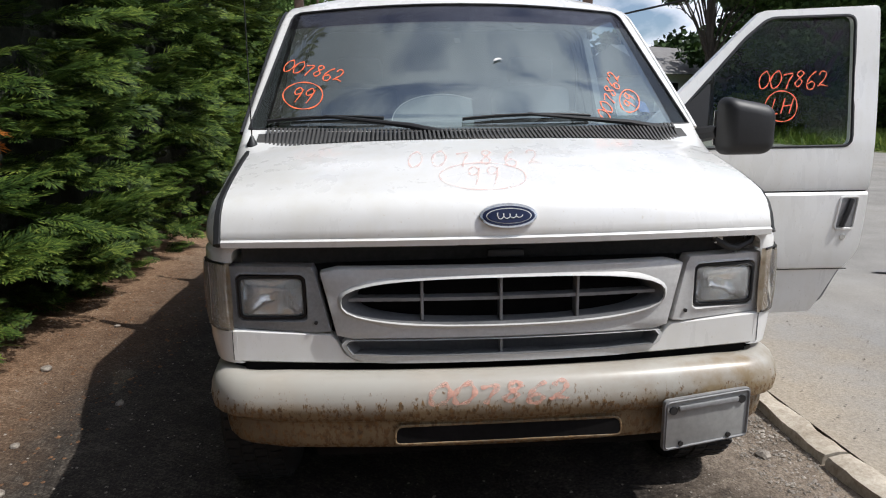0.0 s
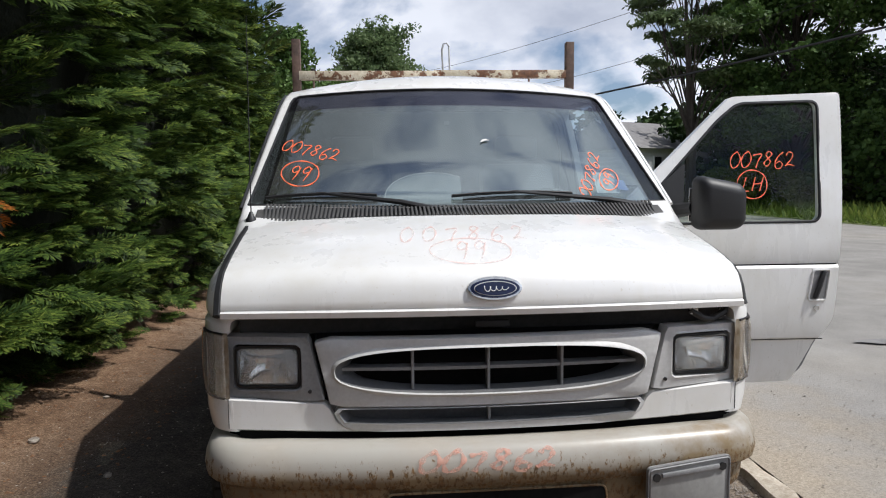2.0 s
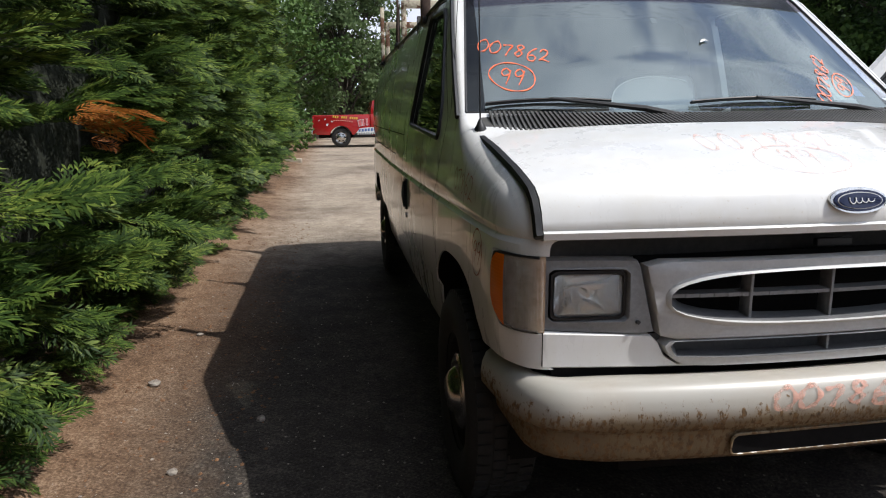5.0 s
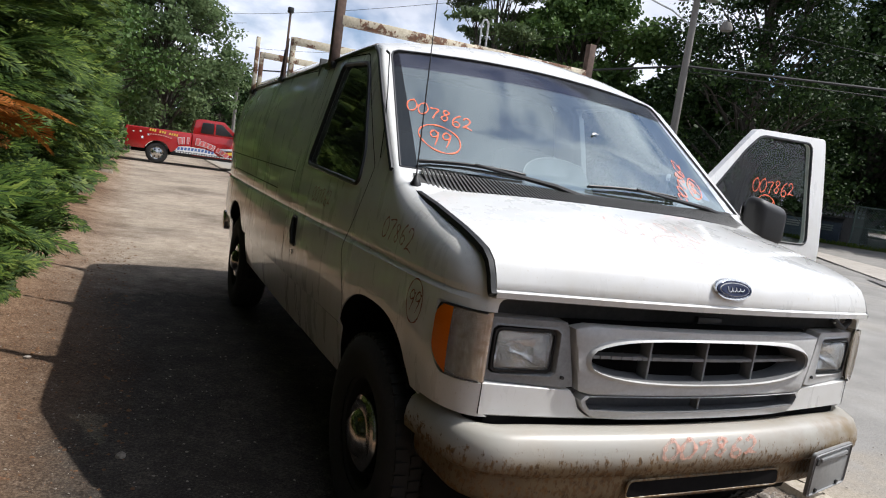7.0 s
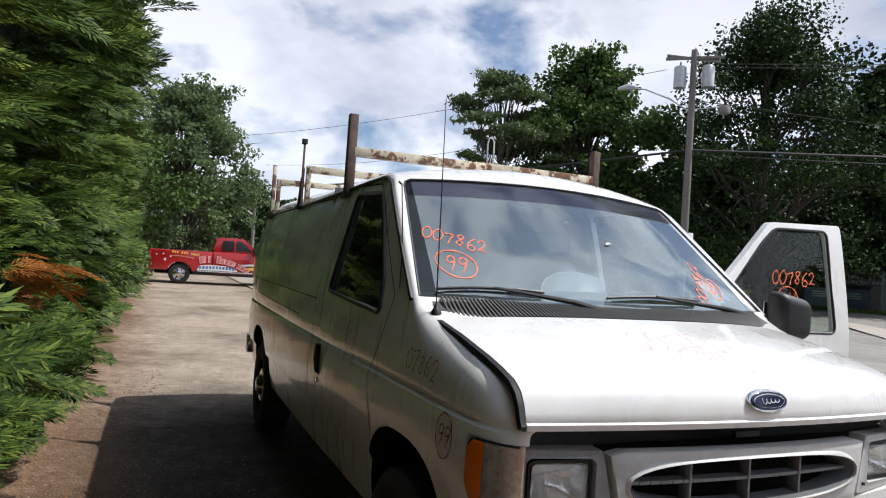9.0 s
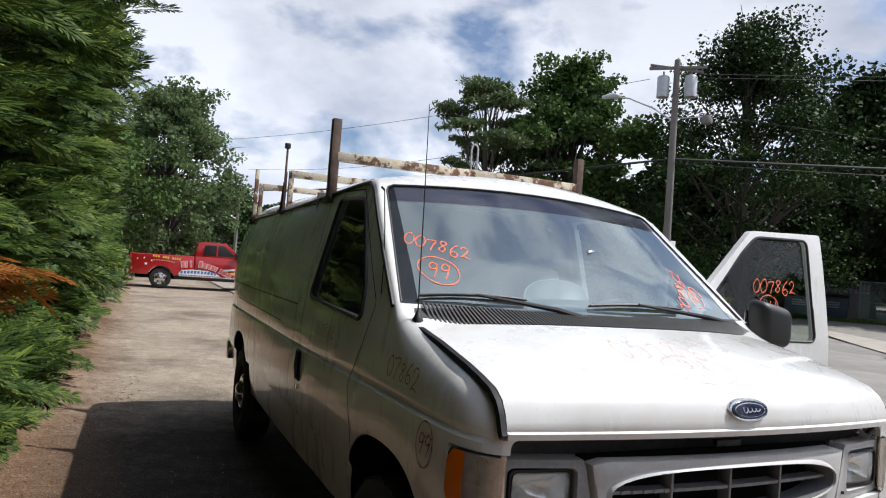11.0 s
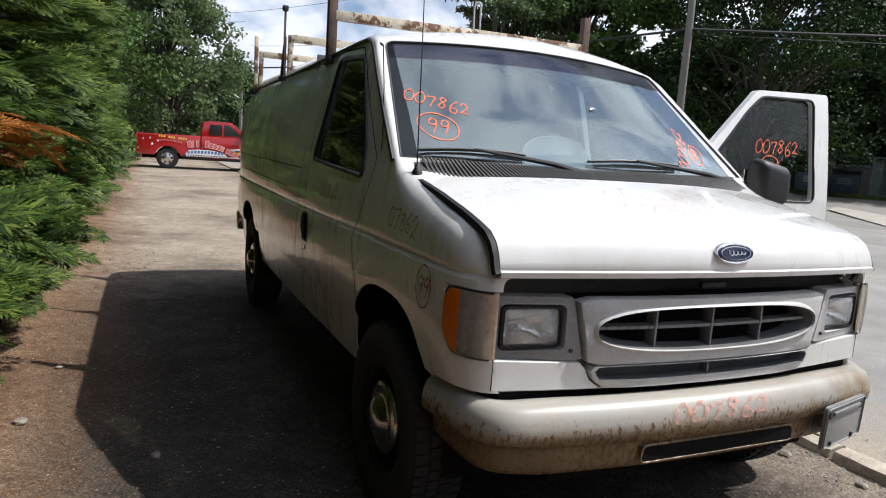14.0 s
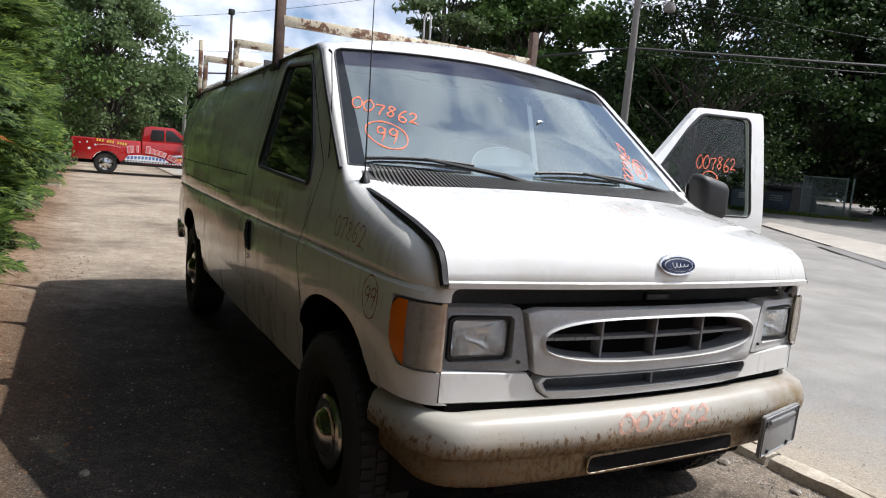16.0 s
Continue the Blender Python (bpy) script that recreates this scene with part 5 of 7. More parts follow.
for me_, nm in ((shell_m, "shell"), (arm_m, "mirror_arm"), (glass_m, "mirror_glass")):
    part(nm, me_, mirror)
HINGE = Vector((0.94, 1.10, 0))
door.matrix_basis = Matrix.Translation(HINGE) @ Matrix.Rotation(radians(-91), 4, "Z") @ Matrix.Translation(-HINGE)

# wheels
TYRE = [(-0.10, 0.215), (-0.112, 0.25), (-0.118, 0.30), (-0.112, 0.345), (-0.095, 0.365), (-0.05, 0.374), (0.0, 0.375), (0.05, 0.374), (0.095, 0.365), (0.112, 0.345), (0.118, 0.30), (0.112, 0.25), (0.10, 0.215)]
RIM = [(0.095, 0.218), (0.085, 0.205), (0.03, 0.195), (0.0, 0.16), (0.01, 0.11), (0.03, 0.09), (0.02, 0.0)]
CAP = [(0.02, 0.150), (0.075, 0.148), (0.092, 0.140), (0.098, 0.125), (0.094, 0.110), (0.100, 0.09), (0.120, 0.075), (0.135, 0.055), (0.140, 0.0)]
wheel = empty("wheel")
wheel.parent = van
tagged(wheel, "dark tyre on steel rim with chrome hub cap")
part("tyre", lathe_x("tyre", [(-x, r) for x, r in TYRE], M_TYRE), wheel)
# rim takes tyre black, the wheel arch's shadow put into its colour
part("rim", lathe_x("rim", [(-x, r) for x, r in RIM], M_TYRE), wheel, "steel rim coloured black for the arch's shade")
part("hub_cap", lathe_x("hub_cap", [(-x, r) for x, r in CAP], M_HUB), wheel, "worn chrome hub cap")
verts, faces = [], []
for k in range(56):
    a = 2 * math.pi * k / 56
    for x0, x1, off in ((-0.095, -0.05, 0.0), (-0.042, -0.003, 0.5), (0.003, 0.042, 0.0), (0.05, 0.095, 0.5)):
        aa = a + off * 2 * math.pi / 56
        b = len(verts)
        for r in (0.36, 0.381 if abs(x0) < 0.05 and abs(x1) < 0.06 else 0.376):
            for x, da in ((x0, -0.038), (x1, -0.038), (x1, 0.038), (x0, 0.038)):
                verts.append((x, r * math.cos(aa + da), r * math.sin(aa + da)))
        faces += [(b + 4, b + 5, b + 6, b + 7), (b, b + 1, b + 5, b + 4), (b + 1, b + 2, b + 6, b + 5), (b + 2, b + 3, b + 7, b + 6), (b + 3, b, b + 4, b + 7)]
tr = part("tread", mesh("tread", verts, faces, M_TYRE, 0), wheel)
tagged(tr, kind="stuff")
wheel.matrix_basis = pose(-0.855, AXLE_F, 0.37)
for x, y, rz in ((-0.855, AXLE_R, 0), (0.855, AXLE_F, 180), (0.855, AXLE_R, 180)):
    copy_thing(wheel, pose(x, y, 0.37, 0, 0, rz)).parent = van
# underside: axle beam, frame rails, rear bumper
part("axle", tube("axle", [(-0.78, AXLE_F, 0.36), (0, AXLE_F, 0.34), (0.78, AXLE_F, 0.36)], 0.045, M_DARK), van)
part("axle", tube("axle", [(-0.78, AXLE_R, 0.37), (0.78, AXLE_R, 0.37)], 0.05, M_DARK), van)
for s in (-1, 1):
    part("frame_rail", box("frame_rail", (s * 0.42 - 0.04, 0.12, 0.38), (s * 0.42 + 0.04, 5.1, 0.5), M_DARK), van)
part("splash_guard", box("splash_guard", (-0.60, 0.05, 0.36), (0.60, 0.35, 0.44), M_DARK, 0.02), van)
part("rear_bumper", box("rear_bumper", (-0.97, 5.17, 0.50), (0.97, 5.30, 0.68), M_CHROME, 0.02), van, "dull rear step bumper")

# antenna on the passenger fender
ant = empty("antenna")
ant.parent = van
tagged(ant, "thin black whip antenna")
az = 1.322
part("base", tube("base", [(-0.862, 0.690, az - 0.04), (-0.862, 0.690, az + 0.004), (-0.862, 0.692, az + 0.018), (-0.862, 0.693, az + 0.035)], [0.022, 0.021, 0.013, 0.006], M_BLACK, 12), ant)
part("whip", tube("whip", [(-0.862, 0.693, az + 0.02), (-0.862, 0.715, 1.75), (-0.862, 0.738, 2.135)], [0.0028, 0.0022, 0.0014], M_BLACK, 6), ant)

# roof rack: three hoops of square tube
rack = empty("roof_rack")
rack.parent = van
tagged(rack, "rusty white welded ladder rack")


def bar(a, b, w, mat, name):
    a, b = Vector(a), Vector(b)
    bm = bmesh.new()
    add_box(bm, (-w / 2, -w / 2, 0), (w / 2, w / 2, (b - a).length))
    me = bm_mesh(name, bm, mat, 30, 0.003)
    d = (b - a).normalized()
    up = Vector((0, 1, 0)) if abs(d.y) < 0.9 else Vector((0, 0, 1))
    xx = up.cross(d).normalized()
    me.transform(Matrix.Translation(a) @ Matrix((xx, d.cross(xx), d)).transposed().to_4x4())
    return me


for y, zb, zt, px in ((2.165, 1.955, 2.335, 0.845), (3.46, 1.985, 2.355, 0.872), (4.76, 2.0, 2.315, 0.888)):
    zf = roof_point(px, y) + 0.012
    for s in (-1, 1):
        x = s * px
        post = part("post", bar((x, y, zf - 0.01), (x, y, zt), 0.05 if y < 3 else (0.015 if y < 4 else 0.034), M_RACKDARK if y < 4 else M_RACK, "post"), rack, "rust-brown upright post")
        part("foot", bar((x + s * 0.004, y - 0.05, zf), (x + s * 0.004, y + 0.10, zf), 0.035, M_BLACK, "foot"), post)
        part("brace", bar((x, y + 0.10, zf), (x, y + 0.012, zf + 0.22), 0.018, M_RACKDARK, "brace"), post)
    if y > 3:
        for s in (-1, 1):
            part("stay", bar((s * (px - 0.045), y + 0.005, zf), (s * (px - 0.045), y, zb + 0.19), 0.036, M_RACK, "stay"), rack)
            gus = mesh("gusset", [(s * (px - 0.010), y + 0.01, zf - 0.005), (s * (px - 0.010), y + 0.10, zf - 0.005), (s * (px - 0.010), y + 0.008, zf + 0.30), (s * (px - 0.016), y + 0.01, zf - 0.005), (s * (px - 0.016), y + 0.10, zf - 0.005), (s * (px - 0.016), y + 0.008, zf + 0.30)], [(0, 1, 2), (5, 4, 3), (0, 3, 4, 1), (1, 4, 5, 2), (2, 5, 3, 0)], M_RACKDARK, 0)
            part("gusset", gus, rack)
    part("crossbar", bar((-0.83, y, zb + 0.165), (0.03, y, zb + 0.172), 0.052, M_RACK, "crossbar"), rack, "rust-stained white crossbar")
    part("crossbar", bar((-0.01, y, zb + 0.178), (0.83, y, zb + 0.185), 0.048, M_RACK, "crossbar"), rack, "rust-stained white crossbar")
part("hook", tube("hook", [(0.05, 2.20, 2.15), (0.045, 2.20, 2.29), (0.055, 2.20, 2.325), (0.075, 2.20, 2.33), (0.09, 2.20, 2.31), (0.092, 2.20, 2.15)], 0.006, M_GALV, 6), rack, "bent wire loop")
part("end_cap", box("end_cap", (-0.893, 3.44, 2.337), (-0.853, 3.48, 2.377), M_BLACK, 0.006), rack)

# cab
part("dashboard", box("dashboard", (-0.80, 0.86, 1.10), (0.80, 1.22, 1.375), M_DASH, 0.05), van, "dusty grey dashboard")
part("cab_floor", box("cab_floor", (-0.90, 0.9, 0.50), (0.90, 5.1, 0.53), M_TRIM, 0.004), van)
part("engine_cover", box("engine_cover", (-0.30, 1.1, 0.53), (0.30, 1.9, 1.0), M_TRIM, 0.08), van, "grey engine cover between seats")
part("partition", box("partition", (-0.86, 2.42, 0.53), (0.86, 2.44, 1.93), M_TRIM, 0.004), van, "dark partition behind the seats")
for x in (-0.52, 0.52):
    st = empty("seat")
    st.parent = van
    tagged(st, "grey cloth bucket seat")
    part("cushion", box("cushion", (x - 0.25, 1.55, 0.78), (x + 0.25, 2.05, 0.96), M_TRIM, 0.06), st)
    part("backrest", box("backrest", (x - 0.24, -0.08, 0), (x + 0.24, 0.08, 0.70), M_TRIM, 0.06, Matrix.Translation((0, 2.06, 0.90)) @ Matrix.Rotation(radians(-14), 4, "X")), st)
    part("headrest", box("headrest", (x - 0.14, 2.20, 1.60), (x + 0.14, 2.29, 1.76), M_TRIM, 0.04), st)
wheel_pts = [(0.50 + 0.19 * math.cos(a), 1.35 - 0.19 * math.sin(a) * 0.55, 1.27 + 0.19 * math.sin(a) * 0.80) for a in (2 * math.pi * i / 32 for i in range(33))]
part("steering_wheel", tube("steering_wheel", wheel_pts, 0.015, M_BLACK), van, "black steering wheel")
# a half-round sheet of clear plastic lying against the screen
sheet = [(0.205 * math.cos(a) - 0.125, 1.385 + 0.125 * math.sin(a) ** 0.8) for a in (radians(52) + radians(128) * i / 20 for i in range(21))] + [(-0.33, 1.378), (0.001, 1.378)]
rim = [(x, screen_y(x, z) + 0.055, z) for x, z in sheet[:21]]
part("sheet_edge", tube("sheet_edge", rim, 0.0018, M_PAPER, 5), van, "bright edge of the plastic sheet")
part("plastic_sheet", plate_y("plastic_sheet", sheet, lambda x, z: screen_y(x, z) + 0.06, 0.003, M_SHEET), van, "half-round clear plastic sheet behind the glass")
part("paper", plate_y("paper", [(0.60, 1.415), (0.71, 1.415), (0.70, 1.50), (0.60, 1.51)], lambda x, z: screen_y(x, z) + 0.03, 0.002, M_PAPER), van, "white paper slip behind the glass")
part("sticker", plate_y("sticker", [(0.70, 1.43), (0.745, 1.425), (0.735, 1.47), (0.695, 1.475)], lambda x, z: screen_y(x, z) + 0.014, 0.002, M_DECALBLUE), van)


part("chip_mark", plate_y("chip_mark", [(0.108, 1.648), (0.118, 1.660), (0.136, 1.664), (0.150, 1.655), (0.136, 1.657), (0.122, 1.652)], lambda x, z: screen_y(x, z) - 0.002, 0.002, M_PAPER), windscreen, "white chip in the glass")
part("mirror_mount", plate_y("mirror_mount", [(-0.045, 1.735), (-0.02, 1.735), (-0.02, 1.757), (-0.045, 1.757)], lambda x, z: screen_y(x, z) + 0.014, 0.008, M_BLACK), windscreen, "dark mirror mounting pad")


# written marks
GLYPHS = {
    "0": [[(0.55, 1), (0.22, 0.8), (0.1, 0.4), (0.35, 0), (0.75, 0.15), (0.9, 0.6), (0.6, 1.0), (0.42, 0.95)]],
    "7": [[(0.05, 0.88), (0.5, 0.97), (0.92, 0.95), (0.62, 0.5), (0.42, -0.05)]],
    "8": [[(0.8, 0.85), (0.5, 1), (0.25, 0.8), (0.5, 0.55), (0.75, 0.3), (0.5, 0.02), (0.2, 0.2), (0.45, 0.5), (0.75, 0.75), (0.8, 0.87)]],
    "6": [[(0.78, 1.02), (0.4, 0.75), (0.2, 0.35), (0.35, 0.03), (0.7, 0.05), (0.8, 0.3), (0.55, 0.45), (0.25, 0.3)]],
    "2": [[(0.15, 0.75), (0.35, 1), (0.75, 0.9), (0.7, 0.55), (0.3, 0.15), (0.15, 0.03), (0.5, 0.1), (1.0, 0.0)]],
    "9": [[(0.8, 0.8), (0.5, 1), (0.2, 0.75), (0.35, 0.5), (0.7, 0.6), (0.82, 0.9), (0.75, 0.5), (0.58, -0.05)]],
    "L": [[(0.3, 1), (0.2, 0.5), (0.12, 0.05), (0.75, 0.02)]],
    "H": [[(0.2, 1), (0.1, 0)], [(0.1, 0.48), (0.85, 0.55)], [(0.95, 1), (0.82, 0)]],
}


def spline(pts, k=6):
    """A smooth curve through pen points."""
    if len(pts) < 3:
        return pts
    p = [pts[0]] + list(pts) + [pts[-1]]
    out = []
    for a, b, c, d in zip(p, p[1:], p[2:], p[3:]):
        for i in range(k):
            t = i / k
            out.append(tuple(0.5 * (2 * b[j] + (c[j] - a[j]) * t + (2 * a[j] - 5 * b[j] + 4 * c[j] - d[j]) * t * t + (3 * b[j] - a[j] - 3 * c[j] + d[j]) * t ** 3) for j in (0, 1)))
    return out + [pts[-1]]


def pen_line(bm, pts, place, r):
    """A flat painted line of half width r through (u, v) points."""
    row = []
    for i, (u, v) in enumerate(pts):
        a, b = pts[max(i - 1, 0)], pts[min(i + 1, len(pts) - 1)]
        d = Vector((b[0] - a[0], b[1] - a[1]))
        d = d.normalized() if d.length > 1e-9 else Vector((1, 0))
        w = r * (0.8 + 0.3 * math.sin(i * 0.9))
        row.append((bm.verts.new(place(u - d.y * w, v + d.x * w)), bm.verts.new(place(u + d.y * w, v - d.x * w))))
    for (a, b), (c, d) in zip(row, row[1:]):
        bm.faces.new((a, b, d, c))


def hand_mesh(text, size, mat, place, r=0.0028, step=0.62):
    """Handwriting in paint pen: pen strokes laid by place(u, v), from the middle."""
    bm = bmesh.new()
    n = len(text)
    for i, ch in enumerate(text):
        tilt = 0.16 + 0.05 * math.sin(i * 2.3)
        grow = 1 + 0.10 * math.sin(i * 1.9 + 0.6)
        drop = 0.06 * math.sin(i * 2.7)
        for stroke in GLYPHS[ch]:
            pts = []
            for gx, gy in spline(stroke):
                u = ((i - (n - 1) / 2) * step + (gx - 0.5) * 0.62 * grow + (gy - 0.5) * tilt) * size
                pts.append((u, ((gy - 0.5) * grow + drop) * size * 0.8))
            pen_line(bm, pts, place, r)
    return bm_mesh("writing", bm, mat, 40)


def circle_mesh(a, b, mat, place, r=0.0026):
    bm = bmesh.new()
    pen_line(bm, [(a * (1 + 0.03 * math.sin(3 * t)) * math.cos(t + 0.4), b * math.sin(t + 0.4)) for t in (2 * math.pi * 1.03 * i / 48 for i in range(49))], place, r)
    return bm_mesh("ring_mark", bm, mat, 40)


def on_screen(x0, z0, turn=0.0, k=1.0):
    def f(u, v):
        c, s_ = math.cos(radians(turn)), math.sin(radians(turn))
        x, z = x0 + u * c - v * s_, z0 + (u * s_ + v * c) * k
        return Vector((x, screen_y(max(-0.80, min(0.80, x)), z) + 0.0065, z))
    return f


def on_hood(x0, t0, k=2.3):
    def f(u, v):
        p = hood_point((x0 + u) / 0.85, min(max(t0 + v * k, 0.1), 0.98))
        return p + Vector((0, -0.001, 0.002))
    return f


def on_side(side, y0, z0, turn=0.0, proud=0.0025):
    def f(u, v):
        c, s_ = math.cos(radians(turn)), math.sin(radians(turn))
        y, z = y0 - side * -1 * 0 + (u * c - v * s_) * (1 if side > 0 else -1), z0 + u * s_ + v * c
        return Vector((side * (half_width(y, z) + proud), y, z))
    return f


RED = "red handwritten stock number"
part("writing", hand_mesh("007862", 0.072, M_INK, on_screen(-0.655, 1.617, -14, 0.9), 0.0025), windscreen, RED)
part("writing", hand_mesh("99", 0.078, M_INK, on_screen(-0.69, 1.513, -8, 0.9), 0.0025, 0.62), windscreen, RED)
part("ring_mark", circle_mesh(0.083, 0.061, M_INK, on_screen(-0.69, 1.512, -6, 0.9), 0.0025), windscreen)
part("writing", hand_mesh("007862", 0.065, M_INK, on_screen(0.585, 1.50, 62, 0.9), 0.0026), windscreen, RED)
part("writing", hand_mesh("99", 0.055, M_INK, on_screen(0.665, 1.475, 70, 0.9), 0.0026), windscreen, RED)
part("ring_mark", circle_mesh(0.055, 0.042, M_INK, on_screen(0.665, 1.475, 60, 0.9), 0.0026), windscreen)
part("writing", hand_mesh("007862", 0.085, M_INKFADED, on_hood(-0.06, 0.745), 0.0036, 0.92), hood, "faded red handwritten stock number")
part("writing", hand_mesh("99", 0.085, M_INKFADED, on_hood(-0.05, 0.575), 0.0034, 0.7), hood, "faded red handwritten stock number")
part("ring_mark", circle_mesh(0.135, 0.056, M_INKFADED, on_hood(-0.05, 0.565), 0.0030), hood)
DULL = "dull red handwritten stock number"
part("writing", hand_mesh("07862", 0.092, M_INKDARK, on_side(-1, 0.60, 1.150, -2), 0.0028), body, DULL)
part("writing", hand_mesh("99", 0.080, M_INKDARK, on_side(-1, 0.36, 0.962, 0), 0.0028, 0.55), body, DULL)
part("ring_mark", circle_mesh(0.056, 0.072, M_INKDARK, on_side(-1, 0.36, 0.962, 0), 0.0028), body)
part("writing", hand_mesh("007862", 0.085, M_INKDARK, on_side(-1, 1.60, 1.18, 0), 0.0028), body, DULL)
part("writing", hand_mesh("007862", 0.092, M_INK, on_side(1, 1.70, 1.565, 0, -0.016), 0.003, 0.6), dpane, RED)
part("writing", hand_mesh("LH", 0.082, M_INK, on_side(1, 1.64, 1.445, 0, -0.016), 0.003), dpane, "red handwritten side mark")
part("ring_mark", circle_mesh(0.075, 0.070, M_INK, on_side(1, 1.64, 1.445, 0, -0.016), 0.003), dpane)


def on_bumper(x0, z0):
    def f(u, v):
        s_ = (x0 + u * 1.6) / 0.74 * 0.80
        z = z0 + v
        d = lerp_table([(0.566, -0.114), (0.595, -0.118), (0.630, -0.112), (0.660, -0.096), (0.676, -0.068)], z) - 0.004
        return bumper_point(s_, d, z)
    return f


part("writing", hand_mesh("007862", 0.066, M_INKSMEAR, on_bumper(-0.03, 0.630), 0.0055, 0.66), bumper, "smeared red handwritten stock number")


# ---------------------------------------------------------------- ground
def height(x, y):
    """The plot is flat; the far side of the street climbs a little."""
    d = max(0.0, x - 24.0)
    return 0.032 * d if d < 40 else 1.28


def grid_mesh(name, xs, ys, z, mat, smooth=60):
    v = [(x, y, z(x, y)) for y in ys for x in xs]
    k = len(xs)
    f = [(j * k + i, j * k + i + 1, (j + 1) * k + i + 1, (j + 1) * k + i) for j in range(len(ys) - 1) for i in range(k - 1)]
    return mesh(name, v, f, mat, smooth)


def uneven(x, y):
    h = height(x, y)
    if -3.2 < x < 1.6 and -6 < y < 24:
        h += 0.016 * noise.noise((x * 1.1, y * 1.1, 3.0)) + 0.006 * noise.noise((x * 5, y * 5, 9.0)) - 0.004
        if x > -0.5 and y > 5.6:
            h += 0.05 * min((x + 0.5) / 1.7, 1.0) * min((y - 5.6) / 2.5, 1.0)
        if x < -2.1:
            h += 0.10 * min((-2.1 - x) / 0.8, 1.0)
    return h


def axis(stops):
    out = []
    for a, b, s in stops:
        k = max(1, round((b - a) / s))
        out += [a + (b - a) * i / k for i in range(k)]
    return out + [stops[-1][1]]


xs = axis([(-2200, -200, 500), (-200, -30, 34), (-30, -4, 4), (-4, 2, 0.12), (2, 24, 2), (24, 64, 4), (64, 200, 34), (200, 2200, 500)])
ys = axis([(-2200, -200, 500), (-200, -20, 30), (-20, -4, 2), (-4, 10, 0.14), (10, 26, 0.8), (26, 60, 6), (60, 200, 35), (200, 2200, 500)])
ground = new("ground", grid_mesh("ground", xs, ys, uneven, M_GROUND))
tagged(ground, "worn asphalt and brown dirt yard with grit", "ground", kind="structure")

rng = np.random.default_rng(7)


def sheet(name, poly, z, mat, label, cat, step=None):
    bm = bmesh.new()
    bm.faces.new([bm.verts.new((x, y, height(x, y) + z)) for x, y in poly])
    bmesh.ops.triangulate(bm, faces=bm.faces[:])
    ob = new(name, bm_mesh(name, bm, mat, 0))
    if ob.data.polygons[0].normal.z < 0:
        ob.data.flip_normals()
    return tagged(ob, label, cat, kind="structure")


road = new("road", grid_mesh("road", axis([(1.52, 15.2, 0.9)]), axis([(-80, -6, 9), (-6, 24, 1.0), (24, 140, 12)]), lambda x, y: 0.048 + 0.012 * noise.noise((x * 0.5, y * 0.5, 1)) + 0.004 * (x - 1.5) / 13, M_ROAD))
tagged(road, "pale worn asphalt street with dust", "road", kind="structure")
lot = new("far_lot", grid_mesh("far_lot", axis([(15.2, 24, 2), (24, 48, 3)]), axis([(-60, 14, 4)]), lambda x, y: height(x, y) + 0.03, M_ROAD))
tagged(lot, "pale asphalt lot across the street", "pavement", kind="structure")
lot2 = new("far_lot_back", grid_mesh("far_lot_back", axis([(15.2, 24, 2.2), (24, 60, 3)]), axis([(14, 46, 4)]), lambda x, y: height(x, y) + 0.020, M_ROAD))
tagged(lot2, "pale asphalt lot across the street", "pavement", kind="structure")
walk_me = [(9.0, 0.4), (15.3, 7.4), (21.0, 13.6), (24.7, 17.6), (26.6, 18.6), (24.4, 14.2), (22.2, 10.6), (18.0, 5.0), (14.4, 0.4)]
sheet("pavement", walk_me, 0.064, M_WALK, "pale concrete apron across the street", "pavement")
sheet("patched_asphalt", [(13.2, 5.4), (15.0, 7.2), (17.6, 10.0), (17.2, 10.3), (14.6, 7.6), (12.8, 5.7)], 0.068, M_PATCH, "dark patched strip of asphalt", "pavement")
verge_me = grid_mesh("verge", axis([(14.4, 25, 1.2), (25, 40, 5)]), axis([(14.5, 50, 2.0), (50, 140, 15)]), lambda x, y: height(x, y) + 0.055 + 0.10 * min(1, max(0, x - 14.4) / 4), M_TURF)
bm = bmesh.new()
bm.from_mesh(verge_me)
bmesh.ops.delete(bm, geom=[f_ for f_ in bm.faces if f_.calc_center_median().y + 1.6 < 0.90 * (f_.calc_center_median().x + 1.8)], context="FACES")
bm.to_mesh(verge_me)
bm.free()
verge = new("verge", verge_me)
tagged(verge, "weedy grass verge beside the street", "verge", kind="structure")
oil = [(4.0 + 0.28 * math.cos(a) * (1 + 0.2 * math.sin(3 * a)), 3.25 + 0.09 * math.sin(a)) for a in (2 * math.pi * i / 20 for i in range(20))]
sheet("oil_stain", oil, 0.071, M_SHINGLE, "dark oil stain on the street", "stain")

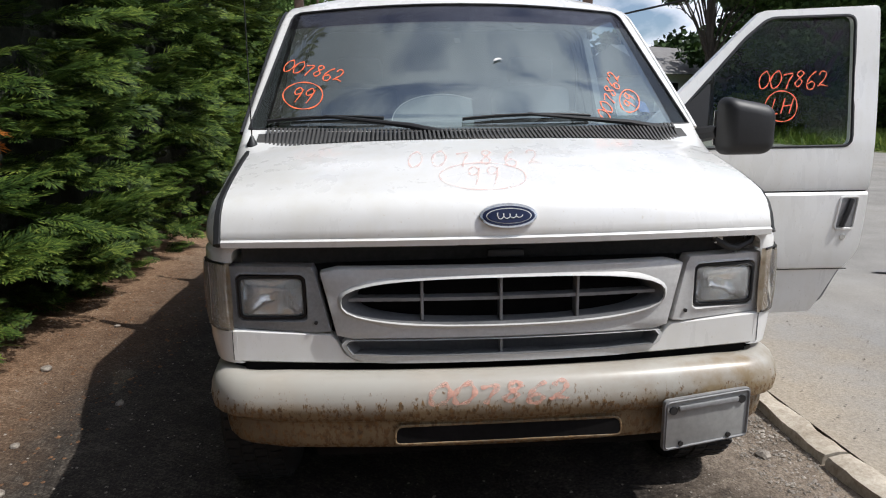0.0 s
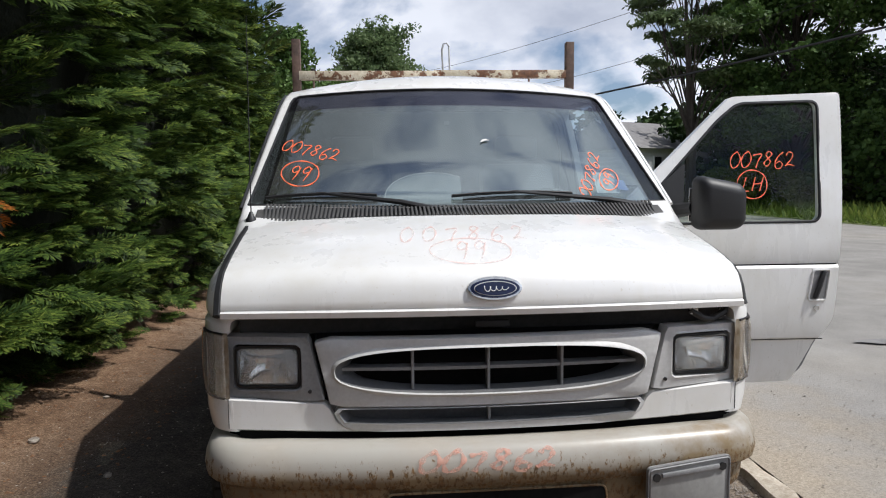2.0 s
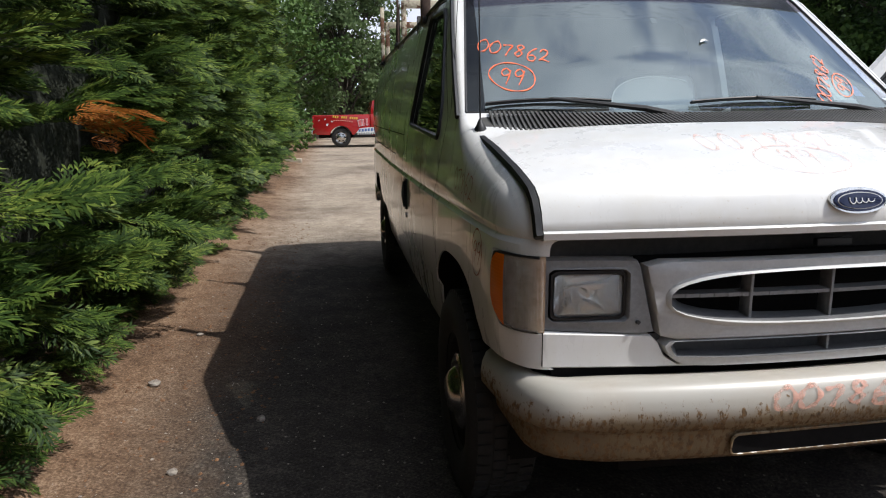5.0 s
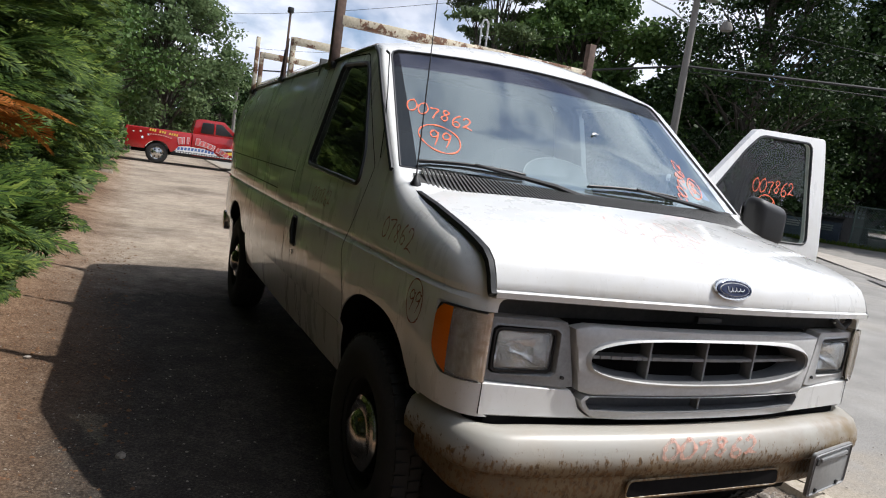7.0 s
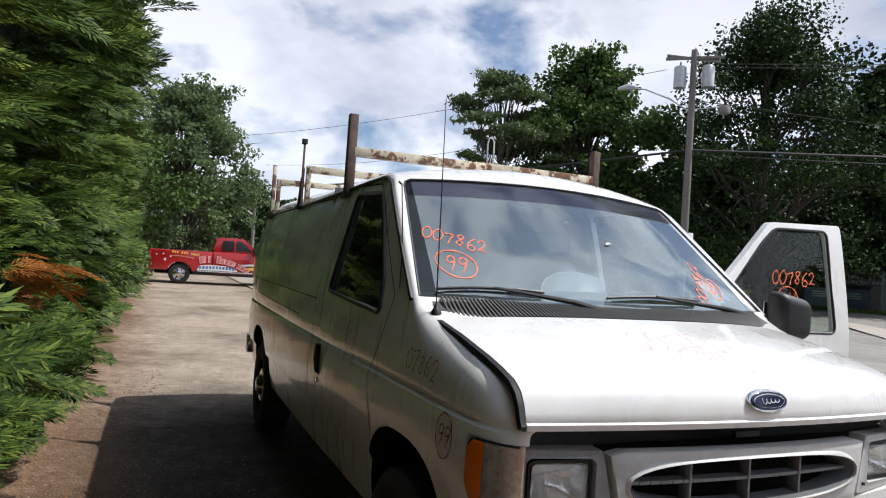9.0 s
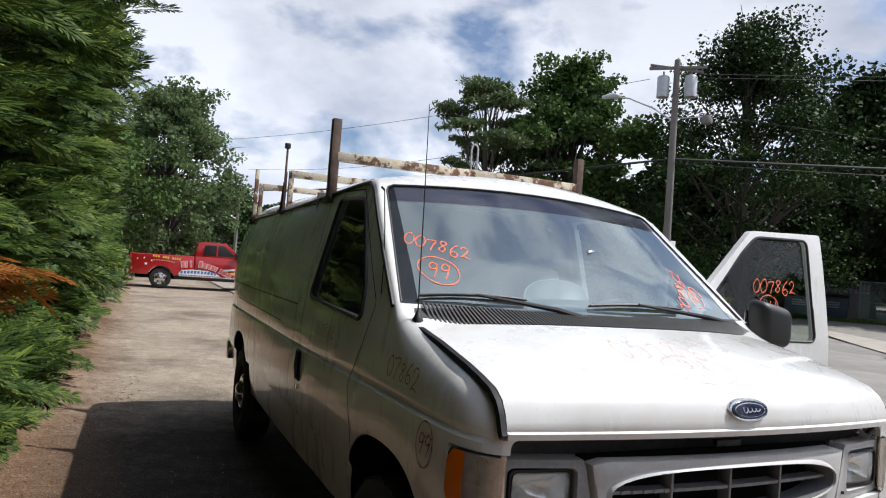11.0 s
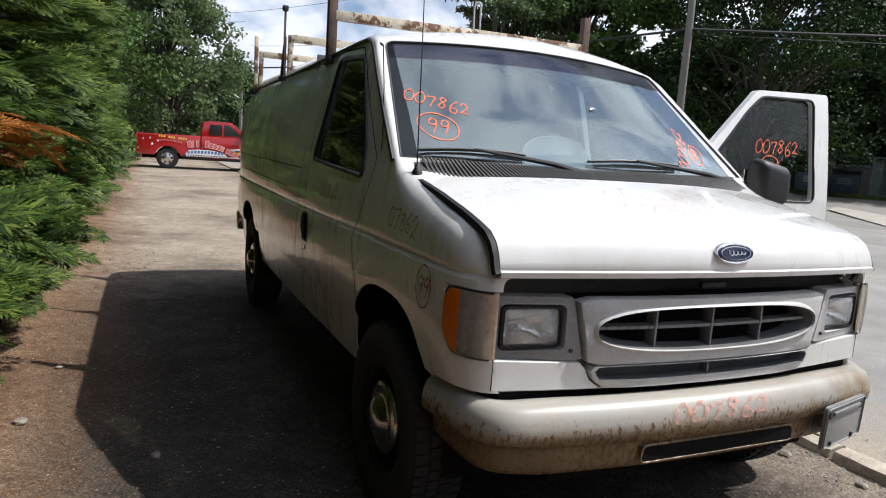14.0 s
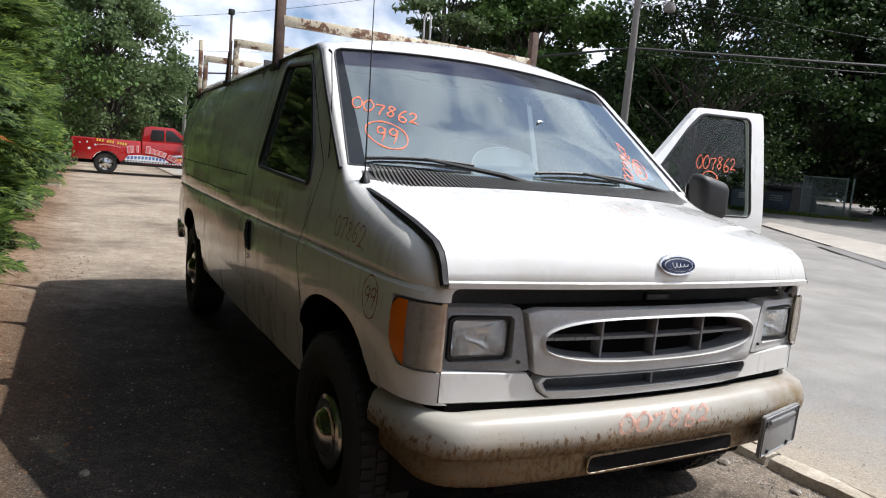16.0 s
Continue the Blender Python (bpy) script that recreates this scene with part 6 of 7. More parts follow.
# broken concrete kerb in cast lengths
kerb_len = [(-5.0, -3.2), (-3.18, -1.4), (-1.385, 0.435), (0.455, 2.20), (2.225, 4.6)]
for a, b in kerb_len:
    bm = bmesh.new()
    k = max(6, int((b - a) / 0.05))
    prof = [(-0.060, -0.06), (-0.056, 0.030), (-0.046, 0.046), (0.0, 0.054), (0.04, 0.054), (0.058, 0.046), (0.060, -0.06)]
    rows = []
    for i in range(k + 1):
        y = a + (b - a) * i / k
        r = []
        for j, (dx, z) in enumerate(prof):
            nz = noise.noise((y * 6, j * 1.7, 4.0))
            n2 = noise.noise((y * 22, j * 2.7, 9.0))
            chip = max(0.0, noise.noise((y * 3.1, j * 0.6, 20.0)) - 0.12) * (0.06 if j in (1, 2) else 0.02)
            xx = 1.453 + dx + 0.012 * nz + 0.005 * n2 + chip
            r.append(bm.verts.new((xx, y, z + (0.008 * nz + 0.004 * n2 - chip * 0.5 if z > 0 else 0))))
        rows.append(r)
    for p, q in zip(rows, rows[1:]):
        for j in range(len(prof) - 1):
            bm.faces.new((p[j], p[j + 1], q[j + 1], q[j]))
    bm.faces.new(rows[0])
    bm.faces.new(rows[-1][::-1])
    kb = new("kerb", bm_mesh("kerb", bm, M_KERB, 40))
    tagged(kb, "chipped weathered concrete kerb length", "kerb", "kerb lengths", kind="structure")


# loose stones
def stones(name, n, spots, mat, label, z0):
    v, f = [], []
    for _ in range(n):
        x0, x1, y0, y1, s0, s1 = spots[rng.integers(len(spots))]
        x, y, s = rng.uniform(x0, x1), rng.uniform(y0, y1), s0 + (s1 - s0) * rng.random() ** 3
        ax, ay, az = s * rng.uniform(0.7, 1.3), s * rng.uniform(0.7, 1.3), s * rng.uniform(0.4, 0.8)
        ang = rng.uniform(0, 6.28)
        b = len(v)
        for dx, dy, dz in ((1, 0, 0), (0.3, 0.9, 0.1), (-0.8, 0.6, -0.1), (-0.9, -0.5, 0.1), (0.4, -1, 0), (0.1, 0.1, 1), (-0.1, 0, -0.6)):
            dx, dy = dx * rng.uniform(0.8, 1.2), dy * rng.uniform(0.8, 1.2)
            v.append((x + ax * (dx * math.cos(ang) - dy * math.sin(ang)), y + ay * (dx * math.sin(ang) + dy * math.cos(ang)), z0(x, y) + az * (0.35 + dz)))
        for i in range(5):
            f += [(b + i, b + (i + 1) % 5, b + 5), (b + (i + 1) % 5, b + i, b + 6)]
    ob = new(name, mesh(name, v, f, mat, 0))
    return tagged(ob, label, "stones", kind="stuff")


stones("gravel", 5200, [(0.7, 1.39, -1.3, 1.6, 0.0015, 0.006), (1.1, 1.39, -0.8, 1.4, 0.002, 0.011)], M_STONE, "grey gravel along the kerb", uneven)
stones("gravel", 2600, [(-2.7, -1.1, -0.8, 3.5, 0.0015, 0.008), (-2.6, 1.0, -1.2, 0.6, 0.0015, 0.008), (-2.5, -0.5, 0.5, 9.0, 0.002, 0.008)], M_STONE, "loose pale stones on the dirt", uneven)
stones("grit", 900, [(1.6, 5.5, -0.5, 5.0, 0.002, 0.007), (1.6, 3.0, -0.5, 2.5, 0.002, 0.008)], M_STONE, "loose grit on the street", lambda x, y: 0.052)
stones("leaf_litter", 2600, [(-2.75, -1.7, -0.5, 7.0, 0.004, 0.014)], surface("dry_needles", (0.07, 0.034, 0.018), (0.20, 0.105, 0.052), 20, (0.9, 1.0), 0.0, 80, 0.2), "brown needle litter under the hedge", lambda x, y: uneven(x, y) - 0.003)
for x, y, s in ((-2.32, 1.79, 0.03), (-1.75, 1.35, 0.022), (-2.05, 0.95, 0.02), (-1.9, 0.55, 0.024), (-2.25, 2.6, 0.02), (1.2, 0.55, 0.03), (1.28, 0.2, 0.026)):
    bm = bmesh.new()
    bmesh.ops.create_icosphere(bm, subdivisions=2, radius=s)
    for v_ in bm.verts:
        v_.co *= 1 + 0.35 * noise.noise(v_.co * 40 + Vector((x * 9, y * 9, 0)))
        v_.co.z *= 0.6
    st = new("stone", bm_mesh("stone", bm, M_STONE, 25))
    st.location = (x, y, uneven(x, y) + s * 0.35)
    tagged(st, "pale loose stone lying on the dirt", "stone", "loose stones")

# ---------------------------------------------------------------- hedge
def hedge_face(y, z):
    base = float(np.interp(z, [0, 0.3, 0.8, 1.4, 2, 3, 4, 5.5, 7], [-2.54, -2.41, -2.34, -2.33, -2.33, -2.26, -2.12, -2.12, -2.5]))
    return base + 0.22 * noise.noise((y * 0.9, z * 1.2, 5.0)) + 0.17 * noise.noise((y * 2.4, z * 3.4, 8.0)) - min(0.55, 0.06 * max(0.0, y - 4.5))


def hedge_top(y):
    return float(np.interp(y, [-6, 6.5, 8.5, 10.5, 14, 19], [5.0, 4.9, 4.2, 3.3, 2.8, 2.3])) + 0.4 * noise.noise((y * 0.7, 2.0, 2.0))


def leaflet_bough(scale, steps=7, wide=0.030):
    """One flat feathery bough along +x in the xy plane: rhombic leaflets (n, 4, 3)."""
    q = []
    n_side = steps
    for i in range(n_side):
        t = (i + 0.5) / n_side
        px = t
        for sd in (-1, 1):
            L = 0.52 * (1 - t) ** 0.75 + 0.10
            L *= rng.uniform(0.75, 1.2)
            ang = sd * radians(rng.uniform(24, 42))
            dx, dy = math.cos(ang), math.sin(ang)
            m = max(2, int(L / (0.14 * 7 / steps)))
            for j in range(m):
                s = (j + 0.4) / m
                cx, cy = px + dx * L * s, dy * L * s
                for s2 in (-1, 1):
                    a2 = ang + s2 * radians(rng.uniform(14, 30))
                    ll = (0.22 * (1 - s) + 0.13) * rng.uniform(0.8, 1.25)
                    wx, wy = -math.sin(a2) * wide, math.cos(a2) * wide
                    ex, ey = cx + math.cos(a2) * ll, cy + math.sin(a2) * ll
                    mx, my = cx + math.cos(a2) * ll * 0.55, cy + math.sin(a2) * ll * 0.55
                    q.append(((cx, cy, 0), (mx + wx, my + wy, 0.01), (ex, ey, 0), (mx - wx, my - wy, 0.01)))
    a = np.array(q)
    # droop and curl
    r = a[..., 0]
    a[..., 2] += -0.16 * r ** 2 + 0.05 * np.abs(a[..., 1])
    return a * scale


BOUGHS = [leaflet_bough(1.0, 6, 0.024) for _ in range(9)]
FAR_BOUGHS = [leaflet_bough(1.0, 5, 0.034) for _ in range(6)]


def place_boughs(items, kinds=BOUGHS):
    out = []
    for pos, d, nrm, s in items:
        d = d / np.linalg.norm(d)
        side = np.cross(nrm, d)
        side /= np.linalg.norm(side)
        up = np.cross(d, side)
        b = kinds[rng.integers(len(kinds))] * s
        out.append(b[..., :1] * d + b[..., 1:2] * side + b[..., 2:3] * up + np.array(pos))
    return np.concatenate(out)


def quads_mesh(name, q, mat):
    k = len(q)
    me = bpy.data.meshes.new(name)
    me.vertices.add(4 * k)
    me.vertices.foreach_set("co", q.reshape(-1))
    me.loops.add(4 * k)
    me.loops.foreach_set("vertex_index", np.arange(4 * k))
    me.polygons.add(k)
    me.polygons.foreach_set("loop_start", np.arange(0, 4 * k, 4))
    me.polygons.foreach_set("loop_total", np.full(k, 4))
    me.update(calc_edges=True)
    me.validate()
    me.materials.append(mat)
    return me


hedge = empty("hedge")
tagged(hedge, "tall dense green cypress hedge along the yard", "hedge")
ORANGE = np.array((-2.12, 1.15, 1.38))
items, far_items, dead = [], [], []


def plume(root, d, length, into):
    """A shelf of flat sprays along one branch that reaches out of the hedge."""
    d = d / np.linalg.norm(d)
    side = np.cross((0, 0, 1), d)
    side /= np.linalg.norm(side)
    count = 11 if into is items else 9
    for k in range(count):
        t = (k + rng.random()) / count
        u = rng.uniform(-1, 1) * (1 - 0.55 * t)
        pos = root + d * length * 0.72 * t + side * length * 0.34 * u - np.array((0, 0, 0.10 * length * t * t + 0.03 * rng.random()))
        if np.linalg.norm((pos - ORANGE) * (0.5, 1.3, 1.5)) < 0.17:
            continue
        to = d + side * (0.85 * u + rng.normal(0, 0.22)) + np.array((0, 0, rng.normal(0.0, 0.16)))
        nrm = np.array((rng.normal(-0.10, 0.30), rng.normal(-0.30, 0.40), 0.85))
        into.append((pos, to, nrm, length * (rng.uniform(0.34, 0.58) if into is items else rng.uniform(0.38, 0.60))))


for y0, y1, dens, smin, smax in ((-3.0, 0.6, 7, 0.32, 0.52), (0.6, 4.6, 25, 0.26, 0.52), (4.6, 9.5, 15, 0.34, 0.62), (9.5, 19.0, 8, 0.5, 0.85)):
    for _ in range(int((y1 - y0) * 5.0 * dens)):
        y = rng.uniform(y0, y1)
        top = hedge_top(y)
        z = 0.08 + rng.random() * (top - 0.08)
        length = rng.uniform(smin, smax) * (1.0 if z > 0.45 else 0.75)
        x = hedge_face(y, z) - 0.34 - 0.30 * rng.random() ** 1.5
        if x + length > -2.0 and y < 0.7:
            length *= 0.6
        d = np.array((1.0, rng.normal(0.10, 0.40), rng.normal(0.22 if z > 0.5 else 0.05, 0.22)))
        plume(np.array((x, y, z)), d, length, items if y < 5.0 else far_items)
# far end and top fringe
for _ in range(900):
    y = rng.uniform(-2, 19)
    z = hedge_top(y) - rng.random() * 0.5
    far_items.append((np.array((hedge_face(y, z) - rng.uniform(0, 1.2), y, z)), np.array((rng.normal(0.4, 0.5), rng.normal(0.1, 0.4), rng.uniform(0.3, 1.2))), np.array((rng.normal(-0.5, 0.4), rng.normal(0, 0.4), 0.6)), rng.uniform(0.4, 0.7)))
fol = part("foliage", quads_mesh("foliage", np.concatenate([place_boughs(items), place_boughs(far_items, FAR_BOUGHS)]), M_HEDGE), hedge)
tagged(fol, "feathery green cypress sprays", kind="stuff")
for _ in range(18):
    dead.append((ORANGE + rng.normal(0, 1, 3) * (0.05, 0.07, 0.03) - (0.14, 0.04, 0.0), np.array((1.0, rng.normal(0.6, 0.5), rng.normal(-0.15, 0.25))), np.array((rng.normal(-0.2, 0.4), rng.normal(0, 0.5), 1.0)), rng.uniform(0.09, 0.17)))
dd = part("dead_sprays", quads_mesh("dead_sprays", place_boughs(dead), M_DEADLEAF), hedge)
tagged(dd, "dead orange-brown cypress sprays", kind="stuff")
# inner mass behind the sprays: near-black, the hedge's inner shade put in as colour
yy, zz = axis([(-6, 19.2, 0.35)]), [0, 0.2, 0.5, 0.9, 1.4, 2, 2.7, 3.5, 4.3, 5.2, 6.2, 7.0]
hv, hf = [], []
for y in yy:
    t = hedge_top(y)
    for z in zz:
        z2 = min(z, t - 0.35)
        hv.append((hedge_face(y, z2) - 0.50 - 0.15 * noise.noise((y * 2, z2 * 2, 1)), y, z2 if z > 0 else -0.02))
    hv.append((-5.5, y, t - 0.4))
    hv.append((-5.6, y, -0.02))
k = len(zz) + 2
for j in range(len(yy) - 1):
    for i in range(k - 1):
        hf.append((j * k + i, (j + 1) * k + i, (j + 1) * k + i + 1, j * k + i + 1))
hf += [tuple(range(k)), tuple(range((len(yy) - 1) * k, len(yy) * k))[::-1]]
part("core_shade", mesh("core_shade", hv, hf, M_HEDGECORE, 0), hedge, "near-black core for the shaded inside of the hedge")
for i in range(14):
    y = -2 + 1.2 * i + rng.uniform(-0.2, 0.2)
    part("trunk", tube("trunk", [(-3.0 + rng.uniform(-0.1, 0.1), y, -0.05), (-3.0, y + 0.05, 0.6), (-3.05, y, 2.0)], [0.07, 0.055, 0.04], M_BARK), hedge)


# ---------------------------------------------------------------- trees
def make_tree(name, x, y, h, spread, label, leaf, trunk_r=0.25, n_leaf=9000, size=0.30, base=0.30, lean=(0, 0), clumps=60, flat=1.0, fill=0.5, seed=1, droop=0.0, needle=False, cat="tree", squash=0.72, rise=0.12, knots=7):
    r = np.random.default_rng(seed)
    t = empty(name, Matrix.Translation((x, y, height(x, y))))
    tagged(t, label, cat)
    trunk = [Vector((lean[0] * s * s * h + 0.12 * math.sin(3 * s + seed), lean[1] * s * s * h + 0.12 * math.cos(2.3 * s + seed), h * 0.92 * s - (0.1 if s == 0 else 0))) for s in (0, 0.12, 0.25, 0.4, 0.55, 0.7, 0.85, 1.0)]
    part("trunk", tube("trunk", trunk, [trunk_r * (1.25 - s) if s else trunk_r * 1.5 for s in (0, 0.12, 0.25, 0.4, 0.55, 0.7, 0.85, 1.0)], M_BARK, 8), t)
    centres = []
    lv, lf = [], []

    def limb(a, b, ra, rb, n=5):
        d = (b - a)
        u = d.orthogonal().normalized()
        w = d.normalized().cross(u)
        k0 = len(lv)
        steps = 3
        for i in range(steps + 1):
            s = i / steps
            p = a.lerp(b, s) + Vector((0, 0, 0.10 * d.length * math.sin(math.pi * s)))
            rad = ra + (rb - ra) * s
            lv.extend(p + (u * math.cos(q) + w * math.sin(q)) * rad for q in (2 * math.pi * k / n for k in range(n)))
        for i in range(steps):
            for k in range(n):
                lf.append((k0 + i * n + k, k0 + i * n + (k + 1) % n, k0 + (i + 1) * n + (k + 1) % n, k0 + (i + 1) * n + k))

    for i in range(clumps):
        s = base + (1 - base) * ((i + 0.5) / clumps) ** 0.85
        ang = i * 2.39996 + r.uniform(-0.4, 0.4)
        u = (s - base) / (1 - base)
        rad = spread * flat * math.sin(math.pi * min(1, 0.18 + 0.80 * u) ** 0.9) * r.uniform(0.35, 1.05)
        z = h * (s * 0.97 + 0.03) + r.normal(0, 0.03 * h)
        root_s = max(base * 0.7, s - rise - 0.25 * rad / h)
        j = min(7, int(root_s * 7))
        a = trunk[j].lerp(trunk[min(j + 1, 7)], root_s * 7 - j)
        c = Vector((a.x + rad * math.cos(ang), a.y + rad * math.sin(ang), min(z, h) - droop * rad))
        limb(a, c, trunk_r * 0.34 * (1 - 0.6 * u), 0.02)
        for _ in range(2):
            e = c + Vector(r.normal(0, 0.14 * spread, 3))
            limb(a.lerp(c, 0.65), e, 0.035, 0.012, 4)
        centres.append((c, (0.16 + 0.14 * r.random()) * spread))
    part("limb_work", mesh("limb_work", lv, lf, M_BARK, 0), t)
    # leaves gather in small knots round each limb's end
    mid = np.repeat(np.array([c for c, _ in centres]), knots, axis=0)
    wide = np.repeat(np.array([q for _, q in centres]), knots)
    mid = mid + r.normal(0, 0.44, mid.shape) * wide[:, None] * np.array((1.0, 1.0, squash))
    own = wide * r.uniform(0.38, 0.78, len(wide))
    idx = r.choice(len(mid), size=n_leaf, p=own ** 2 / np.sum(own ** 2))
    off = r.normal(0, 1, (n_leaf, 3))
    off /= np.linalg.norm(off, axis=1, keepdims=True)
    off *= (r.random((n_leaf, 1)) ** fill) * own[idx][:, None] * np.array((1.25, 1.25, squash))
    p = mid[idx] + off
    p[:, 2] = np.maximum(p[:, 2], 0.05)
    nn = r.normal(0, 1, (n_leaf, 3)) + np.array((0, 0, 0.7))
    nn /= np.linalg.norm(nn, axis=1, keepdims=True)
    ax = np.cross(nn, r.normal(0, 1, (n_leaf, 3)))
    ax /= np.linalg.norm(ax, axis=1, keepdims=True)
    bx = np.cross(nn, ax)
    sz = (size * r.uniform(0.6, 1.3, (n_leaf, 1)))
    wd = sz * (0.16 if needle else 0.42)
    q = np.stack([p - ax * sz * 0.5, p + bx * wd, p + ax * sz * 0.5, p - bx * wd], axis=1)
    cr = part("crown", quads_mesh("crown", q, leaf), t)
    tagged(cr, kind="stuff")
    return t


make_tree("broadleaf_tree", -0.6, 40.0, 10.6, 4.3, "grey-green leafy tree behind the pickup", M_LEAFLIGHT, 0.3, 34000, 0.20, 0.10, clumps=80, seed=3)
make_tree("broadleaf_tree", -5.2, 33.0, 9.0, 4.0, "leafy tree at the end of the hedge", M_LEAF, 0.25, 17000, 0.21, 0.12, clumps=60, seed=4)
make_tree("broadleaf_tree", 5.2, 66.0, 7.5, 4.5, "dark far tree beyond the yard", M_LEAFSHADED, 0.3, 6000, 0.4, 0.1, clumps=40, seed=5)
make_tree("broadleaf_tree", 11.0, 70.0, 6.5, 5.0, "dark far tree beyond the yard", M_LEAFSHADED, 0.3, 6000, 0.4, 0.1, clumps=40, seed=6)
make_tree("pine_tree", 15.9, 32.3, 12.3, 4.3, "open-limbed pine with flat needle tufts", M_PINE, 0.26, 17000, 0.34, 0.50, lean=(-0.03, 0.0), clumps=24, flat=0.95, seed=8, needle=True, fill=0.6, squash=0.36, rise=0.34)
make_tree("maple_tree", 21.5, 32.0, 14.4, 5.0, "full green maple across the street", M_LEAF, 0.4, 52000, 0.25, 0.20, clumps=80, seed=9, fill=0.6)
# oaks take the darkened leaf, their shaded side painted in
make_tree("oak_tree", 27.5, 24.5, 15.6, 6.3, "tall dark oak with open limbs", M_LEAFSHADED, 0.45, 44000, 0.19, 0.10, clumps=64, seed=10, fill=0.55)
make_tree("oak_tree", 40.5, 26.0, 15.0, 7.0, "tall dark oak with open limbs", M_LEAFSHADED, 0.5, 36000, 0.36, 0.08, clumps=90, seed=11)
make_tree("oak_tree", 46.0, 15.0, 18.0, 8.0, "tall dark oak shading the lot", M_LEAFSHADED, 0.5, 20000, 0.45, 0.10, clumps=90, seed=12)
# this oak stands out of view, added to throw shade over the lot
make_tree("oak_tree", 44.0, 1.0, 17.0, 8.0, "tall dark oak shading the lot", M_LEAFSHADED, 0.5, 16000, 0.5, 0.10, clumps=80, seed=13)
make_tree("oak_tree", 48.0, 32.0, 12.0, 9.0, "dark woodland tree behind the bins", M_LEAFSHADED, 0.5, 16000, 0.5, 0.05, clumps=80, seed=14)
make_tree("oak_tree", 36.0, 38.0, 10.5, 7.0, "dark woodland tree behind the street", M_LEAFSHADED, 0.5, 16000, 0.5, 0.05, clumps=80, seed=15)
make_tree("oak_tree", 27.0, 46.0, 9.5, 6.0, "dark woodland tree behind the street", M_LEAFSHADED, 0.4, 12000, 0.5, 0.06, clumps=70, seed=16)
make_tree("shrub", 22.5, 25.5, 4.6, 3.2, "rank green shrub on the verge", M_LEAF, 0.12, 9000, 0.26, 0.03, clumps=50, seed=17, cat="shrub")
make_tree("shrub", 28.0, 30.5, 4.2, 3.6, "rank green shrub on the verge", M_LEAF, 0.12, 9000, 0.28, 0.03, clumps=50, seed=18, cat="shrub")
make_tree("shrub", 39.5, 31.0, 4.0, 3.6, "dark shrub beside the bins", M_LEAFSHADED, 0.12, 8000, 0.3, 0.03, clumps=50, seed=19, cat="shrub")
make_tree("shrub", 46.5, 22.5, 4.4, 4.0, "dark shrub beside the fence", M_LEAFSHADED, 0.12, 8000, 0.34, 0.03, clumps=50, seed=20, cat="shrub")
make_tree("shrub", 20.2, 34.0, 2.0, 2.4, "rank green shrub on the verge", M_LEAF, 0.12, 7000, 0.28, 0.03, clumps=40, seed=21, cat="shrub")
# two made-up shrubs that only darken the bright ground behind the fence
make_tree("shrub", 44.0, 17.0, 3.6, 3.4, "dark shrub added to cover bright ground behind the fence", M_LEAFSHADED, 0.12, 7000, 0.34, 0.03, clumps=46, seed=24, cat="shrub")
make_tree("shrub", 44.5, 12.5, 3.4, 3.2, "dark shrub added to cover bright ground by the lot", M_LEAFSHADED, 0.12, 7000, 0.34, 0.03, clumps=46, seed=25, cat="shrub")
make_tree("shrub", -4.4, 23.5, 2.6, 2.2, "light green shrub at the hedge end", M_LEAF, 0.08, 9000, 0.16, 0.03, clumps=44, seed=22, cat="shrub")
make_tree("shrub", -4.2, 20.6, 2.5, 1.9, "light green shrub at the hedge end", M_LEAF, 0.08, 9000, 0.14, 0.03, clumps=44, seed=23, cat="shrub")
for k, (bx0, by0) in enumerate(((20.3, 29.5), (21.2, 26.8), (18.6, 30.5), (22.6, 23.4), (17.2, 31.5), (24.5, 25.0))):
    make_tree("shrub", bx0, by0, 1.7 + 0.3 * (k % 3), 1.7, "low sunlit weeds and brush on the verge", M_GRASS, 0.05, 3600, 0.17, 0.03, clumps=26, seed=30 + k, cat="shrub")
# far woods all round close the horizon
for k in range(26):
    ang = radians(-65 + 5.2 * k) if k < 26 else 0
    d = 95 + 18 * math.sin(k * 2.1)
    make_tree("woodland_tree", d * math.sin(ang), d * math.cos(ang), 9.5 + 3 * math.sin(k * 1.7), 8.0, "far dark woodland tree", M_LEAFSHADED, 0.4, 2600, 0.9, 0.03, clumps=34, seed=40 + k)
# unseen trees added behind the camera to block low sky light
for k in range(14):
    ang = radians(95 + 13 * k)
    make_tree("woodland_tree", 42 * math.sin(ang), 42 * math.cos(ang) - 4, 13 + 3 * math.sin(k * 1.7), 7.0, "unseen woodland tree added behind the yard", M_LEAFSHADED, 0.4, 2600, 0.9, 0.03, clumps=34, seed=80 + k)

BIN0 = Matrix.Translation((35.2, 23.6, height(35.2, 23.6) + 0.03)) @ Matrix.Rotation(radians(-58), 4, "Z")
# grass on the verge
n = 26000
gx, gy = rng.uniform(14.6, 30, n), rng.uniform(15.0, 46, n)
keep = gy + 1.6 > 0.90 * (gx + 1.8)
gx, gy = gx[keep], gy[keep]
n = len(gx)
gz = np.array([height(a, b) + 0.055 + 0.10 * min(1, max(0, a - 14.4) / 4) for a, b in zip(gx, gy)])
hgt = rng.uniform(0.08, 0.5, n) * (0.4 + 0.6 * (rng.random(n) > 0.6))
dx, dy = rng.normal(0, 0.15, n), rng.normal(0, 0.15, n)
wx, wy = rng.normal(0, 0.035, n), rng.normal(0, 0.035, n)
p0 = np.stack([gx - wx, gy - wy, gz], 1)
p1 = np.stack([gx + wx, gy + wy, gz], 1)
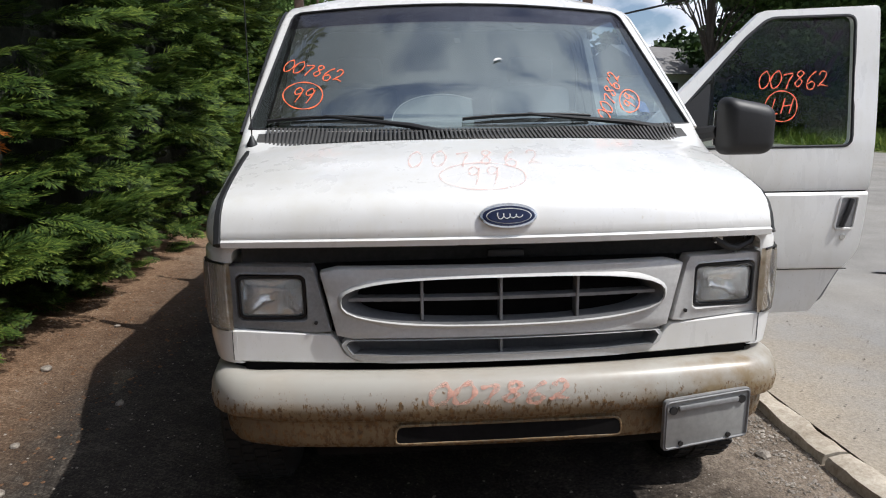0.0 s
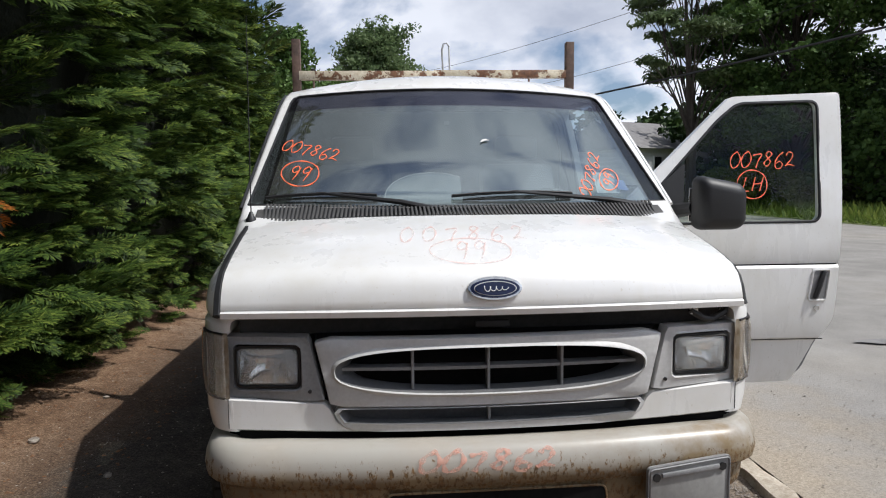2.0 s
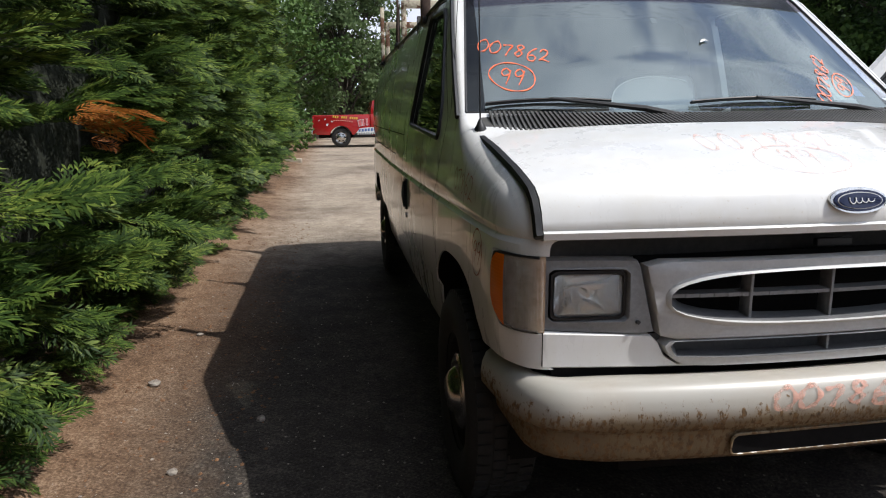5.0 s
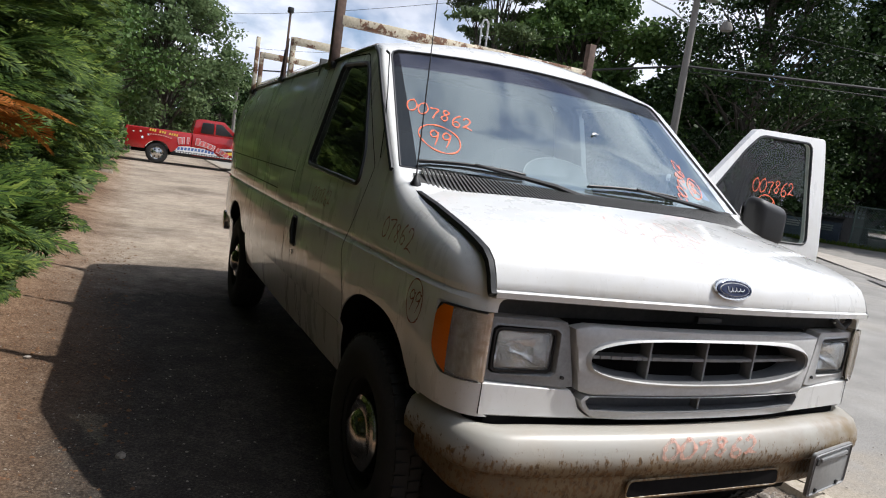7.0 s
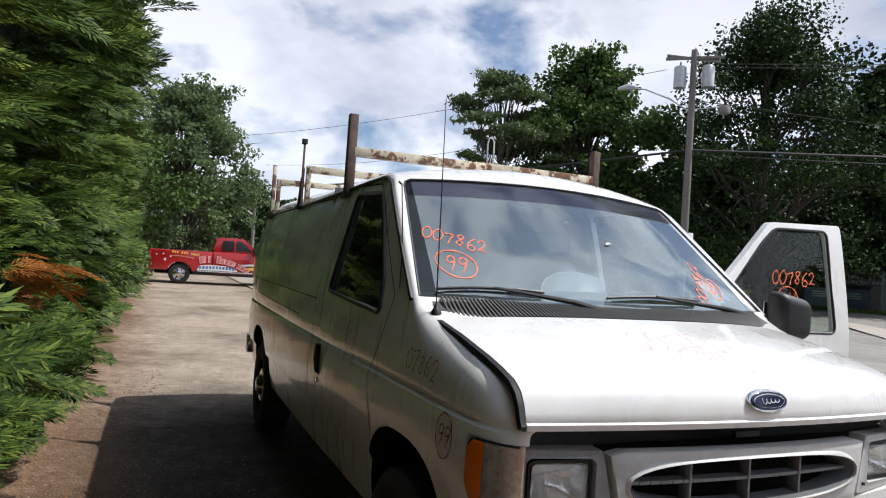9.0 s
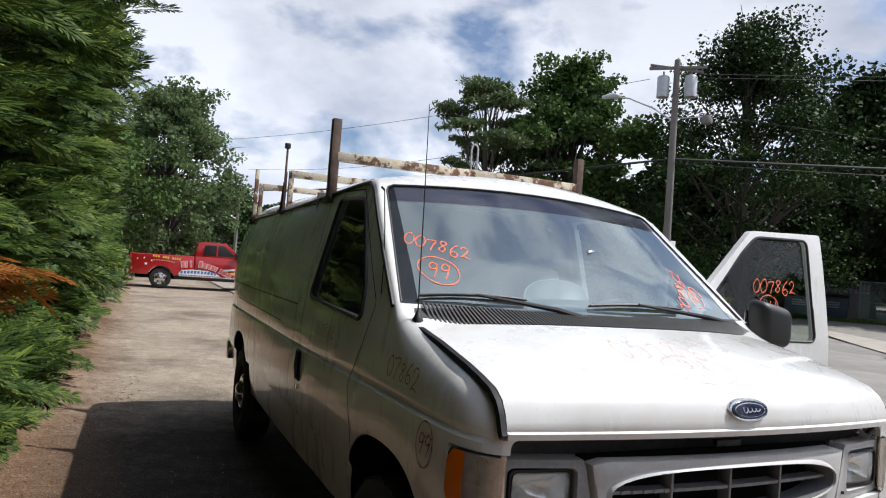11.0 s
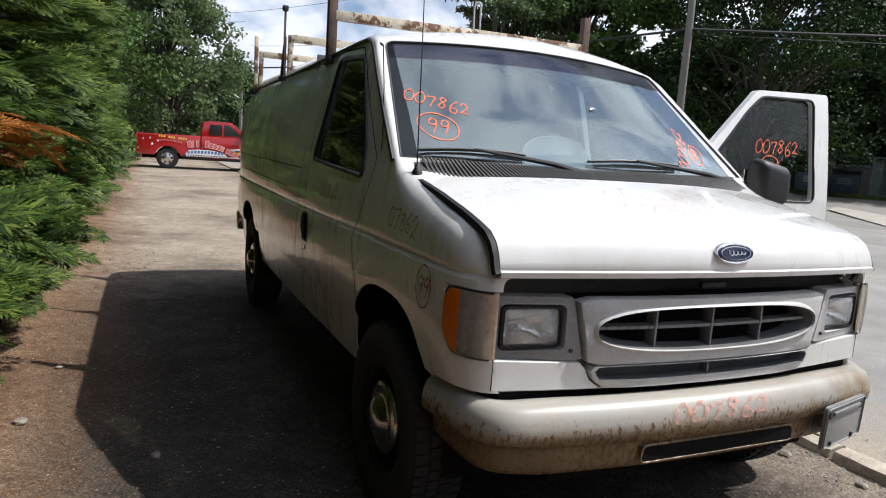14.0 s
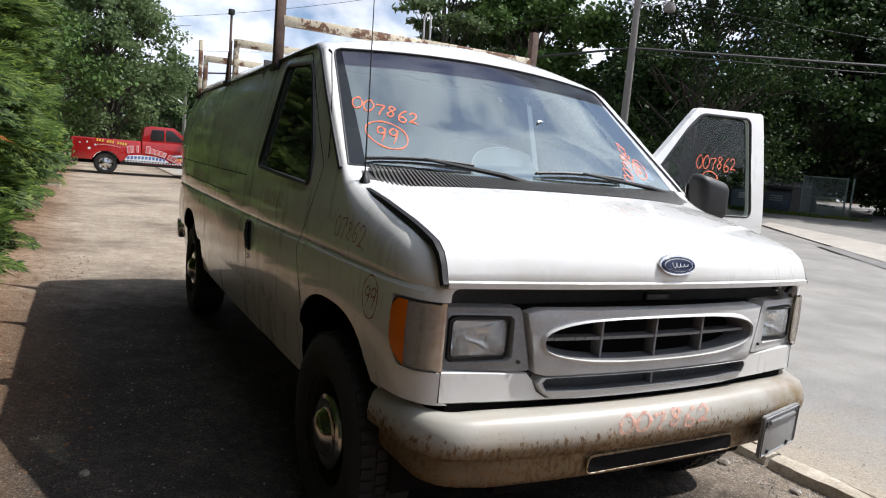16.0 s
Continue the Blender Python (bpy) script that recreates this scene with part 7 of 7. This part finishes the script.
p2 = np.stack([gx + dx + wx * 0.2, gy + dy + wy * 0.2, gz + hgt], 1)
p3 = np.stack([gx + dx - wx * 0.2, gy + dy - wy * 0.2, gz + hgt], 1)
bx_, by_ = rng.uniform(-3.6, 4.2, 700), rng.uniform(-1.35, -0.85, 700)
wpt = [BIN0 @ Vector((a, b, 0)) for a, b in zip(bx_, by_)]
wq = np.array([[p + Vector((-0.05, 0, 0)), p + Vector((0.05, 0, 0)), p + Vector((0.03 + random.uniform(-0.1, 0.1), 0, h_)), p + Vector((-0.02, 0, h_))] for p, h_ in ((p, random.uniform(0.06, 0.24)) for p in wpt)])
weeds = new("weeds", quads_mesh("weeds", wq, M_GRASS))
tagged(weeds, "low weeds in front of the bins", "weeds", kind="stuff")
grass = new("grass", quads_mesh("grass", np.stack([p0, p1, p2, p3], 1), M_GRASS))
tagged(grass, "rank uncut grass on the verge", "grass", kind="stuff")

# ---------------------------------------------------------------- utility pole and wires
PX, PY = 18.0, 19.8  # utility pole
pole = empty("utility_pole", Matrix.Translation((PX, PY, 0.5)))
tagged(pole, "grey wooden utility pole with transformers and lamp", "pole")
part("mast", tube("mast", [(0, 0, -0.6), (0, 0.02, 5), (0, 0.05, 10.6)], [0.17, 0.15, 0.12], M_POLEWOOD, 12), pole)
ux, uy = 0.735, -0.678
part("crossarm", bar((-1.15 * ux, -1.15 * uy, 10.25), (1.15 * ux, 1.15 * uy, 10.25), 0.11, M_POLEWOOD, "crossarm"), pole)
part("crossarm", bar((-1.15 * ux + 0.14, -1.15 * uy + 0.1, 10.45), (1.0 * ux, 1.0 * uy, 10.05), 0.09, M_POLEWOOD, "crossarm"), pole)
for s in (-0.55, 0.55):
    tf = empty("transformer")
    tf.parent = pole
    part("tank", tube("tank", [(s * ux, s * uy, 9.0), (s * ux, s * uy, 9.85), (s * ux, s * uy, 9.9)], [0.25, 0.25, 0.22], M_GALV, 16), tf, "grey transformer can")
    part("bushing", tube("bushing", [(s * ux, s * uy, 9.88), (s * ux, s * uy, 10.1)], 0.04, M_GREYPLASTIC, 8), tf)
part("lamp_arm", tube("lamp_arm", [(0, 0, 7.95), (-0.9 * ux, -0.9 * uy, 8.55), (-1.9 * ux, -1.9 * uy, 8.98), (-2.4 * ux, -2.4 * uy, 9.05)], 0.035, M_GALV), pole, "curved street lamp arm")
part("lamp_head", tube("lamp_head", [(-2.3 * ux, -2.3 * uy, 9.06), (-2.6 * ux, -2.6 * uy, 9.1), (-3.05 * ux, -3.05 * uy, 9.02)], [0.08, 0.14, 0.07], M_GALV, 10), pole, "grey street lamp head")
part("bell", tube("bell", [(1.25 * ux, 1.25 * uy, 8.25), (1.25 * ux, 1.25 * uy, 8.05), (1.25 * ux, 1.25 * uy, 7.9)], [0.14, 0.24, 0.22], M_POLEWOOD, 12), pole, "grey cable bell")
for z, w_, h_, lab in ((1.75, 0.20, 0.26, "white tag"), (2.35, 0.26, 0.62, "grey sign")):
    tag_ = part("sign_plate", box("sign_plate", (-w_ / 2 + (0.16 if h_ > 0.5 else 0), -0.20, z), (w_ / 2 + (0.16 if h_ > 0.5 else 0), -0.185, z + h_), M_DECALWHITE, 0.004), pole, lab + " fixed to the pole")
    part("bar_mark", box("bar_mark", (-0.05, -0.207, z + 0.05), (0.05, -0.2005, z + 0.09), M_BLACK, 0.0), tag_)
part("bracket", bar((0, 0, 8.1), (1.25 * ux, 1.25 * uy, 8.2), 0.04, M_GALV, "bracket"), pole)


def wire(a, b, sag, r=0.012, label="black overhead cable from the pole"):
    a, b = Vector(a), Vector(b)
    w = new("cable", tube("cable", [a.lerp(b, i / 16) - Vector((0, 0, sag * math.sin(math.pi * i / 16))) for i in range(17)], r, M_WIRE, 5))
    return tagged(w, label, "cable", "overhead cables")


wire((PX, PY, 6.9), (62, -22, 7.4), 0.8, 0.05)
wire((PX, PY, 6.7), (62, -22, 6.9), 0.9, 0.02)
wire((PX, PY, 6.9), (-4, 62, 7.0), 1.0, 0.05)
wire((PX - 0.8, PY + 0.75, 10.3), (-6, 62, 10.3), 1.0)
wire((PX + 0.8, PY - 0.75, 10.3), (62, -20, 11.4), 1.0)
wire((PX, PY, 10.5), (62, -18, 12.0), 1.0)
wire((PX, PY, 9.0), (30.0, 2.0, 5.4), 0.4, 0.014)
wire((PX - 0.4, PY + 0.3, 8.6), (6, 58, 9.0), 0.8)
small = empty("lamp_post", Matrix.Translation((4.7, 52.0, 0)))
tagged(small, "small far pole with a bracket lamp", "pole")
part("mast", tube("mast", [(0, 0, -0.2), (0, 0, 5.6)], [0.14, 0.10], M_POLEWOOD, 8), small)
part("lamp_arm", tube("lamp_arm", [(0, 0, 4.2), (-0.8, 0, 4.7), (-1.8, 0, 4.8)], 0.05, M_GALV, 6), small)

# ---------------------------------------------------------------- house across the street
house = empty("house", Matrix.Translation((20.0, 50.0, 1.2)) @ Matrix.Rotation(radians(28), 4, "Z"))
tagged(house, "white-sided house with grey shingled roof", "house")
for z in range(9):
    part("siding_board", box("siding_board", (-4.5, -4.0 - 0.012 * (z % 2), z * 0.3), (4.5, 4.0, z * 0.3 + 0.31), M_SIDING, 0.01), house)
bm = bmesh.new()
r0 = [bm.verts.new(p) for p in ((-4.9, -4.5, 2.6), (4.9, -4.5, 2.6), (4.9, 4.5, 2.6), (-4.9, 4.5, 2.6), (-4.9, 0, 4.9), (4.9, 0, 4.9))]
for f in ((0, 1, 5, 4), (2, 3, 4, 5), (0, 4, 3), (1, 2, 5), (0, 3, 2, 1)):
    bm.faces.new([r0[i] for i in f])
part("roof", bm_mesh("roof", bm, M_SHINGLE, 0), house, "grey shingled gable roof")
for x in (-3.0, 0.4, 2.8):
    w = part("window", box("window", (x, -4.06, 1.0), (x + 0.9, -4.0, 2.1), M_SIDING, 0.01), house)
    part("pane", box("pane", (x + 0.08, -4.08, 1.08), (x + 0.82, -4.05, 2.02), M_BLACKGLOSS, 0.0), w)

# ---------------------------------------------------------------- bins and fence
BINM = BIN0


def dumpster(x, w, mat, label):
    d = empty("dumpster", BINM @ Matrix.Translation((x, 0, 0)))
    tagged(d, label, "dumpster", "bins in a row")
    bm = bmesh.new()
    add_box(bm, (-w / 2, -0.7, 0.12), (w / 2, 0.7, 1.25))
    for v_ in bm.verts:
        if v_.co.z < 0.5:
            v_.co.y *= 0.82
    part("bin_body", bm_mesh("bin_body", bm, mat, 30, 0.03), d)
    part("lid", box("lid", (-w / 2 - 0.03, -0.74, 0), (w / 2 + 0.03, 0.76, 0.07), M_BLACK, 0.02, Matrix.Translation((0, 0, 1.34)) @ Matrix.Rotation(radians(8), 4, "X")), d)
    for s in (-1, 1):
        part("side_rail", bar((s * w / 2, -0.6, 0.9), (s * w / 2, 0.6, 0.9), 0.08, mat, "side_rail"), d)
        part("caster", tube("caster", [(s * w * 0.4 - 0.04, -0.45, 0.09), (s * w * 0.4 + 0.04, -0.45, 0.09)], 0.09, M_BLACK, 10), d)
    for k in range(3):
        part("label_plate", box("label_plate", (-0.35, -0.72, 0.72 + 0.13 * k), (0.35, -0.705, 0.80 + 0.13 * k), M_DECALWHITE if mat is not M_BIN else M_FENCE, 0.002), d)
    return d


dumpster(-2.4, 1.5, M_BINBLUE, "pale grey-blue rubbish bin with black lid")
dumpster(-0.7, 1.5, M_BIN, "dark green rubbish bin with black lid")
fence = empty("fence", BINM @ Matrix.Translation((0.6, -0.6, 0)))
tagged(fence, "green chain-link fence panel beside the bins", "fence")
for x in (0, 2.2, 2.5):
    part("post", tube("post", [(x, 0, -0.1), (x, 0, 2.35)], 0.05, M_FENCE, 8), fence)
for z in (0.1, 1.15, 2.3):
    part("rail", tube("rail", [(0, 0, z), (2.2, 0, z)], 0.035, M_FENCE, 6), fence)
v, f = [], []
for i in range(-22, 23):
    for sl in (-1, 1):
        xa, xb = i * 0.1, i * 0.1 + sl * 2.2
        p, q = Vector((xa, 0, 0.1)), Vector((xb, 0, 2.3))
        pts = [p.lerp(q, t / 40) for t in range(41)]
        pts = [s for s in pts if 0 <= s.x <= 2.2]
        if len(pts) > 1:
            k = len(v)
            for s in (pts[0], pts[-1]):
                v += [s + Vector((-0.014, 0, 0)), s + Vector((0.014, 0, 0))]
            f.append((k, k + 1, k + 3, k + 2))
lk = part("chain_link", mesh("chain_link", v, f, M_FENCE, 0), fence)
tagged(lk, kind="stuff")
shed = empty("shed", BINM @ Matrix.Translation((-0.6, 3.6, 0)))
tagged(shed, "low dark shed with corrugated roof", "shed")
part("wall", box("wall", (-1.6, -1.2, 0), (1.6, 1.2, 1.9), M_POLEWOOD, 0.01), shed)
for i in range(16):
    part("roof_rib", box("roof_rib", (-1.7 + 0.21 * i, -1.5, 0), (-1.55 + 0.21 * i, 1.4, 0.06), M_GALV, 0.01, Matrix.Translation((0, 0, 2.2)) @ Matrix.Rotation(radians(22), 4, "X")), shed)
wallb = empty("board_fence", Matrix.Translation((30, 31, 0.2)) @ Matrix.Rotation(radians(-40), 4, "Z"))
tagged(wallb, "weathered brown board fence under the trees", "fence")
bd = box("board", (0, -0.02, 0), (0.19, 0.02, 1.9), M_POLEWOOD, 0.004)
for i in range(60):
    o = part("board", bd, wallb)
    o.location = (-6 + 0.2 * i, 0, 0)

# ---------------------------------------------------------------- red pickup
truck = empty("pickup_truck", Matrix.Translation((-1.09, 26.3, 0.0)))
tagged(truck, "red pickup truck with printed side graphics", "pickup truck")
half = 0.98


def truck_prism(name, poly, y0, y1, mat, bevel=0.03, r=0.05):
    bm = prism(rounded(poly, r, 4), "y", y0, y1)
    return bm_mesh(name, bm, mat, 30, bevel, 2)


def cutwheel(poly_me):
    return carve(poly_me, [(prism([(c + 0.47 * math.cos(a), 0.40 + 0.47 * math.sin(a)) for a in (2 * math.pi * i / 28 for i in range(28))], "y", -0.9, 3.0), "DIFFERENCE") for c in (0.0, 3.45)])


T0 = -half
bed = cutwheel(truck_prism("bed", [(-1.12, 0.52), (-1.13, 1.30), (1.18, 1.32), (1.18, 0.50)], -0.05, 1.9, M_RED, 0.02))
sharpen(bed, 30)
part("bed", bed, truck, "red pickup bed side")
cabm = cutwheel(truck_prism("cab", [(1.20, 0.48), (1.20, 1.33), (3.0, 1.32), (4.35, 1.20), (4.42, 0.60), (4.30, 0.48)], -0.05, 1.9, M_RED, 0.02))
sharpen(cabm, 30)
part("cab", cabm, truck, "red cab and front wing")
part("roof", truck_prism("roof", [(1.22, 1.30), (1.30, 1.86), (1.50, 1.92), (2.35, 1.92), (3.05, 1.32)], 0.08, 1.77, M_RED, 0.05), truck, "red cab roof")
part("side_window", truck_prism("side_window", [(1.50, 1.38), (1.55, 1.80), (2.28, 1.82), (2.75, 1.40)], 0.065, 0.09, M_BLACKGLOSS, 0.005), truck, "dark side window")
part("pillar", box("pillar", (1.98, 0.055, 1.36), (2.05, 0.09, 1.84), M_RED, 0.005), truck)
part("bumper", box("bumper", (-1.28, 0.0, 0.52), (-1.10, 1.85, 0.72), M_CHROME, 0.03), truck, "chrome rear bumper")
part("tail_lamp", box("tail_lamp", (-1.145, -0.06, 0.88), (-1.06, 0.10, 1.24), surface("tail_lens", (0.25, 0.01, 0.01), (0.33, 0.015, 0.015), 8, (0.1, 0.2), 0, 60, 0), 0.01), truck, "red tail lamp")
part("mirror", box("mirror", (2.72, -0.28, 1.32), (2.86, -0.04, 1.56), M_BLACK, 0.03), truck, "black door mirror")
part("sill", box("sill", (0.5, -0.02, 0.40), (3.0, 0.1, 0.50), M_BLACK, 0.01), truck)
part("underbody", box("underbody", (-0.9, 0.15, 0.38), (4.2, 1.7, 0.55), M_DARK, 0.01), truck)
tw = empty("wheel")
tw.parent = truck
tp = [(-0.13, 0.24), (-0.14, 0.33), (-0.12, 0.385), (0, 0.40), (0.12, 0.385), (0.14, 0.33), (0.13, 0.24)]
tyre2 = lathe_x("tyre", tp, M_TYRE, 32)
rim2 = lathe_x("rim", [(0.125, 0.25), (0.10, 0.235), (0.06, 0.20), (0.09, 0.10), (0.10, 0.0)], M_CHROME, 32)
turn = Matrix.Rotation(radians(-90), 4, "Z")
for me_ in (tyre2, rim2):
    me_.transform(turn)
part("tyre", tyre2, tw)
rm2 = part("rim", rim2, tw, "chrome alloy rim")
# black discs on the rim stand for the shade between spokes
for k in range(6):
    a = 2 * math.pi * k / 6
    part("spoke_gap_shade", tube("spoke_gap_shade", [(0.15 * math.cos(a), -0.10, 0.15 * math.sin(a)), (0.15 * math.cos(a), -0.08, 0.15 * math.sin(a))], 0.030, M_DARK, 8), rm2)
tw.matrix_basis = pose(0, 0.12, 0.40)
for x, y, rz in ((3.45, 0.12, 0), (0, 1.73, 180), (3.45, 1.73, 180)):
    copy_thing(tw, pose(x, y, 0.40, 0, 0, rz)).parent = truck
# printed graphics as plain shapes
FY = -0.058


def decal(name, poly, mat, lift=0.0):
    part(name, plate_y(name, poly, lambda x, z: FY - lift, 0.004, mat), truck)


def slanted(x, z, w, h, lean, turn=0.0):
    c, d = math.cos(turn), math.sin(turn)
    return [(x + u * c - v * d, z + u * d + v * c) for u, v in ((0, 0), (w, 0), (w + lean, h), (lean, h))]


for i in range(12):
    if i not in (3, 7):
        decal("lettering_bar", slanted(-0.32 + 0.086 * i, 1.20 - 0.007 * i, 0.055, 0.085, 0.01), M_DECALYELLOW)
for i in range(9):
    decal("lettering_bar", slanted(-0.30 + 0.09 * i, 1.06 - 0.006 * i + 0.03 * math.sin(i * 0.4), 0.06, 0.035, 0.01), M_DECALPINK)
# an arched line of red blocks edged in white
for i in range(12):
    if i == 3:
        continue
    t = i / 11
    x, z = 0.74 + 1.68 * t, 0.84 + 0.42 * t - 0.66 * t * t
    turn = math.atan2(0.42 - 1.32 * t, 1.68)
    tall = 0.24 if i in (0, 4) else (0.23 if i in (1, 2) else 0.17)
    wide = 0.05 if i in (1, 2, 8) else 0.12
    decal("lettering_edge", slanted(x - 0.014, z - 0.014, wide + 0.028, tall + 0.028, 0.02, turn), M_DECALWHITE, 0.003)
    decal("lettering_bar", slanted(x, z, wide, tall, 0.02, turn), M_DECALRED, 0.006)
decal("swoosh", [(0.62, 0.58), (0.75, 0.76), (1.1, 0.80), (1.7, 0.78), (2.1, 0.66), (2.25, 0.54), (1.5, 0.53)], M_DECALWHITE)
for i in range(11):
    decal("lettering_bar", slanted(0.70 + 0.125 * i, 0.62 + 0.03 * math.sin(i * 0.3), 0.085, 0.11, 0.015), M_DECALBLUE, 0.003)
decal("dark_band", [(0.52, 0.50), (0.60, 0.58), (2.98, 0.58), (3.0, 0.50)], M_BLACK, 0.001)
for i in range(24):
    decal("lettering_bar", slanted(0.66 + 0.096 * i, 0.518, 0.06, 0.045, 0.01), M_DECALWHITE, 0.004)
decal("swoosh", [(2.20, 0.86), (2.7, 0.92), (3.2, 0.90), (3.55, 0.84), (3.0, 0.80), (2.5, 0.80)], M_DECALWHITE, 0.001)
decal("swoosh", [(2.35, 0.72), (2.8, 0.80), (3.5, 0.80), (3.0, 0.70), (2.6, 0.66)], M_DECALYELLOW, 0.003)
decal("swoosh", [(2.25, 0.78), (2.6, 0.84), (3.3, 0.845), (2.8, 0.80)], M_BLACK, 0.002)
for k, (cx, cz, rr) in enumerate(((-0.55, 0.92, 0.07), (-0.35, 1.05, 0.05), (-0.62, 1.14, 0.045), (-0.86, 1.10, 0.04))):
    decal("star", [(cx + (rr if i % 2 == 0 else rr * 0.42) * math.sin(math.pi * i / 5), cz + (rr if i % 2 == 0 else rr * 0.42) * math.cos(math.pi * i / 5)) for i in range(10)], M_DECALWHITE)
cblk = new("concrete_block", box("concrete_block", (-2.75, 17.6, -0.02), (-2.3, 17.85, 0.14), M_KERB, 0.02))
tagged(cblk, "pale concrete block at the hedge end", "block")
